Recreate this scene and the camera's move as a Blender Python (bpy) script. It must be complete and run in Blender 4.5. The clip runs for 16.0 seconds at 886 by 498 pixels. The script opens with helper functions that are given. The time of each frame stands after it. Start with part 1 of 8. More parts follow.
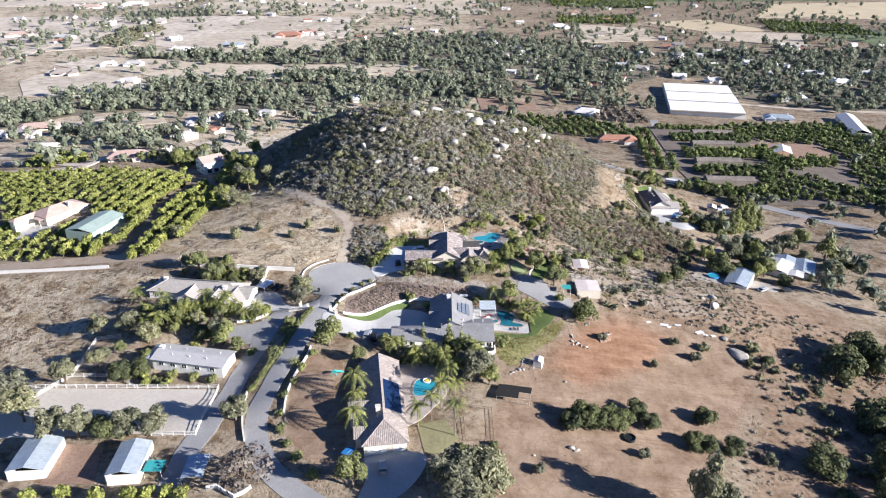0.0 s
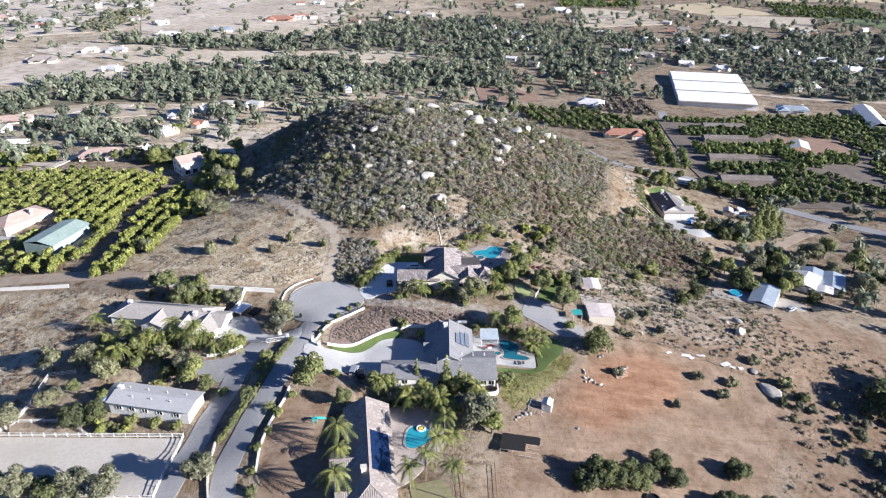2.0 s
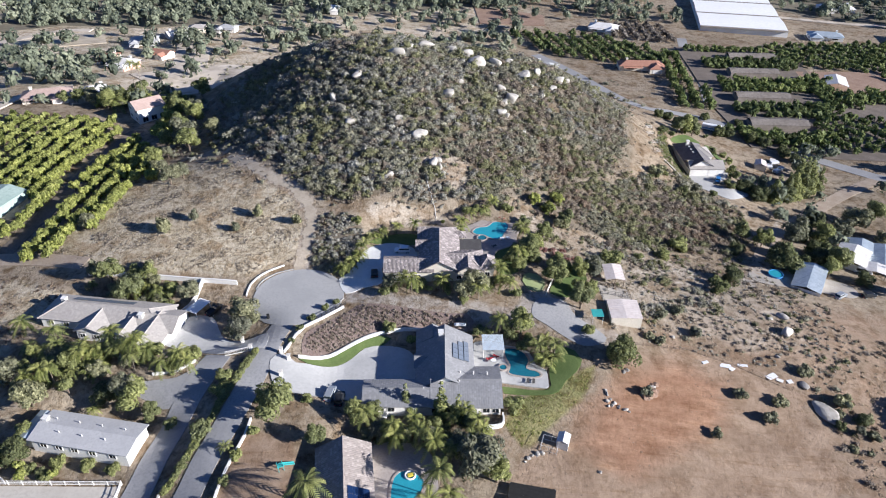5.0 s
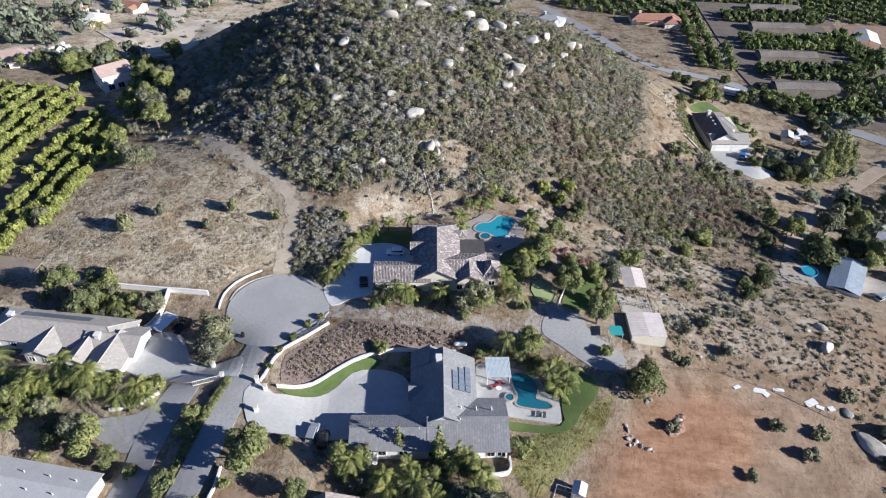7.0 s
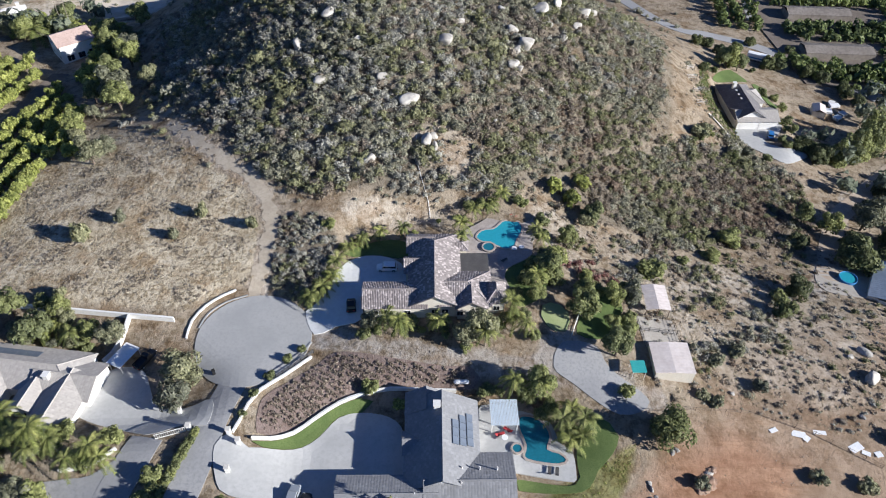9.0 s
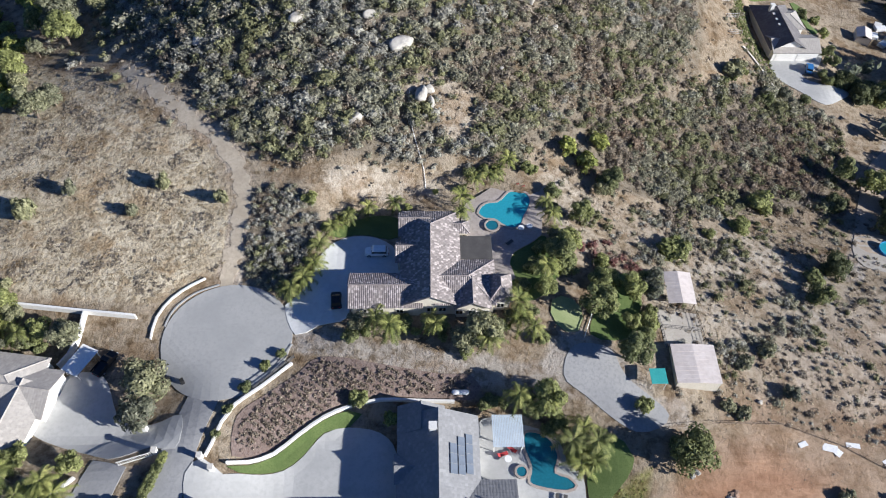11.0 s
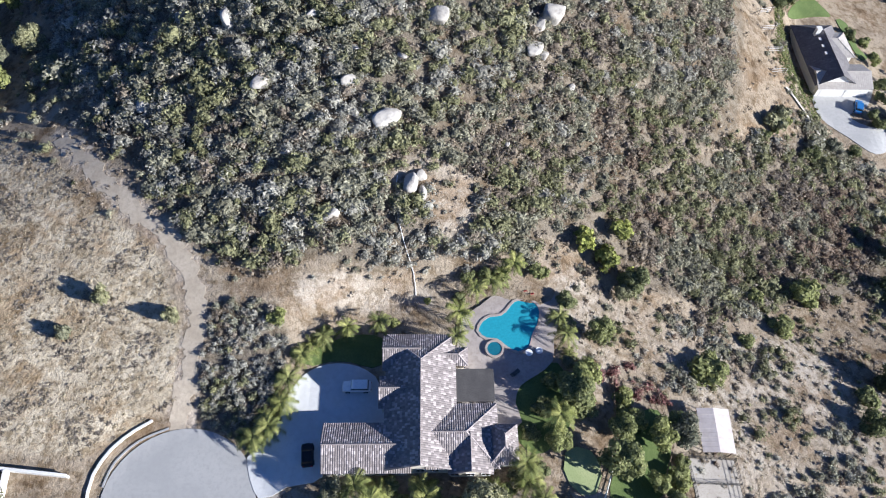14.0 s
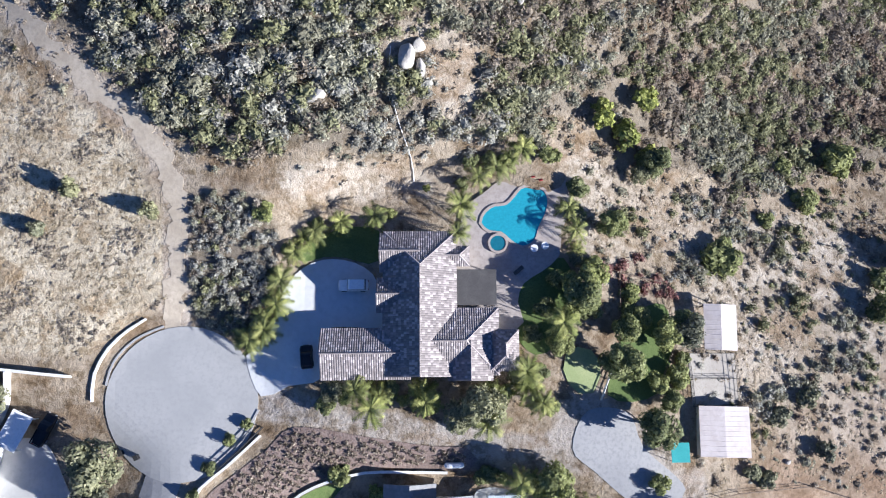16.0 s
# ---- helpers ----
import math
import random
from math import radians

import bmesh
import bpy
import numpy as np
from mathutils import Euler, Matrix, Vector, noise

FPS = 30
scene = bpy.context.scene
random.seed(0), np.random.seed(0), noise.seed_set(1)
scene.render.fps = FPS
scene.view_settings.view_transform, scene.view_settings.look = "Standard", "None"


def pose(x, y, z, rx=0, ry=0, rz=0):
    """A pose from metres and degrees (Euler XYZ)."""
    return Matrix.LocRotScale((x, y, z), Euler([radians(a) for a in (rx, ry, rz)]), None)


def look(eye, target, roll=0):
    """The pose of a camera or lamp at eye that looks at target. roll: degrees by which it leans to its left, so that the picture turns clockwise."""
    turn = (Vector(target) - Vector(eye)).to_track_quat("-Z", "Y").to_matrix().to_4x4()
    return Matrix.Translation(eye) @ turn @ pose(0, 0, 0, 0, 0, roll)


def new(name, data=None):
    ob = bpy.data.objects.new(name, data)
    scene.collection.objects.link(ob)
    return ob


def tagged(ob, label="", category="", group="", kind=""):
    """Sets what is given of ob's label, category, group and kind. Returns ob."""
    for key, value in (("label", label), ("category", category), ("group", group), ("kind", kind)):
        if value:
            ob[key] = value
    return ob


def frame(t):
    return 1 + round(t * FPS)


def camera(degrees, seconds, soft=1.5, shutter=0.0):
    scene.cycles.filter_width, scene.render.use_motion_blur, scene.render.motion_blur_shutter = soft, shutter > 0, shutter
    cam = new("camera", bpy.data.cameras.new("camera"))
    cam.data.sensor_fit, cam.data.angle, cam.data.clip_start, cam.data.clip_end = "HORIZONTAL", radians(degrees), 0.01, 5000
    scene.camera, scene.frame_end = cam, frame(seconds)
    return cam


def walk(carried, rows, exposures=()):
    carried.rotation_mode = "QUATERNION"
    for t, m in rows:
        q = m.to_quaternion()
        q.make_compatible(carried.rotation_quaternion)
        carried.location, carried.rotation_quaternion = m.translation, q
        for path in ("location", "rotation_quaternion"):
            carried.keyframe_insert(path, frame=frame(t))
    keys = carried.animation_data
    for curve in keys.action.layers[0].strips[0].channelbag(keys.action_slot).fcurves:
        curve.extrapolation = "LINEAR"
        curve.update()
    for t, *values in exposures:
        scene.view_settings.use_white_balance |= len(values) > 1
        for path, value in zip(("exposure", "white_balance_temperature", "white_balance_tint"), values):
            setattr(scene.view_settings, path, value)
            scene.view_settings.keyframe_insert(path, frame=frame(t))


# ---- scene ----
cam = camera(65.0, 16.0, 1.1)
METRES, EYE, TILT, LEAN, TURN = 213.0, 107.0, -25.0, 0.0, 0.0
ROWS = [
    (0.0, 0.0, 0.0, 0.0, -0.0, 0.0, -0.0),
    (0.5, 0.0004, 0.0287, 0.0134, -0.06, 0.05, 0.01),
    (1.0, 0.0008, 0.0572, 0.0266, -0.11, 0.08, 0.0),
    (1.5, 0.0012, 0.0856, 0.0394, -0.15, -0.56, 0.0),
    (2.0, 0.0015, 0.1143, 0.0527, -0.21, -1.41, -0.01),
    (2.5, 0.002, 0.1431, 0.0661, -0.26, -2.46, -0.02),
    (3.0, 0.0024, 0.1718, 0.0799, -0.3, -3.61, -0.04),
    (3.5, 0.0029, 0.2008, 0.0934, -0.34, -4.8, -0.08),
    (4.0, 0.0033, 0.2294, 0.1068, -0.4, -6.0, -0.1),
    (6.5, 0.0037, 0.3724, 0.1736, -0.67, -12.07, -0.18),
    (7.0, 0.0036, 0.4007, 0.1864, -0.73, -13.24, -0.17),
    (7.5, 0.0038, 0.4293, 0.2, -0.77, -14.48, -0.18),
    (8.0, 0.004, 0.4578, 0.2133, -0.82, -15.71, -0.16),
    (8.5, 0.0038, 0.4861, 0.2266, -0.9, -16.92, -0.18),
    (9.0, 0.004, 0.5146, 0.2394, -0.96, -18.31, -0.18),
    (9.5, 0.0046, 0.5427, 0.2518, -0.99, -20.01, -0.15),
    (10.0, 0.0043, 0.5708, 0.2642, -1.05, -23.16, -0.23),
    (12.5, 0.0068, 0.7168, 0.3373, -1.22, -30.11, -0.89),
    (13.0, 0.0078, 0.7429, 0.347, -1.25, -29.26, -0.92),
    (13.5, 0.0087, 0.7712, 0.3599, -1.24, -30.52, -0.92),
    (14.0, 0.0095, 0.7973, 0.3708, -1.26, -32.94, -0.9),
    (14.5, 0.0101, 0.8251, 0.384, -1.22, -36.87, -0.93),
    (15.0, 0.0103, 0.852, 0.3966, -1.22, -40.79, -0.98),
    (15.5, 0.0111, 0.8776, 0.4086, -1.16, -47.16, -0.95),
    (16.0, 0.0113, 0.9058, 0.4218, -1.05, -54.02, -1.0),
]
walk(cam, [(t, pose(0, 0, EYE, TILT, LEAN, TURN) @ pose(METRES * x, METRES * y, METRES * z, 90 + pitch, roll, yaw)) for t, x, y, z, yaw, pitch, roll in ROWS],
     exposures=[(0.0, 1.16, 6650, 10), (2.0, 1.08, 6480, 10), (4.0, 0.97, 6430, 10), (7.0, 0.76, 6430, 7.5), (10.0, 0.77, 6450, 6.5), (12.5, 0.78, 6500, 6), (14.0, 1.02, 6250, 8), (16.0, 1.18, 6150, 9)])

# ---- light ----
SUN_EL, SUN_AZ = 20.0, -21.0
world = bpy.data.worlds.new("world")
scene.world = world
world.use_nodes = True
_wn = world.node_tree
_sky = _wn.nodes.new("ShaderNodeTexSky")
_sky.sky_type = "NISHITA"
_sky.sun_disc = False
_sky.sun_elevation = radians(SUN_EL)
_sky.sun_rotation = radians(90 - SUN_AZ)
_sky.air_density = 1.0
_sky.dust_density = 0.1
_sky.ozone_density = 5.0
_clear = _wn.nodes.new("ShaderNodeHueSaturation")
_clear.inputs["Hue"].default_value, _clear.inputs["Saturation"].default_value = 0.515, 1.12
_wn.links.new(_sky.outputs[0], _clear.inputs["Color"])
_wn.links.new(_clear.outputs[0], _wn.nodes["Background"].inputs[0])
_wn.nodes["Background"].inputs[1].default_value = 0.057
_sun = new("sun", bpy.data.lights.new("sun", "SUN"))
_sun.data.energy = 5.3
_sun.data.angle = radians(0.5)
_sun.data.color = (1.0, 0.965, 0.955)
_sd = Vector((math.cos(radians(SUN_EL)) * math.cos(radians(SUN_AZ)), math.cos(radians(SUN_EL)) * math.sin(radians(SUN_AZ)), math.sin(radians(SUN_EL))))
_sun.matrix_world = look(_sd * 300, (0, 0, 0))

# ---- lie of the land ----
# Landforms: centre x, y, radius, rise above the valley floor.
HILL = [(0, 300, 38, 9.3), (0, 270, 32, 6.7), (-25, 300, 30, 2.2), (25, 295, 30, 8.0), (0, 335, 40, 22.1), (12, 312, 16, -5.6), (-60, 330, 45, 9.8), (60, 330, 40, 23.6), (30, 335, 25, 2.8), (-25, 330, 22, 2.2), (-45, 335, 28, 9.4), (-65, 330, 28, 3.4), (-90, 320, 32, -11.5), (-75, 360, 30, 10.4), (-104, 378, 18, -9.0), (-85, 375, 18, 4.0), (-45, 262, 35, 6.8), (45, 265, 35, -3.5)]
SPURS = [(-80, 250, 45, 5.4), (80, 240, 40, 2.9), (40, 215, 30, 12.6), (0, 235, 26, 6.3), (-20, 215, 30, 0.7), (12, 225, 22, -2.1), (-40, 225, 25, -3.9), (92, 206, 20, 4.3), (110, 200, 45, 6.2), (70, 195, 40, -3.6), (20, 185, 35, 3.7), (-50, 190, 40, 12.0)]
SHELVES = [(50, 145, 45, 3.2), (0, 140, 45, 5.4), (-60, 145, 50, -3.5), (95, 150, 45, -1.5), (-90, 95, 60, 10.0), (90, 95, 60, 3.7), (0, 85, 50, 3.7)]
PLAIN = [(-120, 290, 60, 6.7), (-120, 220, 60, 3.5), (140, 260, 60, 0.9), (120, 320, 55, -7.8), (-170, 360, 80, 10.3), (170, 370, 80, 3.2), (0, 390, 60, -3.0)]
# Levelled building pads: centre x, y, half widths, height.
PADS = [(-34, 210, 13, 13, -1.9), (5, 229, 24, 18, 0.0), (2, 186, 26, 13, -5.9), (-8, 150, 14, 22, -6.7), (-78, 203, 21, 9, -5.0),
        (-72, 167, 14, 7, -7.2), (-85, 154, 25, 8, -8.8), (107, 318, 9.5, 20, -20.2), (-55, 198.5, 9, 6, -4.4)]


def ground_height(x, y):
    """The ground's height at x, y (numbers or arrays)."""
    x, y = np.asarray(x, float), np.asarray(y, float)
    z = -22 - 0.02 * np.clip(x, -300, 300) - 4 * (1 - np.exp(-np.clip(y - 300, 0, None) / 200))
    for cx, cy, r, h in HILL + SPURS + SHELVES + PLAIN:
        z = z + h * np.exp(-((x - cx) ** 2 + (y - cy) ** 2) / (2 * r * r))
    for cx, cy, a, b, h in PADS:
        d = np.maximum(np.hypot((x - cx) / a, (y - cy) / b) - 0.85, 0) * min(a, b)
        k = np.exp(-(d / 5.0) ** 2)
        z = z * (1 - k) + h * k
    return z
# ---- end of land ----

# ---- tools ----
def gz(x, y):
    return float(ground_height(x, y))


def tree_nodes(m):
    m.use_nodes = True
    return m.node_tree, m.node_tree.nodes["Principled BSDF"]


def node(nt, kind, **inputs):
    n = nt.nodes.new(kind)
    for key, value in inputs.items():
        n.inputs[key].default_value = value
    return n


def mix_colour(nt, fac, a, b, blend="MIX"):
    """A colour mix; fac, a and b are sockets or plain values."""
    n = nt.nodes.new("ShaderNodeMix")
    n.data_type, n.blend_type = "RGBA", blend
    for sock, v in ((n.inputs[0], fac), (n.inputs[6], a), (n.inputs[7], b)):
        if hasattr(v, "is_linked"):
            nt.links.new(v, sock)
        elif isinstance(v, (int, float)):
            sock.default_value = v
        else:
            sock.default_value = (*v, 1)
    return n.outputs[2]


def ramp(nt, socket, lo, hi):
    n = nt.nodes.new("ShaderNodeMapRange")
    n.inputs[1].default_value, n.inputs[2].default_value = lo, hi
    nt.links.new(socket, n.inputs[0])
    return n.outputs[0]


def noise_of(nt, scale, detail=5, rough=0.6, vec=None):
    n = node(nt, "ShaderNodeTexNoise", Scale=scale, Detail=detail, Roughness=rough)
    nt.links.new(vec or nt.nodes.new("ShaderNodeTexCoord").outputs["Object"], n.inputs["Vector"])
    return n.outputs[0]


def add_bump(nt, bsdf, height, strength, dist=0.1):
    b = node(nt, "ShaderNodeBump", Strength=strength, Distance=dist)
    nt.links.new(height, b.inputs["Height"])
    nt.links.new(b.outputs[0], bsdf.inputs["Normal"])


def surface(name, a, b, scale=0.5, rough=0.85, stain=None, fine=6.0, bump=0.3, dist=0.05, metal=0.0, vary=0.0, island=0.0):
    """A matt surface in two shades, blotched at one scale, grained and stained at another."""
    m = bpy.data.materials.new(name)
    nt, p = tree_nodes(m)
    big, small = noise_of(nt, scale), noise_of(nt, fine, 4)
    col = mix_colour(nt, ramp(nt, big, 0.35, 0.65), a, b)
    col = mix_colour(nt, ramp(nt, small, 0.45, 0.75), col, stain or tuple(0.75 * v for v in a))
    for amount, kind, out in ((vary, "ShaderNodeObjectInfo", "Random"), (island, "ShaderNodeNewGeometry", "Random Per Island")):
        if amount:
            r = nt.nodes.new(kind).outputs[out]
            if kind == "ShaderNodeNewGeometry":
                r = ramp(nt, r, 0.0, 1.0)
                pale = ramp(nt, r, 0.72, 0.95)
                dark = mix_colour(nt, pale, mix_colour(nt, r, (1 - amount,) * 3, (1,) * 3), (1 + 1.4 * amount,) * 3)
            else:
                dark = mix_colour(nt, r, (1 - amount,) * 3, (1 + amount,) * 3)
            col = mix_colour(nt, 1.0, col, dark, "MULTIPLY")
    nt.links.new(col, p.inputs["Base Color"])
    p.inputs["Roughness"].default_value, p.inputs["Metallic"].default_value = rough, metal
    p.inputs["Specular IOR Level"].default_value = 0.3
    add_bump(nt, p, small, bump, dist)
    return m


def leafy(name, dark, mid, light, vary=0.25, thin=0.22, grain=2.6):
    """Leaves in three shades, chosen leaf by leaf and plant by plant by the tint attribute, finely grained and a little translucent."""
    m = bpy.data.materials.new(name)
    nt, p = tree_nodes(m)
    at = nt.nodes.new("ShaderNodeAttribute")
    at.attribute_name = "tint"
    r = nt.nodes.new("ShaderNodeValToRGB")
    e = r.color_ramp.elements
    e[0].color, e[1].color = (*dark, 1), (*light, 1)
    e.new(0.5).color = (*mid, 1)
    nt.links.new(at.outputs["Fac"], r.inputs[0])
    col = r.outputs[0]
    if vary:
        rnd = nt.nodes.new("ShaderNodeObjectInfo").outputs["Random"]
        col = mix_colour(nt, 1.0, col, mix_colour(nt, rnd, (1 - vary, 1 - vary, 1 - 0.6 * vary), (1 + vary, 1 + 0.8 * vary, 1 + 0.3 * vary)), "MULTIPLY")
    speck = noise_of(nt, grain, 3, 0.7)
    col = mix_colour(nt, 1.0, col, mix_colour(nt, ramp(nt, speck, 0.36, 0.66), (0.5, 0.52, 0.55), (1.38, 1.36, 1.3)), "MULTIPLY")
    nt.links.new(col, p.inputs["Base Color"])
    p.inputs["Roughness"].default_value = 0.65
    p.inputs["Specular IOR Level"].default_value = 0.2
    add_bump(nt, p, speck, 0.5, 0.12)
    if thin:
        tr = nt.nodes.new("ShaderNodeBsdfTranslucent")
        nt.links.new(col, tr.inputs["Color"])
        mx = nt.nodes.new("ShaderNodeMixShader")
        mx.inputs[0].default_value = thin
        out = [n for n in nt.nodes if n.type == "OUTPUT_MATERIAL"][0]
        nt.links.new(p.outputs[0], mx.inputs[1])
        nt.links.new(tr.outputs[0], mx.inputs[2])
        nt.links.new(mx.outputs[0], out.inputs["Surface"])
    return m


def part(name, bm, material, parent=None, label=""):
    """One mesh object made of a bmesh, under a thing or a part."""
    me = bpy.data.meshes.new(name)
    bm.normal_update()
    bm.to_mesh(me)
    bm.free()
    me.materials.append(material)
    ob = new(name, me)
    ob.parent = parent
    return tagged(ob, label)


def thing(name, label, category, at=(0, 0, 0), turn=0, group="", kind=""):
    ob = new(name)
    ob.empty_display_size = 0.5
    ob.matrix_basis = pose(*at, 0, 0, turn)
    return tagged(ob, label, category, group, kind)


def mesh_np(name, verts, tris, material, tint=None, smooth=False):
    """A mesh object out of arrays of corners and triangles."""
    me = bpy.data.meshes.new(name)
    v, f = np.asarray(verts, np.float32), np.asarray(tris, np.int32)
    me.vertices.add(len(v))
    me.vertices.foreach_set("co", v.ravel())
    me.loops.add(f.size)
    me.loops.foreach_set("vertex_index", f.ravel())
    me.polygons.add(len(f))
    me.polygons.foreach_set("loop_start", np.arange(0, f.size, f.shape[1], dtype=np.int32))
    me.polygons.foreach_set("loop_total", np.full(len(f), f.shape[1], np.int32))
    me.polygons.foreach_set("use_smooth", np.full(len(f), smooth))
    if tint is not None:
        me.attributes.new("tint", "FLOAT", "POINT").data.foreach_set("value", np.asarray(tint, np.float32))
    me.update()
    me.materials.append(material)
    return me


def box(bm, c, s, turn=0.0, bevel=0.0):
    """A box at centre c with size s, turned about z by degrees."""
    made = bmesh.ops.create_cube(bm, size=1.0, matrix=pose(*c, 0, 0, turn) @ Matrix.Diagonal((*s, 1)))
    if bevel:
        edges = list({e for v in made["verts"] for e in v.link_edges})
        bmesh.ops.bevel(bm, geom=edges, offset=bevel, segments=2, affect="EDGES", profile=0.5)


def rod(bm, a, b, r0, r1=None, seg=8):
    """A tapered rod from a to b."""
    a, b = Vector(a), Vector(b)
    d = b - a
    m = Matrix.Translation((a + b) / 2) @ d.to_track_quat("Z", "Y").to_matrix().to_4x4()
    bmesh.ops.create_cone(bm, cap_ends=True, segments=seg, radius1=r0, radius2=r0 if r1 is None else r1, depth=d.length, matrix=m)


def boxed(name, c, s, material, parent=None, turn=0.0, bevel=0.0, label=""):
    bm = bmesh.new()
    box(bm, c, s, turn, bevel)
    return part(name, bm, material, parent, label)


def inside(x, y, poly):
    """Which of the points x, y lie in the polygon."""
    x, y = np.asarray(x, float), np.asarray(y, float)
    hit = np.zeros(x.shape, bool)
    for (ax, ay), (bx, by) in zip(poly, poly[1:] + poly[:1]):
        if ay != by:
            hit ^= ((ay > y) != (by > y)) & (x < (bx - ax) * (y - ay) / (by - ay) + ax)
    return hit


def sown(poly, density, seed, keep=None):
    """Random points in a polygon, so many per square metre."""
    rng = np.random.default_rng(seed)
    xs, ys = [p[0] for p in poly], [p[1] for p in poly]
    n = int((max(xs) - min(xs)) * (max(ys) - min(ys)) * density)
    x, y = rng.uniform(min(xs), max(xs), n), rng.uniform(min(ys), max(ys), n)
    ok = inside(x, y, poly)
    if keep is not None:
        ok &= rng.uniform(0, 1, n) < keep(x, y)
    return x[ok], y[ok]


def patchy(x, y, scale, seed=0.0):
    """Smooth blotches between 0 and 1."""
    s = 1 / scale
    return 0.5 + 0.25 * (np.sin(x * s * 1.3 + 2.1 * np.sin(y * s * 0.7 + seed)) + np.sin(y * s * 1.7 + 1.7 * np.sin(x * s * 0.9 + 1.3 + seed)))


def edge_distance(x, y, line, closed=True):
    best = np.full(np.shape(x), 1e9)
    for (ax, ay), (bx, by) in zip(line, line[1:] + line[:1] if closed else line[1:]):
        ux, uy = bx - ax, by - ay
        k = np.clip(((x - ax) * ux + (y - ay) * uy) / max(ux * ux + uy * uy, 1e-9), 0, 1)
        best = np.minimum(best, np.hypot(x - ax - k * ux, y - ay - k * uy))
    return best


def soft(x, y, poly, width):
    """1 inside the polygon, falling to 0 over width metres across its edge."""
    d = edge_distance(x, y, poly)
    return np.clip(0.5 + np.where(inside(x, y, poly), d, -d) / width, 0, 1)


def curve(pts, closed=False, step=1.0):
    """A smooth line through points (Catmull-Rom), sampled about every step metres."""
    p = [Vector((*q, 0)) for q in pts]
    n, out = len(p), []
    for i in range(n if closed else n - 1):
        a, b, c, d = (p[(i + k) % n] if closed else p[min(max(i + k, 0), n - 1)] for k in (-1, 0, 1, 2))
        m = max(1, int((c - b).length / step))
        for j in range(m):
            t = j / m
            q = 0.5 * (2 * b + (c - a) * t + (2 * a - 5 * b + 4 * c - d) * t * t + (3 * b - a - 3 * c + d) * t ** 3)
            out.append((q.x, q.y))
    return out if closed else out + [tuple(pts[-1])]


def band(pts, width, step=1.5):
    """The outline of a strip of that width along a line."""
    c = curve(pts, False, step)
    left, right = [], []
    for i, (x, y) in enumerate(c):
        (ax, ay), (bx, by) = c[max(i - 1, 0)], c[min(i + 1, len(c) - 1)]
        d = math.hypot(bx - ax, by - ay) or 1
        nx, ny = -(by - ay) / d * width / 2, (bx - ax) / d * width / 2
        left.append((x + nx, y + ny))
        right.append((x - nx, y - ny))
    return left + right[::-1]


def drape(name, poly, material, label="", category="", lift=0.1, step=1.5, level=None, rounded=True, kind="structure", skirt=0.4):
    """A slab that follows the ground inside an outline, or lies at one level."""
    from mathutils.geometry import delaunay_2d_cdt
    rim = curve(poly, True, step) if rounded else [p for a, b in zip(poly, poly[1:] + poly[:1]) for p in
                                                    [(a[0] + (b[0] - a[0]) * k / m, a[1] + (b[1] - a[1]) * k / m) for m in [max(1, int(math.dist(a, b) / step))] for k in range(m)]]
    xs, ys = [p[0] for p in rim], [p[1] for p in rim]
    gx, gy = np.meshgrid(np.arange(min(xs), max(xs), step), np.arange(min(ys), max(ys), step))
    gx, gy = gx.ravel(), gy.ravel()
    ok = inside(gx, gy, rim)
    gx, gy = gx[ok], gy[ok]
    ok = edge_distance(gx, gy, rim) > step * 0.4
    pts = [Vector(p) for p in rim] + [Vector((a, b)) for a, b in zip(gx[ok], gy[ok])]
    v, _, f, *_ = delaunay_2d_cdt(pts, [], [list(range(len(rim)))], 1, 1e-4)
    x, y = np.array([p.x for p in v]), np.array([p.y for p in v])
    z = (ground_height(x, y) + lift) if level is None else np.full(len(x), level)
    bm = bmesh.new()
    vs = [bm.verts.new(q) for q in zip(x, y, z)]
    for face in f:
        try:
            bm.faces.new([vs[i] for i in face])
        except ValueError:
            pass
    bmesh.ops.recalc_face_normals(bm, faces=bm.faces)
    if sum(face.normal.z for face in bm.faces) < 0:
        bmesh.ops.reverse_faces(bm, faces=bm.faces)
    out = bmesh.ops.extrude_edge_only(bm, edges=[e for e in bm.edges if len(e.link_faces) == 1])
    for q in out["geom"]:
        if isinstance(q, bmesh.types.BMVert):
            q.co.z -= skirt
    ob = part(name, bm, material)
    return tagged(ob, label, category, "", kind)


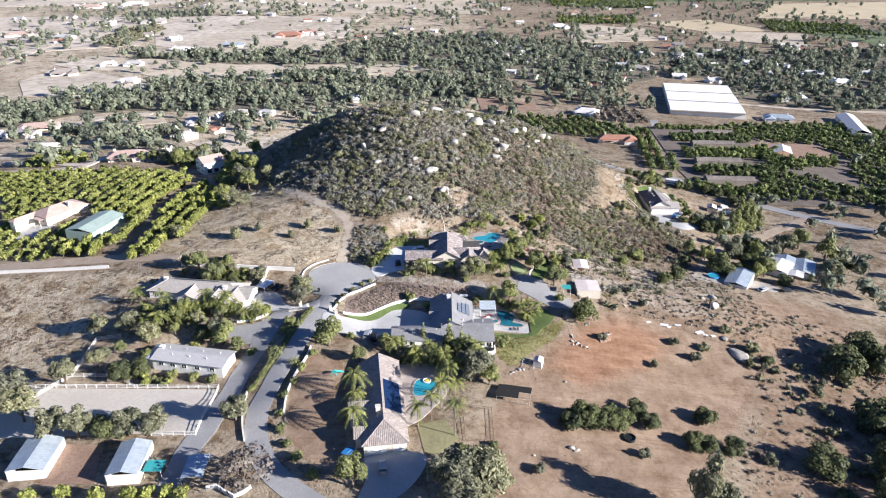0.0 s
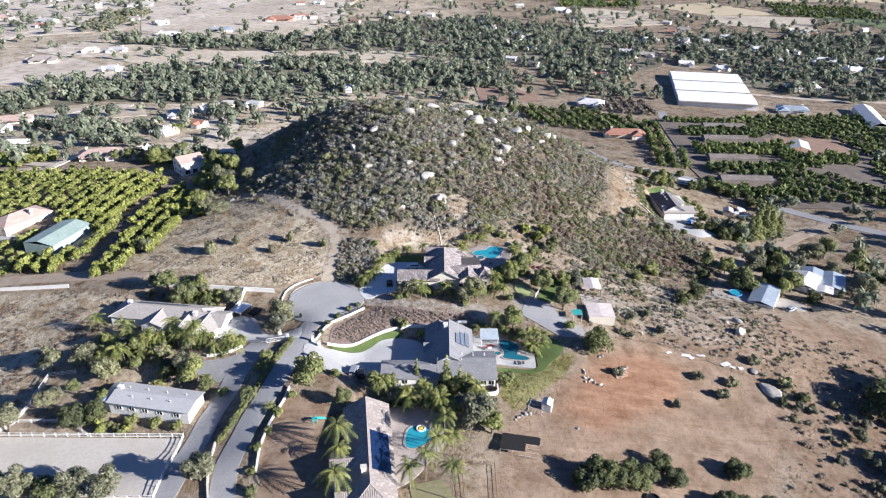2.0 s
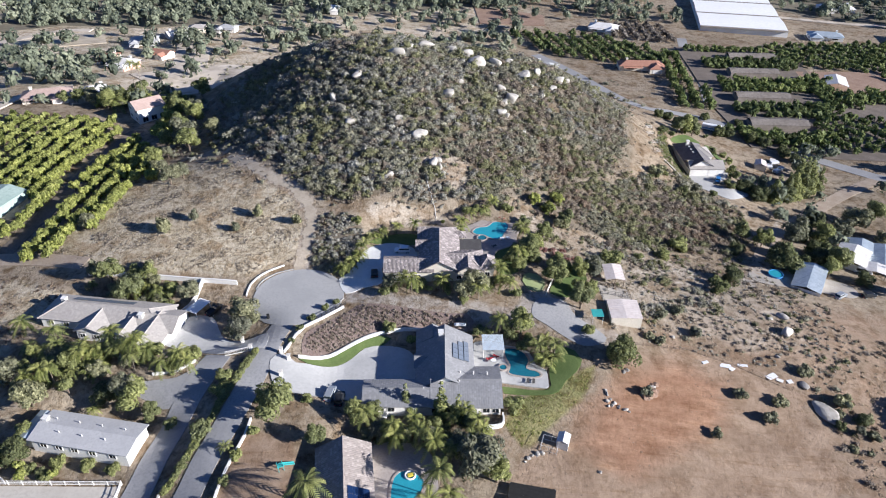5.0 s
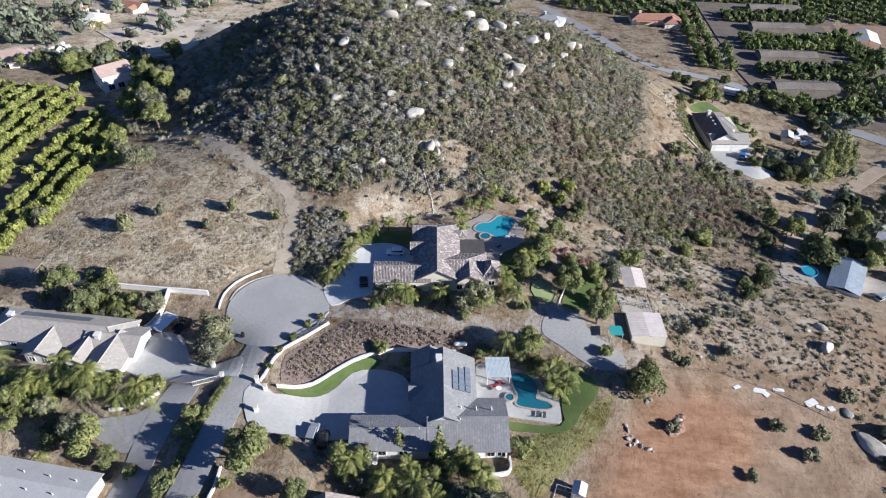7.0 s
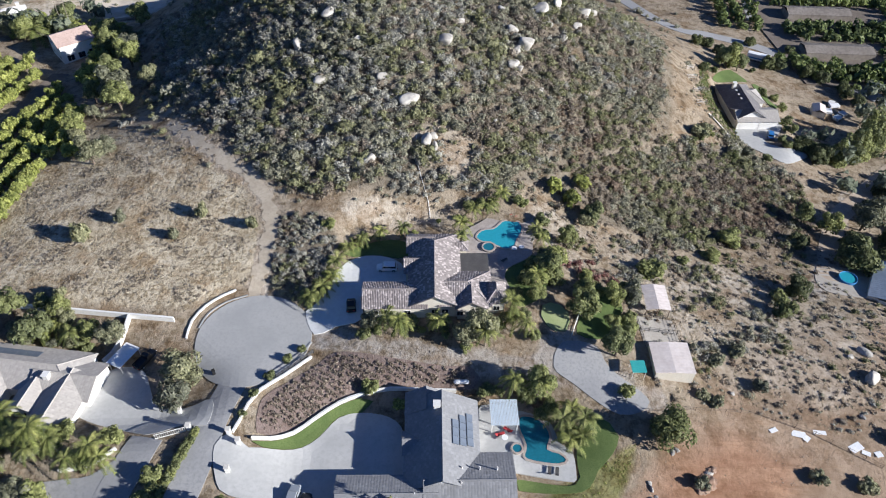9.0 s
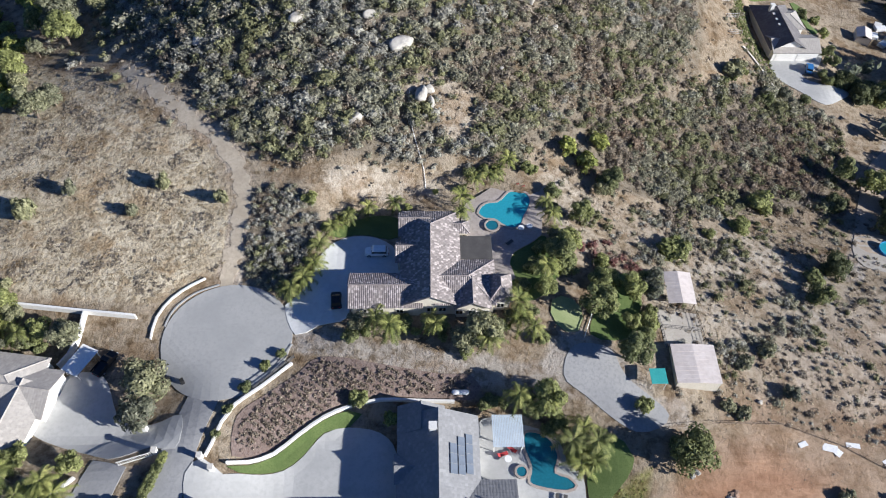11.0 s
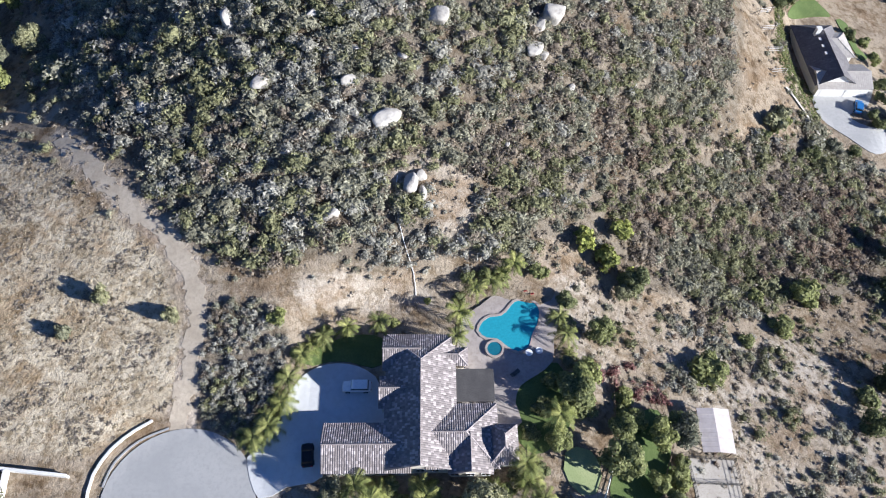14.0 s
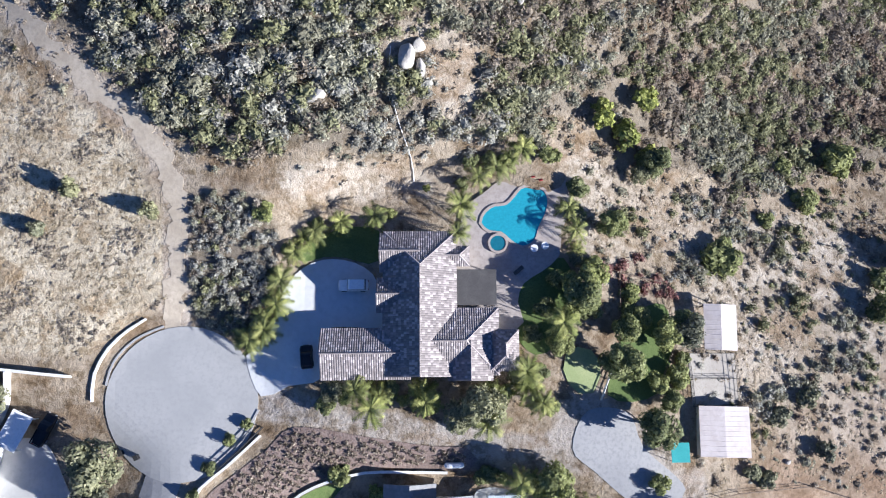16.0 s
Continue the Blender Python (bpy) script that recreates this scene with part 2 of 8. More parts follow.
def run_wall(name, pts, height, thick, material, label, lift=0.0, coping=None, step=2.0):
    """A garden wall along a line, its top following the ground."""
    c = curve(pts, False, step)
    ob = thing(name, label, "wall", kind="structure")
    for nm, t, lo, hi, mt in (("wall_face", thick, -0.6, height, material), ("coping", thick + 0.12, height, height + 0.08, coping or material)):
        bm = bmesh.new()
        rows = []
        for i, (x, y) in enumerate(c):
            (ax, ay), (bx, by) = c[max(i - 1, 0)], c[min(i + 1, len(c) - 1)]
            d = math.hypot(bx - ax, by - ay) or 1
            nx, ny, z = -(by - ay) / d * t / 2, (bx - ax) / d * t / 2, gz(x, y) + lift
            rows.append([bm.verts.new(q) for q in ((x + nx, y + ny, z + lo), (x + nx, y + ny, z + hi), (x - nx, y - ny, z + hi), (x - nx, y - ny, z + lo))])
        for a, b in zip(rows, rows[1:]):
            for k in range(4):
                bm.faces.new((a[k], a[(k + 1) % 4], b[(k + 1) % 4], b[k]))
        bm.faces.new(rows[0])
        bm.faces.new(rows[-1][::-1])
        bmesh.ops.recalc_face_normals(bm, faces=bm.faces)
        part(nm, bm, mt, ob)
    return ob


def fence(name, pts, material, label, height=1.2, gap=2.6, rails=3, post=0.13):
    """A post-and-rail fence along a line, each post and rail a part."""
    c = []
    for a, b in zip(pts, pts[1:]):
        m = max(1, round(math.dist(a, b) / gap))
        c += [(a[0] + (b[0] - a[0]) * k / m, a[1] + (b[1] - a[1]) * k / m) for k in range(m)]
    c.append(pts[-1])
    ob = thing(name, label, "fence", (*c[0], gz(*c[0])))
    base = Vector(ob.matrix_basis.translation)
    pm = None
    for x, y in c:
        if pm is None:
            bm = bmesh.new()
            box(bm, (0, 0, height / 2 - 0.1), (post, post, height + 0.3), 0, 0.01)
            q = part("post", bm, material, ob)
            pm = q.data
        else:
            q = new("post", pm)
            q.parent = ob
        q.location = Vector((x, y, gz(x, y))) - base
    for a, b in zip(c, c[1:]):
        A, B = Vector((*a, gz(*a))) - base, Vector((*b, gz(*b))) - base
        for k in range(rails):
            bm = bmesh.new()
            up = Vector((0, 0, height * (k + 0.75) / rails))
            rod(bm, A + up, B + up, post * 0.55, seg=4)
            part("rail", bm, material, ob)
    return ob


# ---- materials ----
ASPHALT = surface("worn_asphalt", (0.36, 0.36, 0.355), (0.43, 0.425, 0.415), 0.10, 0.9, (0.345, 0.345, 0.34), 2.0, 0.1)
ASPHALT_OLD = surface("grey_asphalt", (0.275, 0.277, 0.285), (0.35, 0.348, 0.35), 0.1, 0.9, (0.245, 0.247, 0.255), 2.0, 0.15)
CONCRETE = surface("concrete", (0.43, 0.43, 0.422), (0.50, 0.498, 0.49), 0.2, 0.85, (0.40, 0.40, 0.392), 1.5, 0.1)
CONCRETE_PALE = surface("new_pale_concrete", (0.59, 0.60, 0.595), (0.66, 0.665, 0.66), 0.2, 0.85, (0.55, 0.555, 0.55), 1.2, 0.1)
COPING = surface("brownish_stone_coping", (0.37, 0.32, 0.285), (0.46, 0.405, 0.365), 0.8, 0.85, (0.30, 0.26, 0.235), 2.5, 0.2)
PAVING = surface("paving", (0.37, 0.325, 0.30), (0.45, 0.40, 0.37), 0.4, 0.8, (0.31, 0.27, 0.25), 2.0, 0.1)
SAND = surface("arena_sand", (0.49, 0.455, 0.40), (0.57, 0.535, 0.48), 0.08, 0.95, (0.45, 0.41, 0.36), 1.2, 0.25)
DIRT_ROAD = surface("dirt_track", (0.34, 0.27, 0.21), (0.42, 0.35, 0.28), 0.3, 0.95, (0.28, 0.22, 0.17), 2.0, 0.4)
GRAVEL = surface("gravel", (0.33, 0.30, 0.27), (0.42, 0.39, 0.35), 0.25, 0.95, (0.27, 0.25, 0.22), 4.0, 0.4)
RED_SOIL = surface("red_soil", (0.26, 0.175, 0.13), (0.35, 0.25, 0.19), 0.15, 0.95, (0.22, 0.13, 0.09), 1.5, 0.5)
MULCH = surface("mulch_bed", (0.19, 0.145, 0.125), (0.27, 0.21, 0.185), 0.4, 0.95, (0.14, 0.09, 0.075), 3.0, 0.8, 0.2)
DRY_LAWN = surface("dry_lawn", (0.19, 0.19, 0.095), (0.27, 0.25, 0.14), 0.25, 0.95, (0.30, 0.25, 0.17), 1.2, 0.4)
LAWN = surface("lawn", (0.095, 0.138, 0.045), (0.135, 0.18, 0.062), 0.3, 0.9, (0.06, 0.10, 0.025), 5.0, 0.6)
PUTTING = surface("putting_green", (0.25, 0.30, 0.14), (0.32, 0.355, 0.185), 0.3, 0.9, (0.21, 0.25, 0.115), 5.0, 0.3)
WHITE = surface("white_paint", (0.76, 0.75, 0.72), (0.82, 0.81, 0.79), 0.4, 0.6, (0.66, 0.64, 0.60), 3.0, 0.1)
CREAM = surface("cream_stucco", (0.66, 0.61, 0.52), (0.72, 0.67, 0.58), 0.5, 0.9, (0.58, 0.53, 0.45), 3.0, 0.2)
PINKISH = surface("pink_stucco", (0.56, 0.36, 0.30), (0.62, 0.41, 0.35), 0.5, 0.9, None, 3.0, 0.2)
STONE_WALL = surface("block_wall", (0.60, 0.57, 0.52), (0.68, 0.65, 0.60), 0.5, 0.9, (0.5, 0.47, 0.42), 3.0, 0.2)
TILE_CLAY = surface("clay_roof_tiles", (0.295, 0.258, 0.253), (0.37, 0.328, 0.318), 0.8, 0.85, (0.24, 0.212, 0.208), 2.0, 0.2, island=0.38)
TILE_GREY = surface("grey_roof_tiles", (0.245, 0.247, 0.258), (0.29, 0.292, 0.303), 0.4, 0.85, (0.222, 0.224, 0.235), 2.0, 0.2, island=0.08)
TILE_TAUPE = surface("taupe_roof_tiles", (0.40, 0.37, 0.345), (0.46, 0.43, 0.40), 0.4, 0.85, (0.35, 0.325, 0.305), 2.0, 0.2, island=0.06)
TILE_PINK = surface("pinkish_roof_tiles", (0.46, 0.335, 0.29), (0.55, 0.42, 0.37), 0.4, 0.85, (0.37, 0.27, 0.24), 2.0, 0.2, island=0.2)
TILE_DARK = surface("dark_roof_tiles", (0.155, 0.145, 0.15), (0.205, 0.195, 0.20), 0.4, 0.85, (0.13, 0.12, 0.125), 2.0, 0.2, island=0.12)
TILE_SAND = surface("sand_roof_tiles", (0.315, 0.275, 0.255), (0.38, 0.335, 0.31), 0.4, 0.85, (0.26, 0.225, 0.21), 2.0, 0.2, island=0.15)
TILE_RED = surface("red_roof_tiles", (0.40, 0.20, 0.14), (0.47, 0.25, 0.18), 0.4, 0.85, (0.32, 0.16, 0.12), 2.0, 0.2, island=0.2)
FELT_GREY = surface("grey_felt_roof", (0.42, 0.42, 0.43), (0.48, 0.48, 0.485), 0.3, 0.9, (0.38, 0.38, 0.385), 2.0, 0.15)
METAL_WHITE = surface("white_sheet_metal", (0.72, 0.70, 0.68), (0.79, 0.77, 0.75), 0.3, 0.5, (0.62, 0.58, 0.55), 1.0, 0.1)
METAL_PINK = surface("faded_pinkish_sheet_metal", (0.64, 0.57, 0.54), (0.72, 0.65, 0.62), 0.3, 0.6, (0.56, 0.49, 0.46), 1.0, 0.1)
METAL_BLUE = surface("bluish_sheet_metal", (0.42, 0.49, 0.55), (0.52, 0.58, 0.63), 0.3, 0.4, (0.36, 0.42, 0.47), 1.0, 0.1, metal=0.3)
PALE_BLUE = surface("pale_blue_slats", (0.58, 0.67, 0.74), (0.66, 0.74, 0.80), 0.4, 0.4, (0.54, 0.62, 0.69), 1.0, 0.05)
METAL_GREEN = surface("green_sheet_metal", (0.31, 0.405, 0.37), (0.38, 0.47, 0.43), 0.2, 0.5, (0.27, 0.35, 0.32), 1.0, 0.1)
TEAL = surface("teal_canvas", (0.04, 0.36, 0.36), (0.06, 0.44, 0.43), 0.8, 0.7)
BLUE_TARP = surface("blue_tarp", (0.05, 0.22, 0.50), (0.08, 0.30, 0.60), 0.8, 0.6)
DARK_ROOF = surface("dark_patio_roof", (0.085, 0.08, 0.08), (0.12, 0.115, 0.11), 0.6, 0.8)
SHED_BROWN = surface("weathered_brown_boards", (0.22, 0.19, 0.165), (0.30, 0.265, 0.235), 0.2, 0.9, (0.17, 0.145, 0.125), 1.0, 0.2)
WOOD = surface("weathered_wood", (0.20, 0.15, 0.11), (0.28, 0.22, 0.17), 1.0, 0.9, (0.14, 0.10, 0.08), 6.0, 0.4)
DARK_METAL = surface("dark_iron", (0.035, 0.035, 0.037), (0.05, 0.05, 0.052), 1.0, 0.5, metal=0.6)
ROCK = surface("granite_boulder", (0.40, 0.375, 0.34), (0.55, 0.52, 0.48), 0.5, 0.95, (0.25, 0.23, 0.205), 1.6, 1.0, 0.25, vary=0.15)
BARK = surface("bark", (0.14, 0.11, 0.085), (0.20, 0.16, 0.13), 1.5, 0.95, None, 8.0, 0.8)
PALM_BARK = surface("palm_bark", (0.25, 0.21, 0.17), (0.32, 0.27, 0.22), 1.5, 0.95, None, 8.0, 0.8)
RUBBER = surface("rubber", (0.02, 0.02, 0.02), (0.03, 0.03, 0.03), 2.0, 0.8)
PAINT_WHITE = surface("white_car_paint", (0.88, 0.88, 0.88), (0.90, 0.90, 0.90), 0.5, 0.25, (0.74, 0.75, 0.76), 3.0, 0.0)
PAINT_DARK = surface("dark_car_paint", (0.02, 0.022, 0.026), (0.03, 0.032, 0.036), 0.5, 0.25, (0.02, 0.022, 0.026), 3.0, 0.0)
PAINT_SILVER = surface("silver_car_paint", (0.40, 0.43, 0.46), (0.45, 0.48, 0.51), 0.5, 0.3, (0.4, 0.43, 0.46), 3.0, 0.0, metal=0.4)
PAINT_BLUE = surface("blue_car_paint", (0.03, 0.16, 0.42), (0.04, 0.2, 0.5), 0.5, 0.3, (0.03, 0.16, 0.42), 3.0, 0.0)
RED_CLOTH = surface("red_cloth", (0.45, 0.05, 0.06), (0.5, 0.07, 0.07), 1.0, 0.9)
YELLOW = surface("yellow_plastic", (0.70, 0.55, 0.08), (0.75, 0.60, 0.10), 1.0, 0.5)


def glossy(name, colour, rough, wave=0.0, scale=2.0, metal=0.0):
    m = bpy.data.materials.new(name)
    nt, p = tree_nodes(m)
    n = noise_of(nt, scale, 3)
    nt.links.new(mix_colour(nt, ramp(nt, n, 0.3, 0.7), colour, tuple(0.8 * v for v in colour)), p.inputs["Base Color"])
    p.inputs["Roughness"].default_value, p.inputs["Metallic"].default_value = rough, metal
    if wave:
        add_bump(nt, p, n, wave, 0.03)
    return m


WATER = glossy("pool_water", (0.035, 0.36, 0.47), 0.06, 0.25, 2.5)
WATER_DARK = glossy("dark_pool_water", (0.02, 0.17, 0.24), 0.05, 0.2, 2.5)
GLASS = glossy("window_glass", (0.02, 0.025, 0.03), 0.08, 0.0, 0.5)
SOLAR = glossy("solar_cells", (0.012, 0.03, 0.09), 0.15, 0.0, 0.6)
# Paler copy of the cells; the sky's reflection is painted as base colour.
SOLAR_SKYLIT = glossy("sky_reflecting_solar_cells", (0.17, 0.20, 0.25), 0.25, 0.0, 0.6)

LEAF_SCRUB = leafy("chaparral_leaves", (0.190, 0.182, 0.132), (0.315, 0.305, 0.226), (0.44, 0.43, 0.335), 0.0, 0.28)
LEAF_SAGE = leafy("pale_grey_sage", (0.235, 0.226, 0.196), (0.37, 0.358, 0.312), (0.49, 0.475, 0.42), 0.0, 0.28)
LEAF_CHAMISE = leafy("green_chamise", (0.150, 0.152, 0.080), (0.262, 0.262, 0.146), (0.37, 0.365, 0.215), 0.0, 0.28)
LEAF_BROWN = leafy("dry_brush", (0.170, 0.140, 0.110), (0.300, 0.253, 0.202), (0.42, 0.365, 0.30), 0.0, 0.28)
LEAF_RUST = leafy("rusty_brush", (0.165, 0.118, 0.086), (0.280, 0.212, 0.160), (0.39, 0.31, 0.242), 0.0, 0.28)
SHADE_CLOTH = surface("white_shade_cloth", (0.80, 0.80, 0.79), (0.85, 0.85, 0.84), 0.06, 0.8, (0.74, 0.74, 0.74), 0.4, 0.1)
# Orchard soil with the shade of the tree rows put into its colour.
SHADED_SOIL = surface("shade_dark_orchard_soil", (0.15, 0.125, 0.105), (0.21, 0.175, 0.15), 0.2, 0.95, (0.12, 0.10, 0.085), 1.5, 0.4)
IVY = leafy("ivy_leaves", (0.06, 0.08, 0.03), (0.16, 0.19, 0.07), (0.26, 0.28, 0.12), 0.0)
LEAF_OAK = leafy("oak_leaves", (0.048, 0.062, 0.028), (0.128, 0.150, 0.070), (0.222, 0.244, 0.118), 0.25, 0.25, 8.0)
LEAF_TREE = leafy("garden_leaves", (0.098, 0.116, 0.046), (0.232, 0.26, 0.110), (0.36, 0.385, 0.185), 0.25, 0.3, 8.0)
LEAF_OLIVE = leafy("olive_leaves", (0.086, 0.094, 0.057), (0.218, 0.228, 0.144), (0.345, 0.345, 0.236), 0.25, 0.25, 8.0)
LEAF_CITRUS = leafy("citrus_leaves", (0.125, 0.15, 0.038), (0.31, 0.345, 0.102), (0.49, 0.50, 0.18), 0.12, 0.3, 6.0)
LEAF_DARKROW = leafy("avocado_leaves", (0.055, 0.075, 0.026), (0.145, 0.190, 0.070), (0.25, 0.295, 0.115), 0.15, 0.25, 1.5)
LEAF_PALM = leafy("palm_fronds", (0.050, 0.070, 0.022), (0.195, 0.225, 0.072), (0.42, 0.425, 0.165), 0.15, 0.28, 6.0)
# Lighter and bluer than near leaves: distance haze is mixed into the colour.
LEAF_FAR = leafy("haze_pale_far_woods", (0.092, 0.112, 0.084), (0.205, 0.232, 0.166), (0.33, 0.35, 0.25), 0.0, 0.28, 1.2)
LEAF_GREY = leafy("bare_grey_twigs", (0.10, 0.085, 0.075), (0.20, 0.175, 0.155), (0.30, 0.27, 0.24), 0.1)
LEAF_RED = leafy("reddish_brush", (0.130, 0.058, 0.052), (0.260, 0.130, 0.117), (0.390, 0.234, 0.208), 0.0)
GRASS = leafy("dry_grass", (0.235, 0.188, 0.122), (0.385, 0.318, 0.22), (0.53, 0.452, 0.33), 0.0)

# ---- the ground ----
HILL_SCRUB = [(-66, 280), (-52, 266), (-40, 253), (-31, 247), (-22, 249), (-6, 247), (5, 250), (15, 252), (28, 256), (45, 270), (60, 281), (70, 289), (76, 313), (88, 372), (60, 395), (20, 390), (-30, 380), (-62, 362), (-84, 335), (-80, 302)]
EAST_SCRUB = [(30, 257), (46, 271), (60, 279.5), (78, 287.5), (95, 297), (108, 288), (104, 266), (98, 256), (76, 250), (58, 247), (42, 249)]
DRIVE_SCRUB = [(-33, 242), (-23, 241), (-20, 236), (-21, 229), (-24, 222), (-27, 220), (-33, 223), (-34, 233)]
RED_FIELD = [(16, 160), (27, 168), (28, 172), (35, 179), (42, 186), (51, 195), (61, 195), (75, 192), (84, 187), (92, 178), (90, 163), (80, 150), (72, 140), (66, 122), (60, 100), (0, 98), (0, 125), (8, 135), (14, 150)]
YARD = [(-38, 166.5), (-29, 166), (-25.8, 154.7), (-23, 130), (-26, 122), (-34, 130), (-39, 136), (-41, 151), (-40, 160)]
STRAW_FIELD = [(-37, 226), (-38, 238), (-43, 250), (-55, 259), (-66, 270), (-95, 285), (-107, 262), (-110, 232), (-88, 221), (-50, 217)]
WEST_FIELD = [(-112, 221), (-170, 226), (-175, 150), (-112, 160), (-104, 185), (-92, 212)]
PALE = [[(45, 196), (60, 222), (84, 234), (74, 244), (54, 238), (44, 226)], [(-20, 245), (-8, 247), (3, 246), (4, 242), (-8, 241), (-20, 241)], [(-4, 265), (5, 266), (12, 262), (11, 254), (5, 251), (3, 257), (-3, 260)],
        [(86, 366), (97, 372), (96, 352), (85, 327), (82.5, 307), (86, 302), (77, 292.6), (71.5, 287.6), (62, 283), (71, 300), (73, 317), (80, 340)], [(22, 252), (30, 250), (36, 232), (30, 226), (26, 236), (25, 246)], [(23, 211), (30, 212), (30, 206), (22, 204)]]
EAST_BANK = [(44, 196), (60, 197), (80, 194), (98, 196), (106, 214), (98, 236), (80, 246), (58, 243), (40, 250), (30, 252), (28, 236), (44, 226)]
GREEN_SLOPE = [(15, 170), (20, 179), (27, 182), (38, 188), (35, 180), (27, 172), (19, 164)]


# Worn dirt trails: line and half width.
TRAIL = [(-66, 275), (-58.5, 267.5), (-49.8, 259.2), (-42.4, 253.2), (-38.2, 248.4), (-35.8, 242), (-35.3, 236.5), (-35.8, 230.5), (-36.6, 224.5), (-36.5, 219)]
TRAILS = [(TRAIL, 1.5)]
LANES = [([(-24, 210.8), (-14, 208.6), (-5, 206.3), (6, 204.6), (12, 204.2), (20, 202.4), (30, 200.6), (37, 197.5), (44, 196.5)], 1.5), ([(26, 207), (31, 205), (36, 201)], 3.2), ([(92, 232), (101, 245), (115, 265), (126, 282)], 1.4)]


def spaced(lo, hi, fine, far_lo, far_hi):
    """Grid lines: even between lo and hi, wider and wider out to the far ends."""
    mid = list(np.arange(lo, hi + 0.1, fine))
    up, down, s = [mid[-1]], [mid[0]], fine
    while up[-1] < far_hi:
        s *= 1.07
        up.append(up[-1] + s)
    s = fine
    while down[-1] > far_lo:
        s *= 1.1
        down.append(down[-1] - s)
    return np.array(down[:0:-1] + mid + up[1:])


def make_ground():
    gx, gy = spaced(-128, 128, 1.9, -2600, 2600), spaced(96, 345, 1.9, -900, 4300)
    X, Y = np.meshgrid(gx, gy)
    x, y = X.ravel(), Y.ravel()
    z = ground_height(x, y)
    n, m = len(gx), len(gy)
    i = (np.arange(m - 1)[:, None] * n + np.arange(n - 1)[None]).ravel()
    me = mesh_np("ground", np.stack([x, y, z], 1), np.stack([i, i + 1, i + n + 1, i + n], 1), ground_material(), smooth=True)
    zones = {"red": np.max([soft(x, y, RED_FIELD, 16), soft(x, y, YARD, 4), 0.6 * soft(x, y, [(44, 198), (60, 212), (84, 226), (112, 232), (150, 225), (150, 90), (60, 90), (60, 120), (80, 150)], 20)], 0),
             "rust": np.maximum(soft(x, y, [(30, 166), (36, 178), (46, 188), (58, 192), (70, 188), (66, 176), (52, 166), (40, 158)], 12), np.maximum(0.2 * soft(x, y, YARD, 5), 0.2 * soft(x, y, PALE[3], 4))),
             "far": np.clip((160 - x) / 200, 0.3, 1) * np.clip((y - np.where(x < -110, 340, 390)) / 60, 0, 0.85) * np.clip((1500 - y) / 300, 0.35, 1),
             "straw": np.maximum(soft(x, y, STRAW_FIELD, 8), 0.8 * soft(x, y, WEST_FIELD, 12)),
             "pale": np.max([soft(x, y, q, 4) for q in PALE[:3] + PALE[4:]] + [0.5 * soft(x, y, EAST_BANK, 14)], 0),
             "scrub": np.max([soft(x, y, q, 6) for q in (HILL_SCRUB, EAST_SCRUB, DRIVE_SCRUB)] + [0.3 * soft(x, y, [(95, 186), (128, 215), (150, 190), (150, 90), (75, 90), (72, 120), (80, 140), (92, 155)], 20)], 0),
             "lane": np.max([np.clip(1 - (edge_distance(x, y, line, False) - half) / 1.6, 0, 1) for line, half in LANES], 0),
             "green": soft(x, y, GREEN_SLOPE, 5),
             "dust": np.max([np.clip(1 - (edge_distance(x, y, line, False) - half) / 1.2, 0, 1) for line, half in TRAILS], 0)}
    for key, value in zones.items():
        me.attributes.new(key, "FLOAT", "POINT").data.foreach_set("value", value.astype(np.float32))
    return tagged(new("ground", me), "dry brown hillside soil with straw and bare patches", "ground", "", "structure")


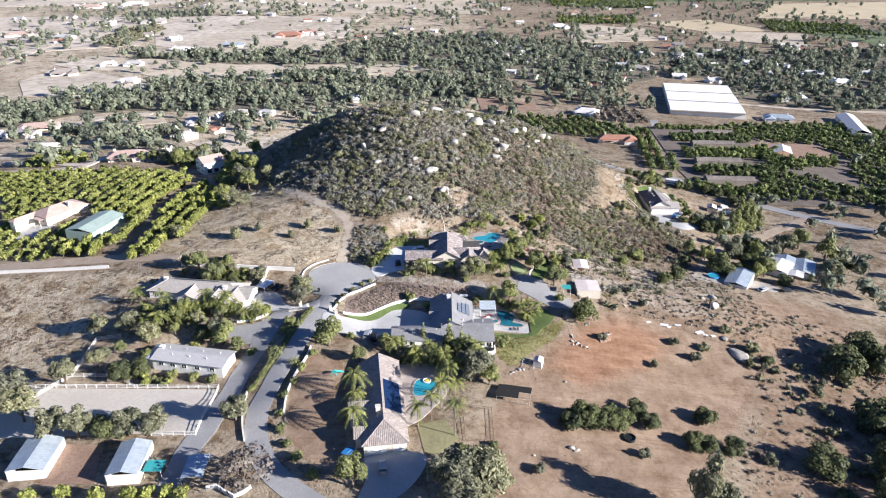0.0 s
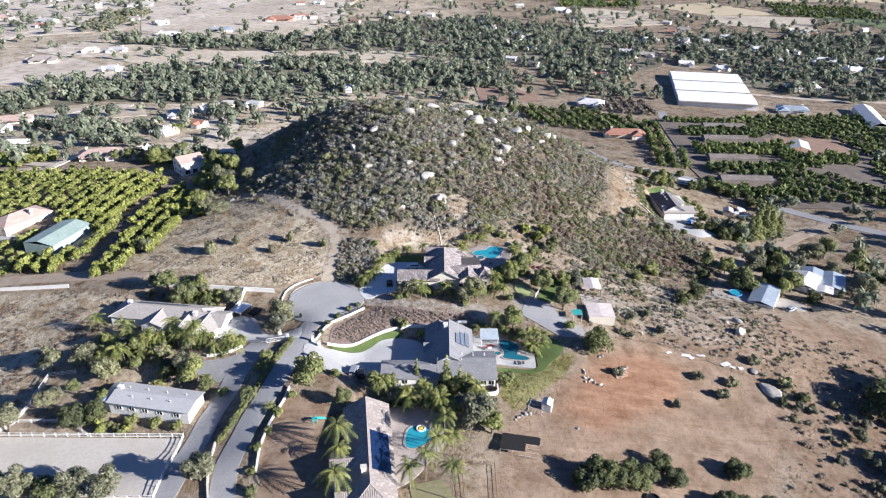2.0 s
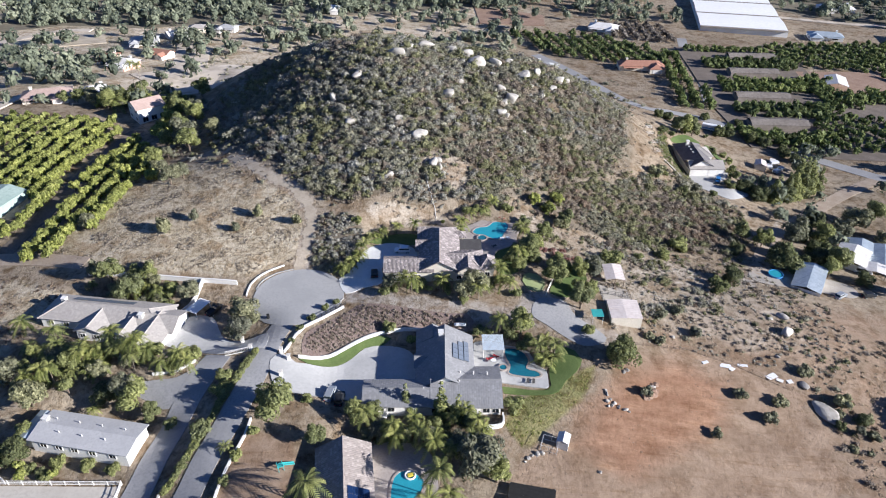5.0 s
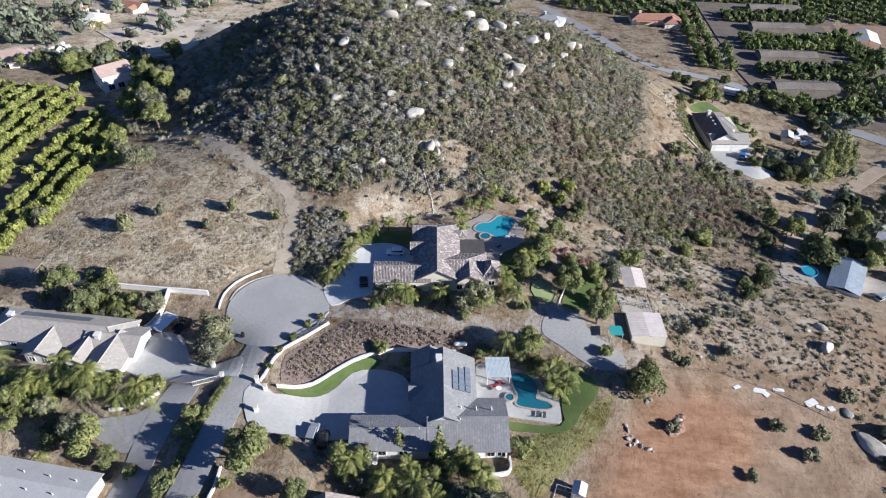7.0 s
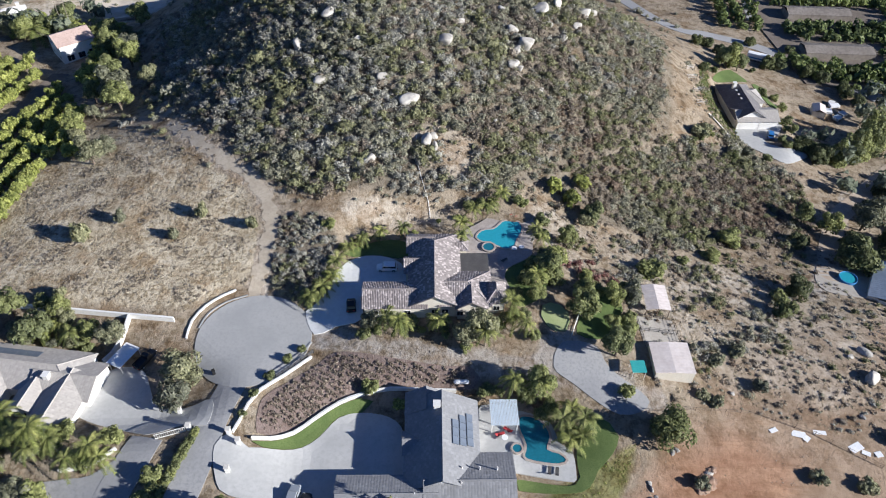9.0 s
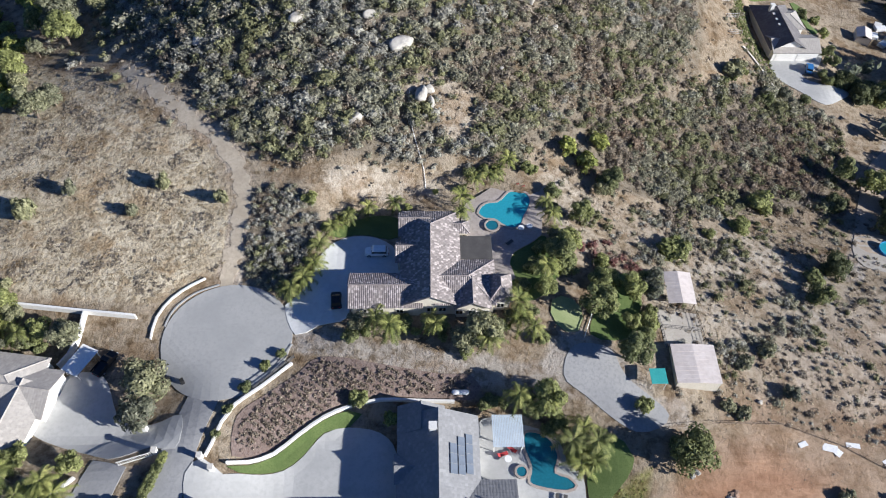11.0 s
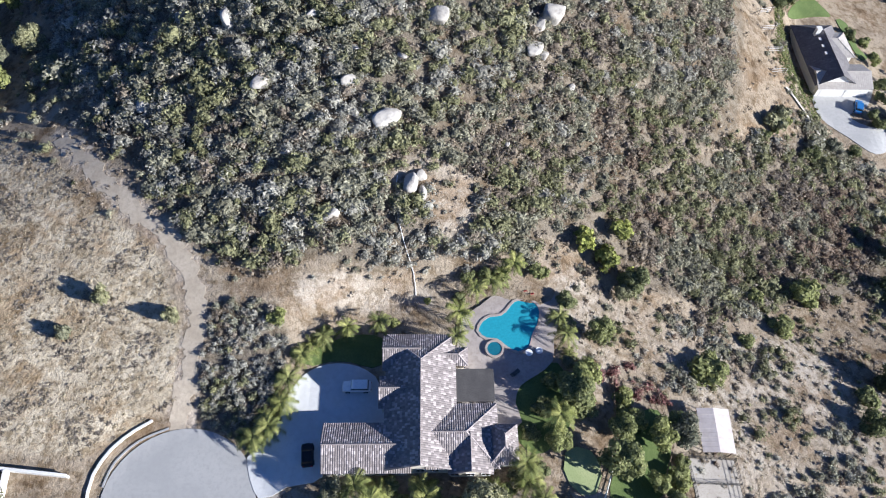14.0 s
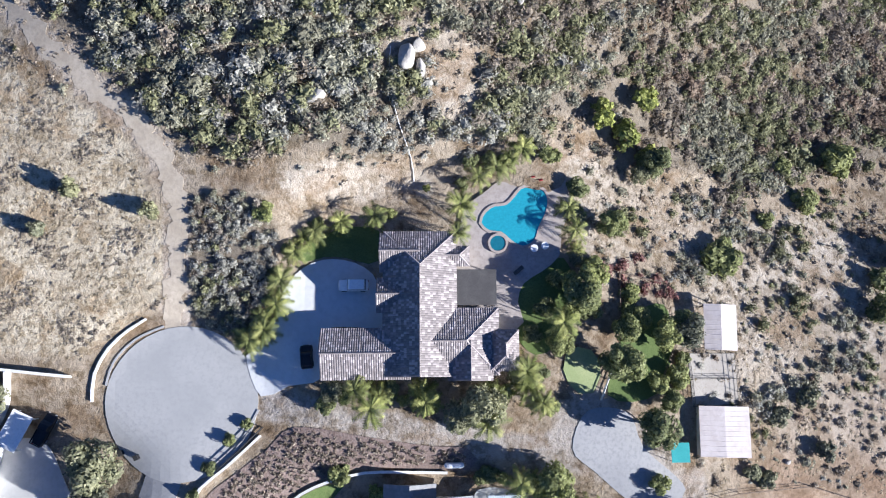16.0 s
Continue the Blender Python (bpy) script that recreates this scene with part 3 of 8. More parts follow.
def ground_material():
    m = bpy.data.materials.new("hillside_soil")
    nt, p = tree_nodes(m)
    wide, mid, fine, grit = noise_of(nt, 0.02, 6), noise_of(nt, 0.16, 6), noise_of(nt, 0.9, 6, 0.7), noise_of(nt, 4.5, 5, 0.7)
    col = mix_colour(nt, ramp(nt, wide, 0.35, 0.65), (0.29, 0.235, 0.175), (0.39, 0.33, 0.255))
    col = mix_colour(nt, ramp(nt, mid, 0.5, 0.68), col, (0.19, 0.15, 0.11))

    def zone(name, socket, base, a, b, lo=0.38, hi=0.62):
        at = nt.nodes.new("ShaderNodeAttribute")
        at.attribute_name = name
        add = nt.nodes.new("ShaderNodeMath")
        add.operation = "MULTIPLY_ADD"
        add.inputs[1].default_value, add.inputs[2].default_value = 0.5, -0.25
        nt.links.new(socket, add.inputs[0])
        s = nt.nodes.new("ShaderNodeMath")
        s.operation = "ADD"
        nt.links.new(at.outputs["Fac"], s.inputs[0])
        nt.links.new(add.outputs[0], s.inputs[1])
        own = mix_colour(nt, ramp(nt, socket, 0.35, 0.65), a, b)
        return mix_colour(nt, ramp(nt, s.outputs[0], lo, hi), base, own)

    mp = nt.nodes.new("ShaderNodeMapping")
    mp.inputs["Rotation"].default_value = (0, 0, radians(-32))
    mp.inputs["Scale"].default_value = (0.10, 0.30, 0.3)
    nt.links.new(nt.nodes.new("ShaderNodeTexCoord").outputs["Object"], mp.inputs["Vector"])
    streak = noise_of(nt, 1.0, 6, 0.7, mp.outputs[0])
    patch = noise_of(nt, 0.035, 7, 0.65)
    col = zone("far", patch, col, (0.36, 0.315, 0.24), (0.61, 0.535, 0.435))
    col = zone("straw", mid, col, (0.40, 0.34, 0.25), (0.57, 0.50, 0.385))
    col = zone("red", mid, col, (0.225, 0.160, 0.114), (0.34, 0.256, 0.190))
    col = zone("rust", streak, col, (0.235, 0.130, 0.082), (0.34, 0.212, 0.142), 0.3, 0.8)
    mp2 = nt.nodes.new("ShaderNodeMapping")
    mp2.inputs["Rotation"].default_value = (0, 0, radians(-48))
    mp2.inputs["Scale"].default_value = (0.06, 0.75, 0.3)
    nt.links.new(nt.nodes.new("ShaderNodeTexCoord").outputs["Object"], mp2.inputs["Vector"])
    ruts = noise_of(nt, 1.0, 6, 0.7, mp2.outputs[0])
    at = nt.nodes.new("ShaderNodeAttribute")
    at.attribute_name = "red"
    worn = mix_colour(nt, ramp(nt, ruts, 0.54, 0.66), (1.0, 1.0, 1.0), (0.84, 0.79, 0.74))
    col = mix_colour(nt, at.outputs["Fac"], col, mix_colour(nt, 1.0, col, worn, "MULTIPLY"))
    col = zone("scrub", fine, col, (0.165, 0.14, 0.108), (0.27, 0.232, 0.183))
    col = zone("pale", mid, col, (0.36, 0.31, 0.25), (0.46, 0.405, 0.34))
    col = zone("dust", mid, col, (0.37, 0.312, 0.25), (0.47, 0.405, 0.335), 0.35, 0.6)
    col = zone("lane", mid, col, (0.33, 0.295, 0.26), (0.41, 0.37, 0.33), 0.3, 0.65)
    col = zone("green", mid, col, (0.20, 0.205, 0.085), (0.29, 0.26, 0.13))
    bare = nt.nodes.new("ShaderNodeMath")
    bare.operation = "MULTIPLY_ADD"
    bare.inputs[1].default_value, bare.inputs[2].default_value = -0.58, 1.0
    nt.links.new(at.outputs["Fac"], bare.inputs[0])

    def weedy(socket):
        k = nt.nodes.new("ShaderNodeMath")
        k.operation = "MULTIPLY"
        nt.links.new(socket, k.inputs[0])
        nt.links.new(bare.outputs[0], k.inputs[1])
        return k.outputs[0]

    tuft, clump = noise_of(nt, 0.42, 6, 0.75), noise_of(nt, 0.11, 7, 0.72)
    col = mix_colour(nt, weedy(ramp(nt, clump, 0.50, 0.60)), col, mix_colour(nt, 1.0, col, (0.72, 0.64, 0.56), "MULTIPLY"))
    col = mix_colour(nt, weedy(ramp(nt, tuft, 0.50, 0.60)), col, mix_colour(nt, 1.0, col, (0.62, 0.58, 0.52), "MULTIPLY"))
    col = mix_colour(nt, ramp(nt, streak, 0.55, 0.7), col, mix_colour(nt, 1.0, col, (1.18, 1.18, 1.16), "MULTIPLY"))
    col = mix_colour(nt, weedy(ramp(nt, fine, 0.50, 0.68)), col, mix_colour(nt, 1.0, col, (0.66, 0.63, 0.58), "MULTIPLY"))
    col = mix_colour(nt, weedy(ramp(nt, grit, 0.5, 0.75)), col, mix_colour(nt, 1.0, col, (1.25, 1.22, 1.18), "MULTIPLY"))
    nt.links.new(col, p.inputs["Base Color"])
    p.inputs["Roughness"].default_value = 0.95
    p.inputs["Specular IOR Level"].default_value = 0.15
    b1 = node(nt, "ShaderNodeBump", Strength=0.9, Distance=0.45)
    nt.links.new(fine, b1.inputs["Height"])
    nt.links.new(bare.outputs[0], b1.inputs["Strength"])
    b2 = node(nt, "ShaderNodeBump", Strength=0.5, Distance=0.08)
    nt.links.new(grit, b2.inputs["Height"])
    nt.links.new(b1.outputs[0], b2.inputs["Normal"])
    nt.links.new(b2.outputs[0], p.inputs["Normal"])
    return m


make_ground()

# ---- roads, drives, yards ----
CUL = [(-34.7 + 11.6 * math.cos(a), 210.3 + 11.6 * math.sin(a)) for a in [k * math.tau / 14 for k in range(14)]]
drape("road", band([(-36.5, 200.5), (-38.7, 192), (-40.2, 180), (-43.0, 168), (-46.2, 157), (-47.6, 146), (-46.4, 137), (-43, 129), (-38, 122.5), (-30, 116), (-22, 111)], 5.6), ASPHALT_OLD, "weathered grey asphalt lane", "road", 0.10)
drape("road", CUL, ASPHALT, "pale worn asphalt turning circle", "road", 0.14)
drape("driveway", [(-25.2, 217.3), (-22.9, 219.2), (-21.0, 221.5), (-20.1, 224.1), (-19.3, 227.1), (-17.7, 229.6), (-15.2, 231.4), (-12.1, 232.0), (-8.6, 231.4), (-5.8, 229.6), (-4.4, 227.0), (-3.4, 223.5), (-3.0, 221.2), (-13.3, 221.0), (-13.2, 214.0), (-18.5, 212.7), (-22.7, 211.2)],
      CONCRETE_PALE, "pale concrete driveway", "driveway", 0.2)
drape("driveway", [(-37.2, 186.5), (-35, 189), (-31.5, 186.6), (-29.3, 186.9), (-25.9, 187.0), (-22.5, 187.9), (-19.7, 190.2), (-16.5, 194.1), (-12.4, 195.3), (-7.0, 194.3), (-4.2, 190.7), (-3.9, 182.4), (-14.0, 182.3), (-14.6, 178.0), (-22, 176.5), (-33, 177.5), (-36, 181)], CONCRETE, "pale concrete forecourt", "driveway", 0.2)
drape("driveway", [(-62.7, 204.0), (-55.8, 204.5), (-50.7, 196.5), (-45.0, 195.2), (-40, 196.5), (-39.5, 190.5), (-43.7, 190.9), (-48.6, 189.2), (-52.6, 189.7), (-65.3, 194.8)], CONCRETE, "pale concrete forecourt", "driveway", 0.16)
drape("driveway", [(-17.8, 129.2), (-4.8, 129.0), (-5.2, 122.9), (-10.3, 116.6), (-15.6, 113.6), (-20, 112), (-17.5, 122.0)], CONCRETE, "pale concrete forecourt", "driveway", 0.16)
drape("driveway", band([(-49.5, 188.2), (-51, 182), (-54.0, 172), (-56.5, 162), (-58.3, 150), (-59.2, 140), (-61.6, 131), (-62, 118)], 6.0), ASPHALT_OLD, "grey asphalt farm drive", "driveway", 0.12)
drape("driveway", [(-53, 184), (-57, 181), (-62, 180.5), (-68, 179.5), (-62, 176), (-57, 174), (-55, 178)], ASPHALT_OLD, "grey asphalt turning bay", "driveway", 0.08)
DUST = surface("pale_trail_dust", (0.405, 0.342, 0.265), (0.50, 0.432, 0.345), 0.35, 0.95, (0.35, 0.30, 0.24), 1.6, 0.5, 0.1)
_edge = [(x + 1.5 * (patchy(x, y, 0.9, 1.0) - 0.5) + 0.7 * (patchy(x, y, 0.35, 2.0) - 0.5), y + 1.4 * (patchy(x, y, 0.8, 4.0) - 0.5)) for x, y in band(TRAIL, 2.8, 0.7)]
drape("track", _edge, DUST, "rutted pale dirt trail round the foot of the hill", "track", 0.05, 1.0, rounded=False)
drape("driveway", [(27.0, 208.6), (33.4, 208.2), (35.6, 203), (42.2, 196.5), (36, 193.5), (27.8, 199.6), (24.5, 203)], ASPHALT_OLD, "worn grey asphalt apron before the barn", "driveway", 0.08)
drape("track", band([(100, 241), (108, 256), (117, 270), (128, 280), (143, 294), (166, 312), (190, 326)], 5.5), DIRT_ROAD, "rutted dirt road through dry grass", "track", 0.12)
drape("yard", [(97, 236), (112, 234), (126, 232), (128, 240), (112, 246), (100, 246)], GRAVEL, "pale gravel yard", "yard", 0.12)
drape("road", band([(60, 480), (78, 446)] + [(98.8, 393.2), (113.9, 387.2), (130.8, 380.5), (143.3, 370.3), (149.2, 362.0), (164.3, 346.3), (167.7, 340.9)] + [(200, 310), (240, 280)], 6.0), ASPHALT_OLD, "grey asphalt country road", "road", 0.14, 3.0)
drape("road", band([(140, 404), (146, 432), (154, 460), (152, 480), (160, 520)], 6.0), ASPHALT_OLD, "grey asphalt side road", "road", 0.10, 3.0)
# Track is dark because the row shade is painted into it.
drape("track", band([(-123, 228), (-120.5, 243), (-118.5, 259), (-118.5, 281), (-119, 305), (-117, 322)], 5.6), SHADED_SOIL, "shaded dirt orchard track", "track", 0.12, 2.5)
drape("track", band([(-230, 236), (-165, 232), (-136, 231), (-112, 228.5), (-95, 224)], 5.0), DIRT_ROAD, "dusty dirt road beside the orchard", "track", 0.14, 2.5)
drape("track", band([(-260, 345), (-230, 344), (-211, 342), (-196.4, 342.5), (-187, 354), (-178, 372)], 4.4), DUST, "dusty dirt road", "track", 0.14, 3.0)
drape("yard", [(-176, 268), (-170, 270), (-160, 264), (-163, 252), (-172, 254)], CONCRETE, "concrete yard", "yard", 0.1, rounded=False)
drape("arena", [(-118, 157.5), (-62.2, 156.8), (-61.8, 137.5), (-73, 138), (-120, 139)], SAND, "raked pale sand riding arena", "arena", 0.12, rounded=False)
drape("paddock", [(-93.0, 122), (-93.7, 135.5), (-84, 134.5), (-80, 122)], RED_SOIL, "bare reddish paddock", "paddock", 0.1, rounded=False)
drape("bed", [(-30.6, 189.6), (-28.1, 189.4), (-24.4, 191.2), (-20.6, 194.4), (-16.7, 197.3), (-12.5, 199.1), (-7.2, 200.4), (9.0, 199.8), (8.7, 203.1), (2.6, 203.6), (-6.2, 205.0), (-17.4, 206.6), (-21.5, 203.4), (-26.0, 200.0), (-30.6, 196)], MULCH, "sloping bed of brown mulch and low dry plants", "garden bed", 0.1)
drape("lawn", [(-31.2, 187.9), (-28.0, 188.3), (-24.3, 189.9), (-20.6, 193.2), (-16.6, 196.2), (-12.5, 197.9), (-10.3, 197.5), (-12.3, 195.4), (-16.5, 194.4), (-19.7, 190.4), (-22.5, 188.1), (-25.9, 187.2), (-29.3, 187.1)], LAWN, "mown green strip of lawn", "lawn", 0.24)
drape("lawn", [(29.6, 193), (33.7, 191.9), (35, 189.2), (33.3, 186.0), (30.2, 182.9), (28.2, 179.8), (24.5, 178.8), (15.9, 179.5), (15.6, 181.5), (25.9, 180.4), (26.9, 186.2)], LAWN, "mown green lawn round the pool", "lawn", 0.16)
drape("lawn", [(-18.5, 232), (-15, 235), (-10, 237), (-5, 236.5), (-4.2, 232), (-6.5, 231.2), (-10, 232.2), (-13.5, 232.3), (-16, 231.6)], LAWN, "shaded green lawn", "lawn", 0.14)
drape("lawn", [(30.2, 210.9), (31.8, 216.0), (32.9, 219.5), (36.0, 223.9), (40.4, 224.9), (41.4, 220.4), (40.5, 215.1), (38.4, 211.2), (34.2, 209.8)], LAWN, "green lawn under trees", "lawn", 0.14)
drape("lawn", [(15.5, 222), (17.5, 229), (21, 231), (24, 232), (26, 226), (24, 220), (19, 217)], LAWN, "shaded lawn beside the terrace", "lawn", 0.10)
drape("pen_floor", [(43.8, 217.2), (52, 217.2), (52, 209), (44, 209)], GRAVEL, "trampled pale floor of the animal pen", "yard", 0.08, rounded=False)
drape("putting_green", [(23.8, 217.3), (25.6, 218.2), (27.8, 217.7), (29.1, 216.0), (29.2, 213.9), (28.0, 211.3), (25.8, 211.1), (24.1, 212.6), (23.3, 214.8)], PUTTING, "pale artificial putting green", "lawn", 0.2)
drape("lawn", [(-6.5, 139.5), (0.5, 141.5), (4.0, 135), (0.5, 129.2), (-4.4, 129.4)], DRY_LAWN, "thin dry lawn", "lawn", 0.12, rounded=False)
drape("terrace", [(8.6, 240.0), (11.5, 242.4), (14.9, 245.2), (18.3, 247.4), (20.8, 248.7), (23.5, 247.1), (24.9, 244.5), (25.3, 240.0), (23.8, 236.1), (23.3, 232.3), (20.4, 229.8), (17.6, 228.0), (16.6, 225.1), (17.4, 222.0), (15.6, 220.3), (12.0, 221.5), (6.5, 224), (6.5, 231), (7.6, 235.5)], PAVING, "pinkish paved pool terrace", "terrace", level=0.34, skirt=1.0)
drape("terrace", [(9, 195), (12, 197), (17, 196.6), (19.5, 195.2), (23.0, 193.0), (24.1, 188.7), (26.3, 186.8), (26.2, 181.4), (25.6, 180.9), (15.4, 182.8), (8, 185)], CONCRETE, "concrete pool terrace", "terrace", level=-5.6, skirt=1.0)
drape("terrace", [(-13.0, 164.6), (-1.6, 164.6), (1.2, 153.6), (-2.4, 146.3), (-6, 141), (-10.6, 139), (-10.6, 150.6)], PAVING, "paved pool terrace", "terrace", level=-6.45, skirt=1.0)


def pool(outline, water, label, level, spa=None):
    """A sunk pool: a raised coping ring round a sheet of water."""
    ob = thing("swimming_pool", label, "pool", (outline[0][0], outline[0][1], level), kind="structure")
    rim = curve(outline, True, 0.7)
    for nm, line, w in (("coping", rim, 0.45),) + ((("spa_rim", [(spa[0] + spa[2] * math.cos(a), spa[1] + spa[2] * math.sin(a)) for a in [k * math.tau / 24 for k in range(24)]], 0.35),) if spa else ()):
        bm = bmesh.new()
        rows, n = [], len(line)
        for k, (x, y) in enumerate(line):
            (ax, ay), (bx, by) = line[k - 1], line[(k + 1) % n]
            d = math.hypot(bx - ax, by - ay)
            nx, ny = (by - ay) / d * w / 2, -(bx - ax) / d * w / 2
            z = level + (0.35 if nm == "spa_rim" else 0.10)
            rows.append([bm.verts.new(q) for q in ((x + nx, y + ny, level - 0.3), (x + nx, y + ny, z), (x - nx, y - ny, z), (x - nx, y - ny, level - 0.3))])
        for a, b in zip(rows, rows[1:] + rows[:1]):
            for k in range(3):
                bm.faces.new((a[k], a[k + 1], b[k + 1], b[k]))
        bmesh.ops.recalc_face_normals(bm, faces=bm.faces)
        o = part(nm, bm, COPING, ob)
        o.matrix_parent_inverse = ob.matrix_basis.inverted()
        bm = bmesh.new()
        f = bm.faces.new([bm.verts.new((x, y, level + (0.27 if nm == "spa_rim" else 0.02))) for x, y in line])
        bmesh.ops.recalc_face_normals(bm, faces=[f])
        if f.normal.z < 0:
            f.normal_flip()
        o = part("water" if nm == "coping" else "spa_water", bm, water if nm == "coping" else WATER_DARK, ob)
        o.matrix_parent_inverse = ob.matrix_basis.inverted()
    return ob


pool([(11.0, 237.6), (11.8, 239.5), (13.3, 240.5), (15.1, 240.7), (16.4, 242.0), (17.5, 243.3), (19.5, 243.8), (21.3, 243.0), (22.0, 241.3), (21.5, 239.0), (20.4, 236.9), (19.6, 234.7), (17.6, 233.7), (15.8, 234.6), (14.2, 236.0), (12.4, 236.2)], WATER, "freeform turquoise swimming pool with stone coping", 0.37, (13.7, 234.3, 1.4))
pool([(17.4, 194.2), (20.0, 194.1), (21.9, 192.6), (22.7, 189.9), (21.9, 187.3), (23.8, 186.6), (25.1, 185.1), (23.5, 184.2), (19.6, 184.7), (17.4, 185.7), (17.9, 188.1), (17.0, 191.6)], WATER_DARK, "freeform dark teal swimming pool", -5.57, (16.3, 187.4, 1.0))
pool([(-7.6, 157.4), (-4.9, 159.0), (-1.6, 156.6), (-2.5, 152.8), (-6.0, 150.6), (-8.1, 152.1)], WATER, "bright turquoise swimming pool on a terrace", -6.42)

TAN = surface("tan_field", (0.46, 0.395, 0.31), (0.59, 0.515, 0.41), 0.02, 0.95, (0.31, 0.26, 0.195), 0.2, 0.3)
PALE_LOT = surface("pale_graded_lot", (0.49, 0.425, 0.35), (0.65, 0.58, 0.495), 0.012, 0.95, (0.28, 0.235, 0.185), 0.12, 0.3)
GREEN_CROP = surface("green_crop", (0.12, 0.16, 0.085), (0.17, 0.21, 0.11), 0.03, 0.95, (0.09, 0.12, 0.06), 0.25, 0.5)
GOLD = surface("stubble_field", (0.50, 0.42, 0.28), (0.58, 0.49, 0.34), 0.02, 0.95, (0.44, 0.36, 0.24), 0.2, 0.3)
for poly, mt, lb in [([(-375, 620), (-375, 680), (-331, 668), (-263, 617), (-250, 572), (-300, 560), (-340, 563)], PALE_LOT, "pale graded building lot"), ([(-325, 695), (-262, 684), (-170, 665), (-60, 706), (-58, 684), (-165, 645), (-245, 637)], TAN, "strip of dry tan meadow"),
                     ([(-437, 1102), (-143, 1132), (-117, 918), (-187, 883), (-285, 803), (-330, 822)], PALE_LOT, "pale bare hillside field"), ([(314, 1136), (423, 1175), (476, 1038), (371, 1037)], GOLD, "dry golden field"), ([(371, 1037), (470, 1023), (510, 1008), (460, 905), (350, 952)], TAN, "dry tan field"),
                     ([(529, 1157), (622, 1039), (1000, 980), (900, 900), (552, 917), (510, 1008)], GREEN_CROP, "dark green crop field"), ([(510, 1195), (702, 1178), (1100, 1250), (1200, 1500), (640, 1420)], GOLD, "wide golden stubble field"), ([(203, 1102), (296, 1067), (285, 950), (173, 909)], TAN, "dry tan field"),
                     ([(-700, 1100), (-460, 1110), (-350, 830), (-450, 780), (-720, 900)], PALE_LOT, "pale dry farmland"), ([(-420, 1500), (60, 1480), (80, 1200), (-420, 1180)], TAN, "dry tan farmland"), ([(-1100, 1900), (-500, 1800), (-480, 1300), (-1000, 1200)], PALE_LOT, "pale dry farmland"),
                     ([(206, 454), (262, 458), (256, 420), (221, 408), (197, 412)], RED_SOIL, "bare reddish dirt yard"), ([(28, 592), (76, 570), (74, 543), (30, 545)], RED_SOIL, "bare reddish dirt lot"), ([(-262, 470), (-205, 500), (-190, 470), (-250, 445)], TAN, "strip of dry grass"), ([(100, 1700), (900, 1800), (800, 1480), (150, 1450)], GREEN_CROP, "far green crop field"),
                     ([(-305, 855), (-263, 1115), (-136, 1068), (-136, 806), (-220, 784), (-308, 756)], TAN, "wide dry tan field"), ([(-380, 756), (-208, 716), (-2, 739), (3, 709), (-121, 675), (-247, 635), (-357, 706)], TAN, "strip of dry grass between woods"),
                     ([(-167, 370), (-140, 374), (-134, 357), (-155, 349)], PALE_LOT, "pale yard of a house"), ([(-322, 793), (-283, 815), (-265, 742), (-285, 740)], PALE_LOT, "pale gravel lot"), ([(-152, 480), (-129, 465), (-112, 394), (-130, 398)], PALE_LOT, "pale bare slope"), ([(-391, 706), (-362, 756), (-290, 677), (-343, 676)], PALE_LOT, "pale graded lot"),
                     ([(150, 500), (208, 490), (214, 462), (196, 346), (142, 352), (140, 398)], SHADED_SOIL, "shaded orchard soil round the sheds"), ([(205, 506), (318, 520), (326, 494), (232, 332), (170, 342), (205, 400), (252, 424), (250, 452)], SHADED_SOIL, "shaded soil under an orchard"),
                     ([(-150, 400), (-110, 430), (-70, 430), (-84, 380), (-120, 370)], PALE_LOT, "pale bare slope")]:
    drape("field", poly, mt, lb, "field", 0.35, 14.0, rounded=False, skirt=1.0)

for line, w in [([(-441, 706), (-454, 793), (-462, 916), (-479, 1054), (-496, 1202)], 12), ([(-258, 454), (-246, 477), (-228, 500), (-212, 500)], 7), ([(-202, 325), (-186, 339), (-181, 367), (-166, 376)], 5), ([(-291, 564), (-282, 576), (-264, 613)], 6), ([(-158, 897), (-127, 1139), (-125, 1307)], 9), ([(167, 918), (207, 1124), (235, 1285)], 9), ([(245, 582), (295, 566), (358, 556)], 6), ([(-241, 363), (-220, 358), (-185, 344)], 5)]:
    drape("track", band(line, w, 12.0), PALE_LOT, "pale country lane across the valley", "track", 0.5, 12.0, rounded=False, skirt=1.0)

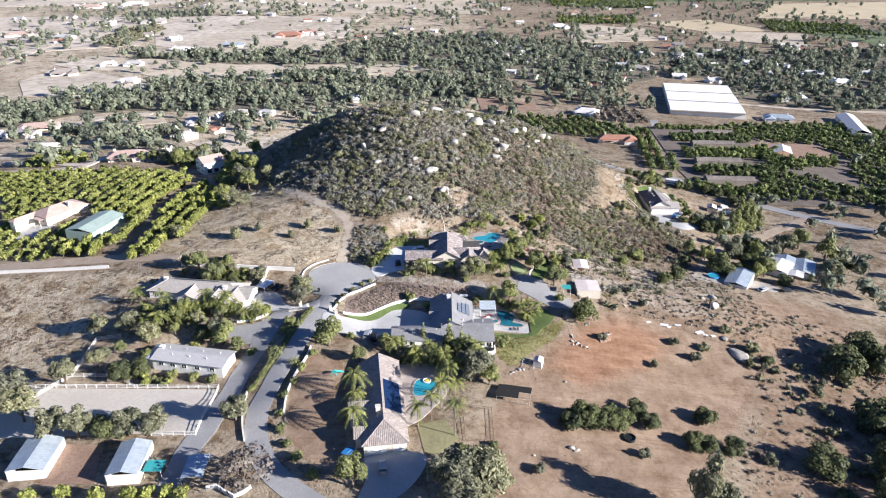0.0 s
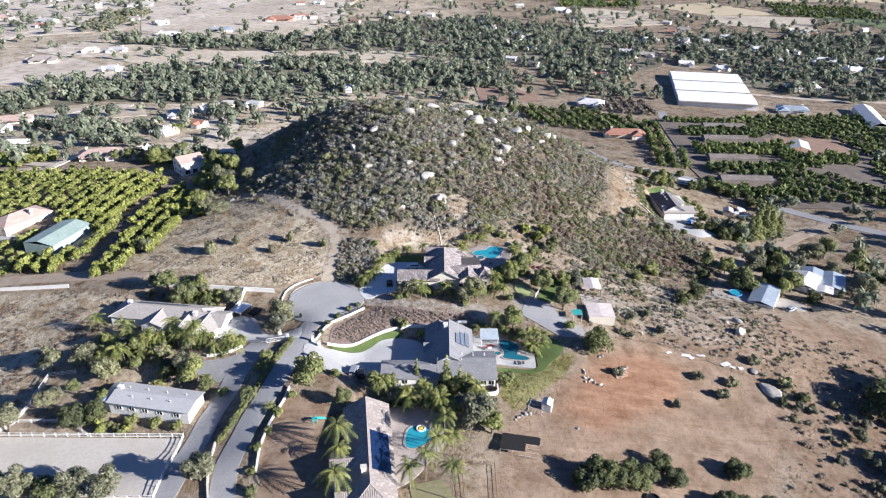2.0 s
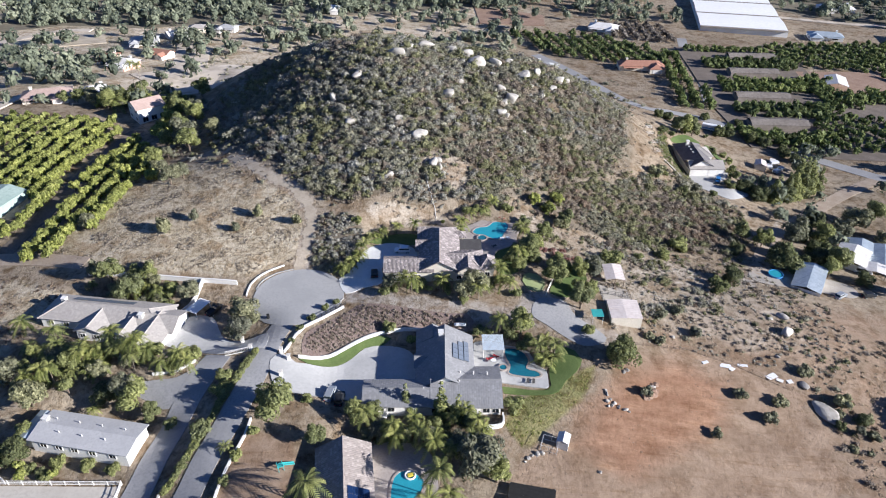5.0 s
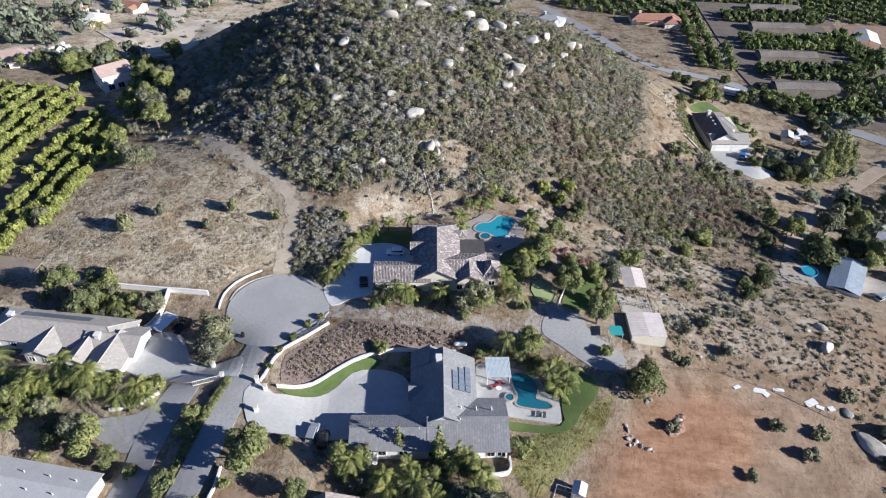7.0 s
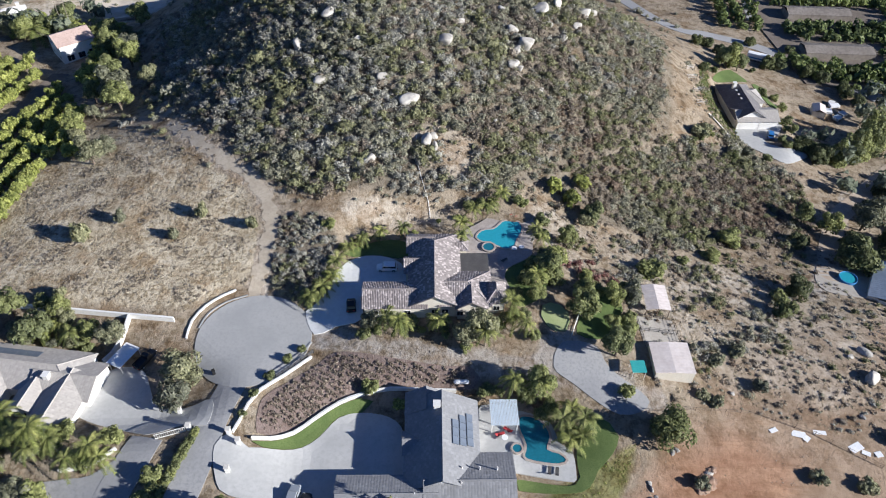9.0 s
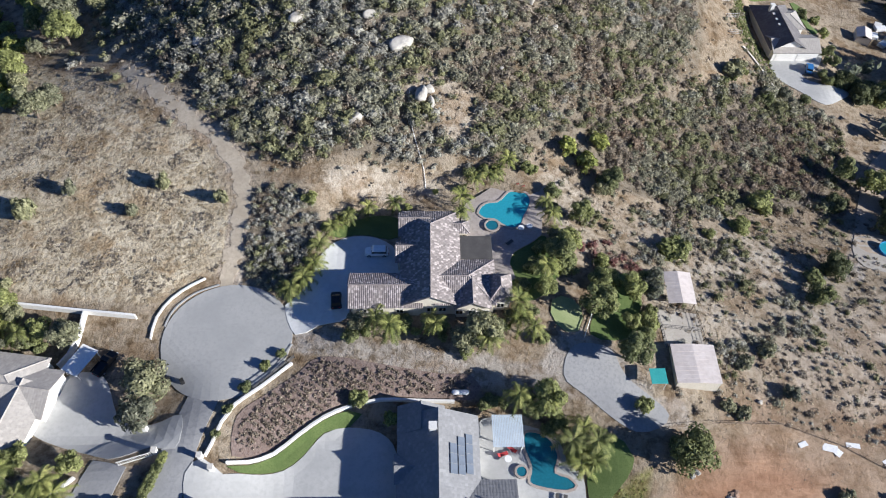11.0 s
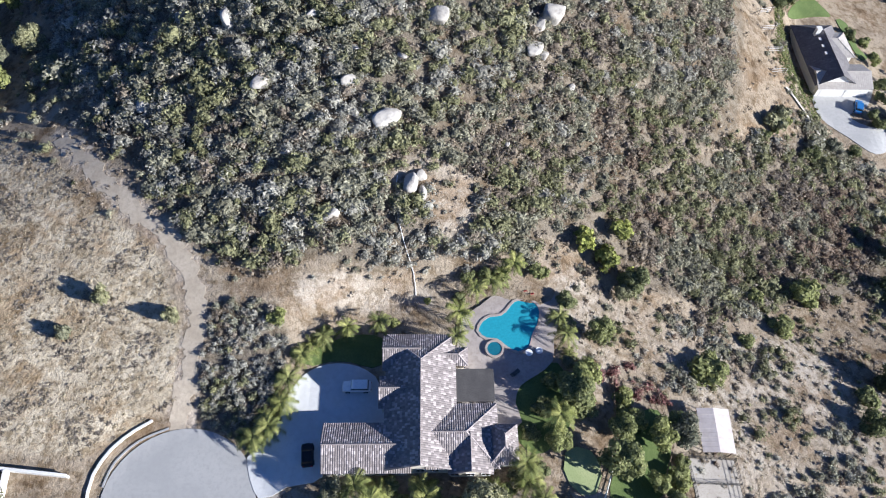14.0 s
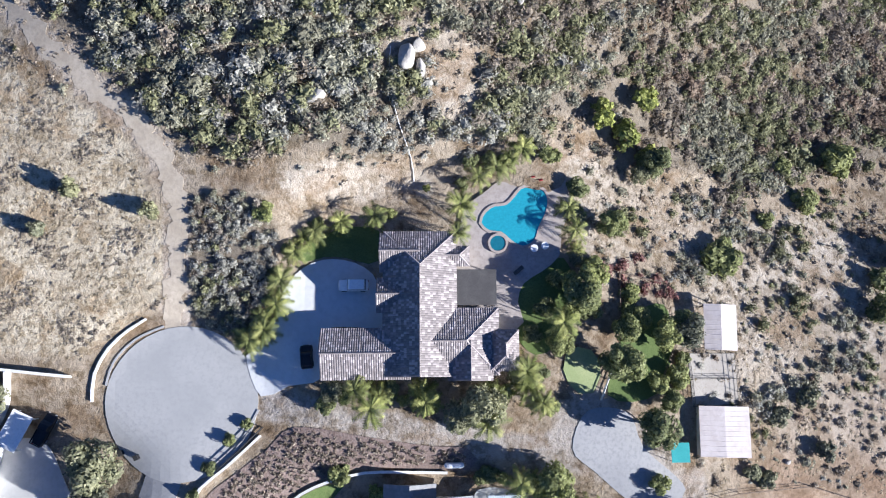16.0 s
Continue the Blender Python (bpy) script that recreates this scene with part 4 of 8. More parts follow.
# ---- houses ----
def tiles(name, planes, parent, material, w, l, rise):
    """Rows of roof tiles laid over roof planes; each plane is a list of corners, the first two along its eave."""
    V, F = [], []
    for plane in planes:
        p = [Vector(q) for q in plane]
        u = (p[1] - p[0]).normalized()
        n = u.cross(p[2] - p[0]).normalized()
        if n.z < 0:
            p[0], p[1], u = p[1], p[0], -u
            n = u.cross(p[2] - p[0]).normalized()
        v = n.cross(u)
        uv = [((q - p[0]).dot(u), (q - p[0]).dot(v)) for q in ([Vector(q) for q in plane])]
        us, vs = np.arange(min(a for a, _ in uv) + w / 2, max(a for a, _ in uv), w), np.arange(l / 2, max(b for _, b in uv), l)
        U, W = (g.ravel() for g in np.meshgrid(us, vs))
        ok = inside(U, W, uv)
        U, W = U[ok], W[ok]
        k = len(U)
        jit = np.random.uniform(-0.012, 0.012, k)
        o, ua, va, na = (np.array(q) for q in (p[0], u, v, n))
        cols = []
        for dv, lift in ((-l * 0.55, 0.05), (l * 0.5, 0.015)):
            for du, h in ((-w / 2, 0.0), (0.0, rise), (w / 2, 0.0)):
                cols.append(o + (U + du)[:, None] * ua + (W + dv)[:, None] * va + (h + lift + jit)[:, None] * na)
        base = sum(len(c) for c in V)
        V.append(np.stack(cols, 1).reshape(-1, 3))
        i = base + 6 * np.arange(k)[:, None]
        F.append(np.concatenate([i + np.array([[0, 1, 4, 3]]), i + np.array([[1, 2, 5, 4]])]))
    if V and sum(len(c) for c in V):
        ob = new(name, mesh_np(name, np.concatenate(V), np.concatenate(F), material))
        ob.parent = parent
        return tagged(ob, kind="stuff")


def slab(bm, plane, thick):
    p = [Vector(q) for q in plane]
    n = (p[1] - p[0]).cross(p[2] - p[0]).normalized()
    n = -n if n.z < 0 else n
    top, low = [bm.verts.new(q) for q in p], [bm.verts.new(q - n * thick) for q in p]
    bm.faces.new(top)
    bm.faces.new(low[::-1])
    for k in range(len(p)):
        bm.faces.new((top[k], top[k - 1], low[k - 1], low[k]))


def block(house, x0, x1, y0, y1, eave, ridge, axis="y", hips=(False, False), tile=None, walls=None, base=-1.5, over=0.5, w=0.36, l=0.45, rise=0.06):
    """One wing of a house: walls under a gable or hip roof whose ridge runs along an axis."""
    flip = (lambda a, b, z: (b, a, z)) if axis == "x" else (lambda a, b, z: (a, b, z))
    (a0, a1), (b0, b1) = ((y0, y1), (x0, x1)) if axis == "x" else ((x0, x1), (y0, y1))
    am, half = (a0 + a1) / 2, (a1 - a0) / 2
    r0, r1 = b0 + (min(half, (b1 - b0) / 2 - 0.05) if hips[0] else 0), b1 - (min(half, (b1 - b0) / 2 - 0.05) if hips[1] else 0)
    planes = [[flip(a0, b0, eave), flip(a0, b1, eave), flip(am, r1, ridge), flip(am, r0, ridge)], [flip(a1, b0, eave), flip(a1, b1, eave), flip(am, r1, ridge), flip(am, r0, ridge)]]
    if hips[0]:
        planes.append([flip(a0, b0, eave), flip(a1, b0, eave), flip(am, r0, ridge)])
    if hips[1]:
        planes.append([flip(a0, b1, eave), flip(a1, b1, eave), flip(am, r1, ridge)])
    bm = bmesh.new()
    for q in planes:
        slab(bm, q, 0.16)
    bmesh.ops.recalc_face_normals(bm, faces=bm.faces)
    roof = part("roof", bm, tile, house)
    if w:
        tiles("roof_tiles", planes, roof, tile, w, l, rise)
        bm = bmesh.new()
        rod(bm, flip(am, r0, ridge + 0.03), flip(am, r1, ridge + 0.03), 0.14, seg=6)
        for on, b, r in ((hips[0], b0, r0), (hips[1], b1, r1)):
            if on:
                rod(bm, flip(a0, b, eave + 0.03), flip(am, r, ridge + 0.03), 0.13, seg=6)
                rod(bm, flip(a1, b, eave + 0.03), flip(am, r, ridge + 0.03), 0.13, seg=6)
        part("ridge_cap", bm, tile, roof)
    slope = (ridge - eave) / half
    i0, i1, j0, j1 = a0 + over, a1 - over, b0 + over, b1 - over
    top = eave + slope * over - 0.2
    bm = bmesh.new()
    rings = []
    for b, gable in ((j0, not hips[0]), (j1, not hips[1])):
        pts = [flip(i0, b, base), flip(i1, b, base), flip(i1, b, top), flip(am, b, ridge - 0.25 if gable else top + 0.01), flip(i0, b, top)]
        rings.append([bm.verts.new(q) for q in pts])
    for k in range(5):
        bm.faces.new((rings[0][k], rings[0][(k + 1) % 5], rings[1][(k + 1) % 5], rings[1][k]))
    bm.faces.new(rings[0])
    bm.faces.new(rings[1][::-1])
    bmesh.ops.recalc_face_normals(bm, faces=bm.faces)
    part("wall", bm, walls, house)
    return roof


def window(house, x, y, z, w, h, side, name="window"):
    """A window or glazed door set in a wall that faces S, N, E or W."""
    turn = {"S": 0, "N": 180, "E": 90, "W": -90}[side]
    bm = bmesh.new()
    for dx, dz, sx, sz in ((0, h / 2, w + 0.16, 0.09), (0, -h / 2, w + 0.16, 0.12), (-w / 2, 0, 0.09, h), (w / 2, 0, 0.09, h), (0, 0, 0.05, h)):
        box(bm, (dx, 0, dz), (sx, 0.14, sz))
    fr = part(name, bm, WHITE, house)
    fr.matrix_basis = pose(x, y, z, 0, 0, turn)
    boxed("pane", (0, 0.01, 0), (w, 0.05, h), GLASS, fr)
    return fr


def garage_door(house, x, y, z, w, h, side, material=None):
    turn = {"S": 0, "N": 180, "E": 90, "W": -90}[side]
    bm = bmesh.new()
    for k in range(4):
        box(bm, (0, 0, -h / 2 + h / 4 * (k + 0.5)), (w, 0.1, h / 4 - 0.03))
    d = part("garage_door", bm, material or WHITE, house)
    d.matrix_basis = pose(x, y, z, 0, 0, turn)


def chimney(house, x, y, z, h, material=None):
    c = boxed("chimney", (x, y, z + h / 2), (1.1, 1.1, h), material or CREAM, house, 0, 0.03)
    boxed("chimney_cap", (x, y, z + h + 0.08), (1.35, 1.35, 0.16), material or CREAM, c)


def solar_panel(house, x, y, z, w, l, tilt_x, tilt_y, cols, rows, cells=None):
    """A bank of solar panels lying on a roof slope, each panel a part."""
    mesh = None
    for i in range(cols):
        for j in range(rows):
            if mesh is None:
                bm = bmesh.new()
                box(bm, (0, 0, 0), (w / cols * 0.96, l / rows * 0.96, 0.05), 0, 0.008)
                o = part("solar_panel", bm, cells or SOLAR, house)
                mesh = o.data
            else:
                o = new("solar_panel", mesh)
                o.parent = house
            m = pose(x, y, z, tilt_x, tilt_y, 0)
            o.matrix_basis = m @ Matrix.Translation(((i + 0.5) / cols * w - w / 2, (j + 0.5) / rows * l - l / 2, 0))


def house_tile_pool():
    h = thing("house", "sprawling stucco house with mottled clay tile roofs", "house", (2, 222, 0))
    o = dict(tile=TILE_CLAY, walls=CREAM, w=0.34, l=0.46, rise=0.06)
    block(h, -6.0, 5.0, -8.2, 13.6, 3.3, 6.35, "y", (False, True), **o)
    block(h, -6.6, -0.5, 7.4, 13.3, 3.35, 5.35, "x", **o)
    block(h, -7.0, -1.8, 1.3, 6.5, 3.2, 5.15, "x", **o)
    block(h, -15.1, -2.0, -8.5, -1.0, 3.2, 5.0, "x", **o)
    block(h, 0.2, 11.2, -8.0, 1.9, 3.3, 5.4, "x", (False, True), **o)
    block(h, 3.6, 10.2, -8.8, -3.0, 3.35, 5.2, "y", **o)
    block(h, 9.8, 14.1, -7.4, -1.4, 3.4, 5.6, "y", (True, True), **o)
    block(h, 3.0, 7.0, 8.3, 11.4, 3.1, 4.2, "x", (False, True), **o)
    for x in (-0.5, 1.6, 4.6, 6.9, 9.2, 12.0):
        window(h, x, -7.72 if x < 3 else (-8.33 if x < 10 else -6.92), 1.6, 1.3, 1.3, "S")
    for x in (-12.5, -9.5, -6.0):
        window(h, x, -8.02, 1.6, 1.3, 1.2, "S")
    garage_door(h, -14.62, -4.7, 1.1, 4.8, 2.2, "W")
    window(h, -6.52, 3.9, 1.2, 1.6, 2.2, "W", "door")
    window(h, -6.12, 10.3, 1.6, 1.6, 1.3, "W")
    c = thing("patio_cover", "dark solid patio cover on posts beside the house", "patio cover", (9.6, 227.1, 0.2))
    boxed("patio_roof", (0, 0, 2.75), (6.9, 5.4, 0.16), DARK_ROOF, c, 0, 0.02)
    for k in range(6):
        boxed("rafter", (-2.9 + k * 1.16, 0, 2.6), (0.1, 5.6, 0.14), WOOD, c)
    for x in (-3.2, 3.2):
        for y in (-2.4, 2.4):
            boxed("post", (x, y, 1.25), (0.16, 0.16, 2.7), WOOD, c)


def house_grey_solar():
    h = thing("house", "low house with wide grey tile roofs and solar panels", "house", (2, 186, -5.9))
    o = dict(tile=TILE_GREY, walls=WHITE, w=0.5, l=0.5, rise=0.012)
    block(h, -6.0, 7.4, -8.0, 10.2, 2.7, 6.3, "y", (False, False), **o)
    block(h, -6.1, 1.8, 7.0, 12.0, 2.75, 4.95, "y", **o)
    block(h, -6.4, -0.5, -1.3, 3.6, 2.8, 4.2, "x", **o)
    block(h, -17.3, 0.0, -13.2, -4.8, 2.7, 4.2, "x", (False, False), **o)
    block(h, -2.6, 13.1, -13.5, -0.6, 2.7, 4.9, "x", (False, False), **o)
    chimney(h, -0.2, 6.8, 3.9, 3.0, WHITE)
    sl = math.degrees(math.atan(3.6 / 6.7))
    solar_panel(h, 3.1, 2.0, 5.25, 1.3, 5.0, 0, sl, 1, 3, SOLAR_SKYLIT)
    solar_panel(h, 4.4, 2.7, 4.55, 1.3, 6.2, 0, sl, 1, 4, SOLAR_SKYLIT)
    solar_panel(h, 5.7, 3.2, 3.86, 1.3, 6.6, 0, sl, 1, 4, SOLAR_SKYLIT)
    for x in (-14.5, -11.0, -7.0, -1.5, 2.0, 5.5, 9.5, 11.5):
        window(h, x, -12.72 if x < -5 else -13.02, 1.5, 1.5, 1.3, "S")
    garage_door(h, -11.5, -5.28, 1.1, 4.8, 2.2, "N")
    window(h, -5.52, 5.5, 1.4, 1.4, 1.6, "W")
    for x, y in ((4, -4.6), (7, -4.7), (10, -4.8), (3.8, -7.5), (-4, -9)):
        bm = bmesh.new()
        rod(bm, (x, y, 3.6), (x, y, 5.1 if x > 0 else 4.4), 0.14)
        part("roof_vent", bm, METAL_WHITE, h)
    p = thing("pergola", "white pergola with close pale blue slats over a patio table", "pergola", (14.2, 193.4, -5.6))
    for k in range(19):
        boxed("slat", (-2.4 + k * 0.27, 0, 2.75), (0.22, 5.6, 0.06), PALE_BLUE, p)
    for y in (-2.5, 2.5):
        boxed("beam", (0, y, 2.6), (5.2, 0.14, 0.2), WHITE, p)
        for x in (-2.3, 2.3):
            boxed("post", (x, y, 1.2), (0.16, 0.16, 2.8), WHITE, p)


def house_solar_palms():
    h = thing("house", "long house with sand-coloured tile roof and blue solar panels", "house", (-15.8, 146, -6.7), 7.5)
    o = dict(tile=TILE_SAND, walls=CREAM, w=0.45, l=0.5, rise=0.06)
    block(h, -5.6, 5.6, -17.5, 17.0, 2.9, 5.9, "y", (True, False), **o)
    block(h, -8.6, 0, -7, 2, 2.85, 4.6, "x", **o)
    block(h, -7.5, 0.5, -14.5, -9.0, 2.8, 4.2, "x", **o)
    solar_panel(h, 2.7, -1.0, 4.6, 4.6, 12.5, 0, math.degrees(math.atan(3.0 / 5.6)), 4, 7)
    chimney(h, -1.2, -7.5, 4.6, 2.0)
    garage_door(h, -2.2, -17.02, 1.1, 4.6, 2.2, "S")
    garage_door(h, 3.0, -17.02, 1.1, 2.6, 2.2, "S")
    for y in (-8, -2, 4, 10):
        window(h, 5.12, y, 1.5, 1.8, 1.5, "E")
        window(h, -5.12, y + 3, 1.5, 1.5, 1.3, "W")


def house_taupe():
    h = thing("house", "long low house with taupe tile roofs and front gables", "house", (-80, 203.5, -5.0), -8)
    o = dict(tile=TILE_TAUPE, walls=WHITE, w=0.5, l=0.5, rise=0.012)
    block(h, -17, 15, -4.5, 5.5, 2.9, 4.9, "x", (True, True), **o)
    block(h, 6.0, 18.5, -5.5, 3.5, 2.9, 4.7, "x", (False, False), **o)
    block(h, 9.0, 17.5, -15.0, 0.5, 2.95, 4.7, "y", (False, False), **o)
    block(h, -5.5, 2.0, -8.0, 0.5, 2.95, 4.5, "y", **o)
    block(h, 4.5, 10.0, -9.0, 0, 2.9, 4.4, "y", (False, False), **o)
    chimney(h, 9.2, -2.0, 3.6, 1.6, WHITE)
    chimney(h, -13, 1.5, 3.6, 1.5, WHITE)
    solar_panel(h, -3, 3.0, 4.10, 16, 2.0, -21.8, 0, 10, 1, SOLAR_SKYLIT)
    for x in (-14, -10, -3.5, 0, 6, 8, 11, 15):
        window(h, x, -4.03 if x < -6 else (-7.55 if x < 3 else (-8.55 if x < 9.5 else -14.52)), 1.5, 1.4, 1.3, "S")
    garage_door(h, 17.03, -8, 1.1, 4.6, 2.2, "E")
    c = thing("carport", "small carport with pale blue metal roof on posts", "carport", (-59.5, 206.5, gz(-59.5, 206.5)), -25)
    boxed("carport_roof", (0, 0, 2.4), (3.4, 5.6, 0.1), PAINT_WHITE, c, 0, 0.02)
    for x in (-1.5, 1.5):
        for y in (-2.5, 2.5):
            boxed("post", (x, y, 1.1), (0.12, 0.12, 2.6), WHITE, c)


def house_grey_barn():
    h = thing("house", "white single-storey house with a flat grey felt roof", "house", (-71.2, 167, -7.2), -11)
    block(h, -11.2, 11.2, -4.3, 4.3, 2.9, 3.7, "x", tile=FELT_GREY, walls=WHITE, w=0)
    block(h, -14, -10.5, -3.8, 3.9, 2.5, 2.9, "y", tile=METAL_BLUE, walls=WHITE, w=0)
    chimney(h, -10.2, 1.0, 2.6, 1.5, WHITE)
    for k in range(7):
        bm = bmesh.new()
        x, y = -8 + 2.6 * k, (-1) ** k * 1.6
        rod(bm, (x, y, 3.0), (x, y, 3.95), 0.1)
        part("roof_vent", bm, METAL_WHITE, h)
    for x in (-8, -4.5, -1, 3, 7.5):
        window(h, x, -3.83, 1.5, 1.5, 1.2, "S")
    garage_door(h, 10.72, 0, 1.2, 3.4, 2.2, "E")


def metal_shed(name, label, x, y, w, l, eave, ridge, turn, roof, walls=None, open_front=False, category="shed", axis="y", group=""):
    """A farm shed with a ribbed sheet-metal roof; open sheds stand on posts."""
    s = thing(name, label, category, (x, y, gz(x, y)), turn, group)
    if axis == "x":
        s.matrix_basis = pose(x, y, gz(x, y), 0, 0, turn + 90)
        w, l = l, w
    planes = [[(-w / 2, -l / 2, eave), (-w / 2, l / 2, eave), (0, l / 2, ridge), (0, -l / 2, ridge)], [(w / 2, -l / 2, eave), (w / 2, l / 2, eave), (0, l / 2, ridge), (0, -l / 2, ridge)]]
    bm = bmesh.new()
    for q in planes:
        slab(bm, q, 0.08)
    bmesh.ops.recalc_face_normals(bm, faces=bm.faces)
    r = part("roof", bm, roof, s)
    bm = bmesh.new()
    for k in range(int(l / 0.75) + 1):
        yy = -l / 2 + 0.1 + k * 0.75
        for sx in (-1, 1):
            rod(bm, (sx * w / 2, yy, eave + 0.005), (0, yy, ridge + 0.005), 0.03, seg=4)
    tagged(part("roof_ribs", bm, roof, r), kind="stuff")
    if walls is None or open_front:
        for px in (-w / 2 + 0.2, 0, w / 2 - 0.2):
            for py in (-l / 2 + 0.3, l / 2 - 0.3):
                boxed("post", (px, py, (eave + (ridge - eave) * (px == 0)) / 2 - 0.4), (0.15, 0.15, eave + 0.7 + (ridge - eave) * (px == 0)), WOOD, s)
    if walls is not None:
        bm = bmesh.new()
        i, j = w / 2 - 0.15, l / 2 - 0.15
        for q in ([(-i, -j), (-i, j)], [(i, -j), (i, j)], [(-i, j), (i, j)]) + (() if open_front else ([(-i, -j), (i, -j)],)):
            (ax, ay), (bx, by) = q
            box(bm, ((ax + bx) / 2, (ay + by) / 2, eave / 2 - 0.5), (abs(bx - ax) + 0.1, abs(by - ay) + 0.1, eave + 0.9))
        part("wall", bm, walls, s)
    return s


def far_house(x, y, w, l, turn, roof, walls, label, storeys=1, hip=True):
    h = thing("house", label, "house", (x, y, gz(x, y)), turn)
    e = 2.9 * storeys
    block(h, -w / 2, w / 2, -l / 2, l / 2, e, e + min(w, l) * 0.2, "x" if w > l else "y", (hip, hip), tile=roof, walls=walls, w=0, base=-2.5)
    for k in range(storeys):
        for s in (-1, 1):
            window(h, s * w / 4, -l / 2 + 0.48, 1.5 + 2.9 * k, w * 0.16, 1.2, "S")
    if w >= 12 and storeys == 1:
        s = 1 if int(x * 7 + y * 3) % 2 else -1
        x0, x1 = sorted((s * w * 0.48, s * w * 0.12))
        block(h, x0, x1, -l * 0.95, -l * 0.3, e - 0.2, e + w * 0.07, "y", (hip, False), tile=roof, walls=walls, w=0, base=-2.5)
        boxed("garage_door", (s * w * 0.3, -l * 0.95 + 0.46, 1.1), (w * 0.2, 0.12, 2.1), METAL_WHITE, h)
        boxed("porch_roof", (-s * w * 0.2, -l / 2 - 0.9, e - 0.35), (w * 0.42, 2.4, 0.14), roof, h)
        for q in (0.02, 0.38):
            boxed("porch_post", (-s * w * q, -l / 2 - 1.9, e / 2 - 1.2), (0.16, 0.16, e + 1.6), walls, h)
        chimney(h, -s * w * 0.3, l * 0.12, e, min(w, l) * 0.2 + 0.6, walls)
    return h


house_tile_pool()
house_grey_solar()
house_solar_palms()
house_taupe()
house_grey_barn()

# House beyond the bare clearing, with its garage court.
rh = thing("house", "house with dark hip roof and white garage wing", "house", (105, 320, -20.2))
block(rh, -5.0, 6.3, -6.5, 15.8, 3.1, 6.5, "y", (False, True), tile=TILE_DARK, walls=WHITE, w=0.5, l=0.6, rise=0.02, base=-3)
block(rh, -4.6, 9.6, -7.8, 1.0, 3.1, 4.9, "x", (False, False), tile=TILE_TAUPE, walls=WHITE, w=0.5, l=0.6, rise=0.02, base=-3)
block(rh, 0.6, 8.6, 3.6, 13.0, 3.1, 5.1, "x", (False, True), tile=TILE_TAUPE, walls=WHITE, w=0.5, l=0.6, rise=0.02, base=-3)
chimney(rh, -1.0, 9.6, 5.0, 2.4, WHITE)
for k in range(3):
    boxed("skylight", (-0.9, 2.0 + 2.6 * k, 6.0), (0.7, 0.9, 0.2), METAL_WHITE, rh, 0, 0.02)
garage_door(rh, -0.6, -7.32, 1.2, 5, 2.3, "S")
garage_door(rh, 5.6, -7.32, 1.2, 5, 2.3, "S")
drape("driveway", [(102.4, 315.3), (116.9, 317.6), (113.7, 309.5), (108.0, 306.2), (111.8, 302.5), (120.8, 301.5), (117.7, 297.9), (110.4, 293.8), (105.1, 299.1), (100.2, 305.9)], CONCRETE, "pale concrete garage court", "driveway", 0.14)
drape("lawn", [(100.8, 339.8), (102.9, 343.8), (107.5, 348.5), (111.5, 350.8), (113.9, 347.5), (115.2, 343.7), (107.7, 341.8)], LAWN, "mown green lawn behind the house", "lawn", 0.14)
drape("lawn", [(116.6, 342.7), (120.1, 342.7), (119.5, 331.9), (121.7, 329.5), (118.1, 326.6), (117.0, 332.5)], LAWN, "strip of green lawn beside the house", "lawn", 0.14)

# Sheds and shelters.
metal_shed("horse_shelter", "open horse shelter with pinkish white ribbed metal roof", 48.8, 221.2, 5.2, 7.2, 2.7, 3.1, -3, METAL_PINK, group="horse shelters")
metal_shed("horse_barn", "small barn with pinkish white ribbed metal roof", 48.2, 205.2, 7.8, 7.6, 2.3, 2.5, -2, METAL_PINK, CREAM)
t = thing("sun_canopy", "teal canvas canopy on thin posts beside the barn", "canopy", (40.7, 202.3, gz(40.7, 202.3)))
boxed("canvas", (0, 0, 2.3), (2.8, 2.9, 0.08), TEAL, t, 0, 0.02)
for px in (-1.2, 1.2):
    for py in (-1.3, 1.3):
        boxed("post", (px, py, 1.0), (0.07, 0.07, 2.6), WHITE, t)
metal_shed("stable", "stable with bluish white ribbed metal roof", -97, 129.3, 8.8, 11.5, 2.8, 3.9, 4, METAL_BLUE, WHITE)
metal_shed("stable", "stable with bluish white ribbed metal roof", -73.5, 127, 7.4, 11.5, 2.8, 3.8, 4, METAL_BLUE, WHITE)
metal_shed("open_shed", "small open shed with bluish metal roof", -57, 124, 5.0, 7.5, 2.5, 2.9, 4, METAL_BLUE)
t = thing("sun_canopy", "teal canvas canopy between the stables", "canopy", (-66.8, 124.7, gz(-66.8, 124.7)))
boxed("canvas", (0, 0, 2.3), (4.4, 3.8, 0.08), TEAL, t, 0, 0.02)
for px in (-2, 2):
    for py in (-1.7, 1.7):
        boxed("post", (px, py, 1.0), (0.07, 0.07, 2.6), WHITE, t)
metal_shed("tool_shed", "small wooden shed with pale flat roof", 9, 127.6, 4.9, 3.0, 2.3, 2.5, 0, METAL_WHITE, WOOD)
metal_shed("garden_shed", "small white shed with a wire pen", 27.2, 166, 2.6, 2.9, 2.0, 2.5, -20, METAL_WHITE, WHITE)
metal_shed("farmhouse", "low farm building with pale bluish metal roof", 114.5, 238.6, 8.5, 15, 2.4, 3.3, -33, METAL_BLUE, WHITE)
metal_shed("farm_building", "farm building with patched white and blue roof", 137.5, 256, 10, 12, 3.2, 4.2, -38, METAL_WHITE, WHITE)
metal_shed("farm_building", "farm building with pale blue ribbed roof", 143.5, 262, 10, 9, 3.2, 4.4, -30, METAL_BLUE, WHITE)
metal_shed("farm_building", "farm building with pale blue ribbed roof", 148.5, 256.5, 9, 14, 3.0, 4.0, -28, METAL_BLUE, WHITE)
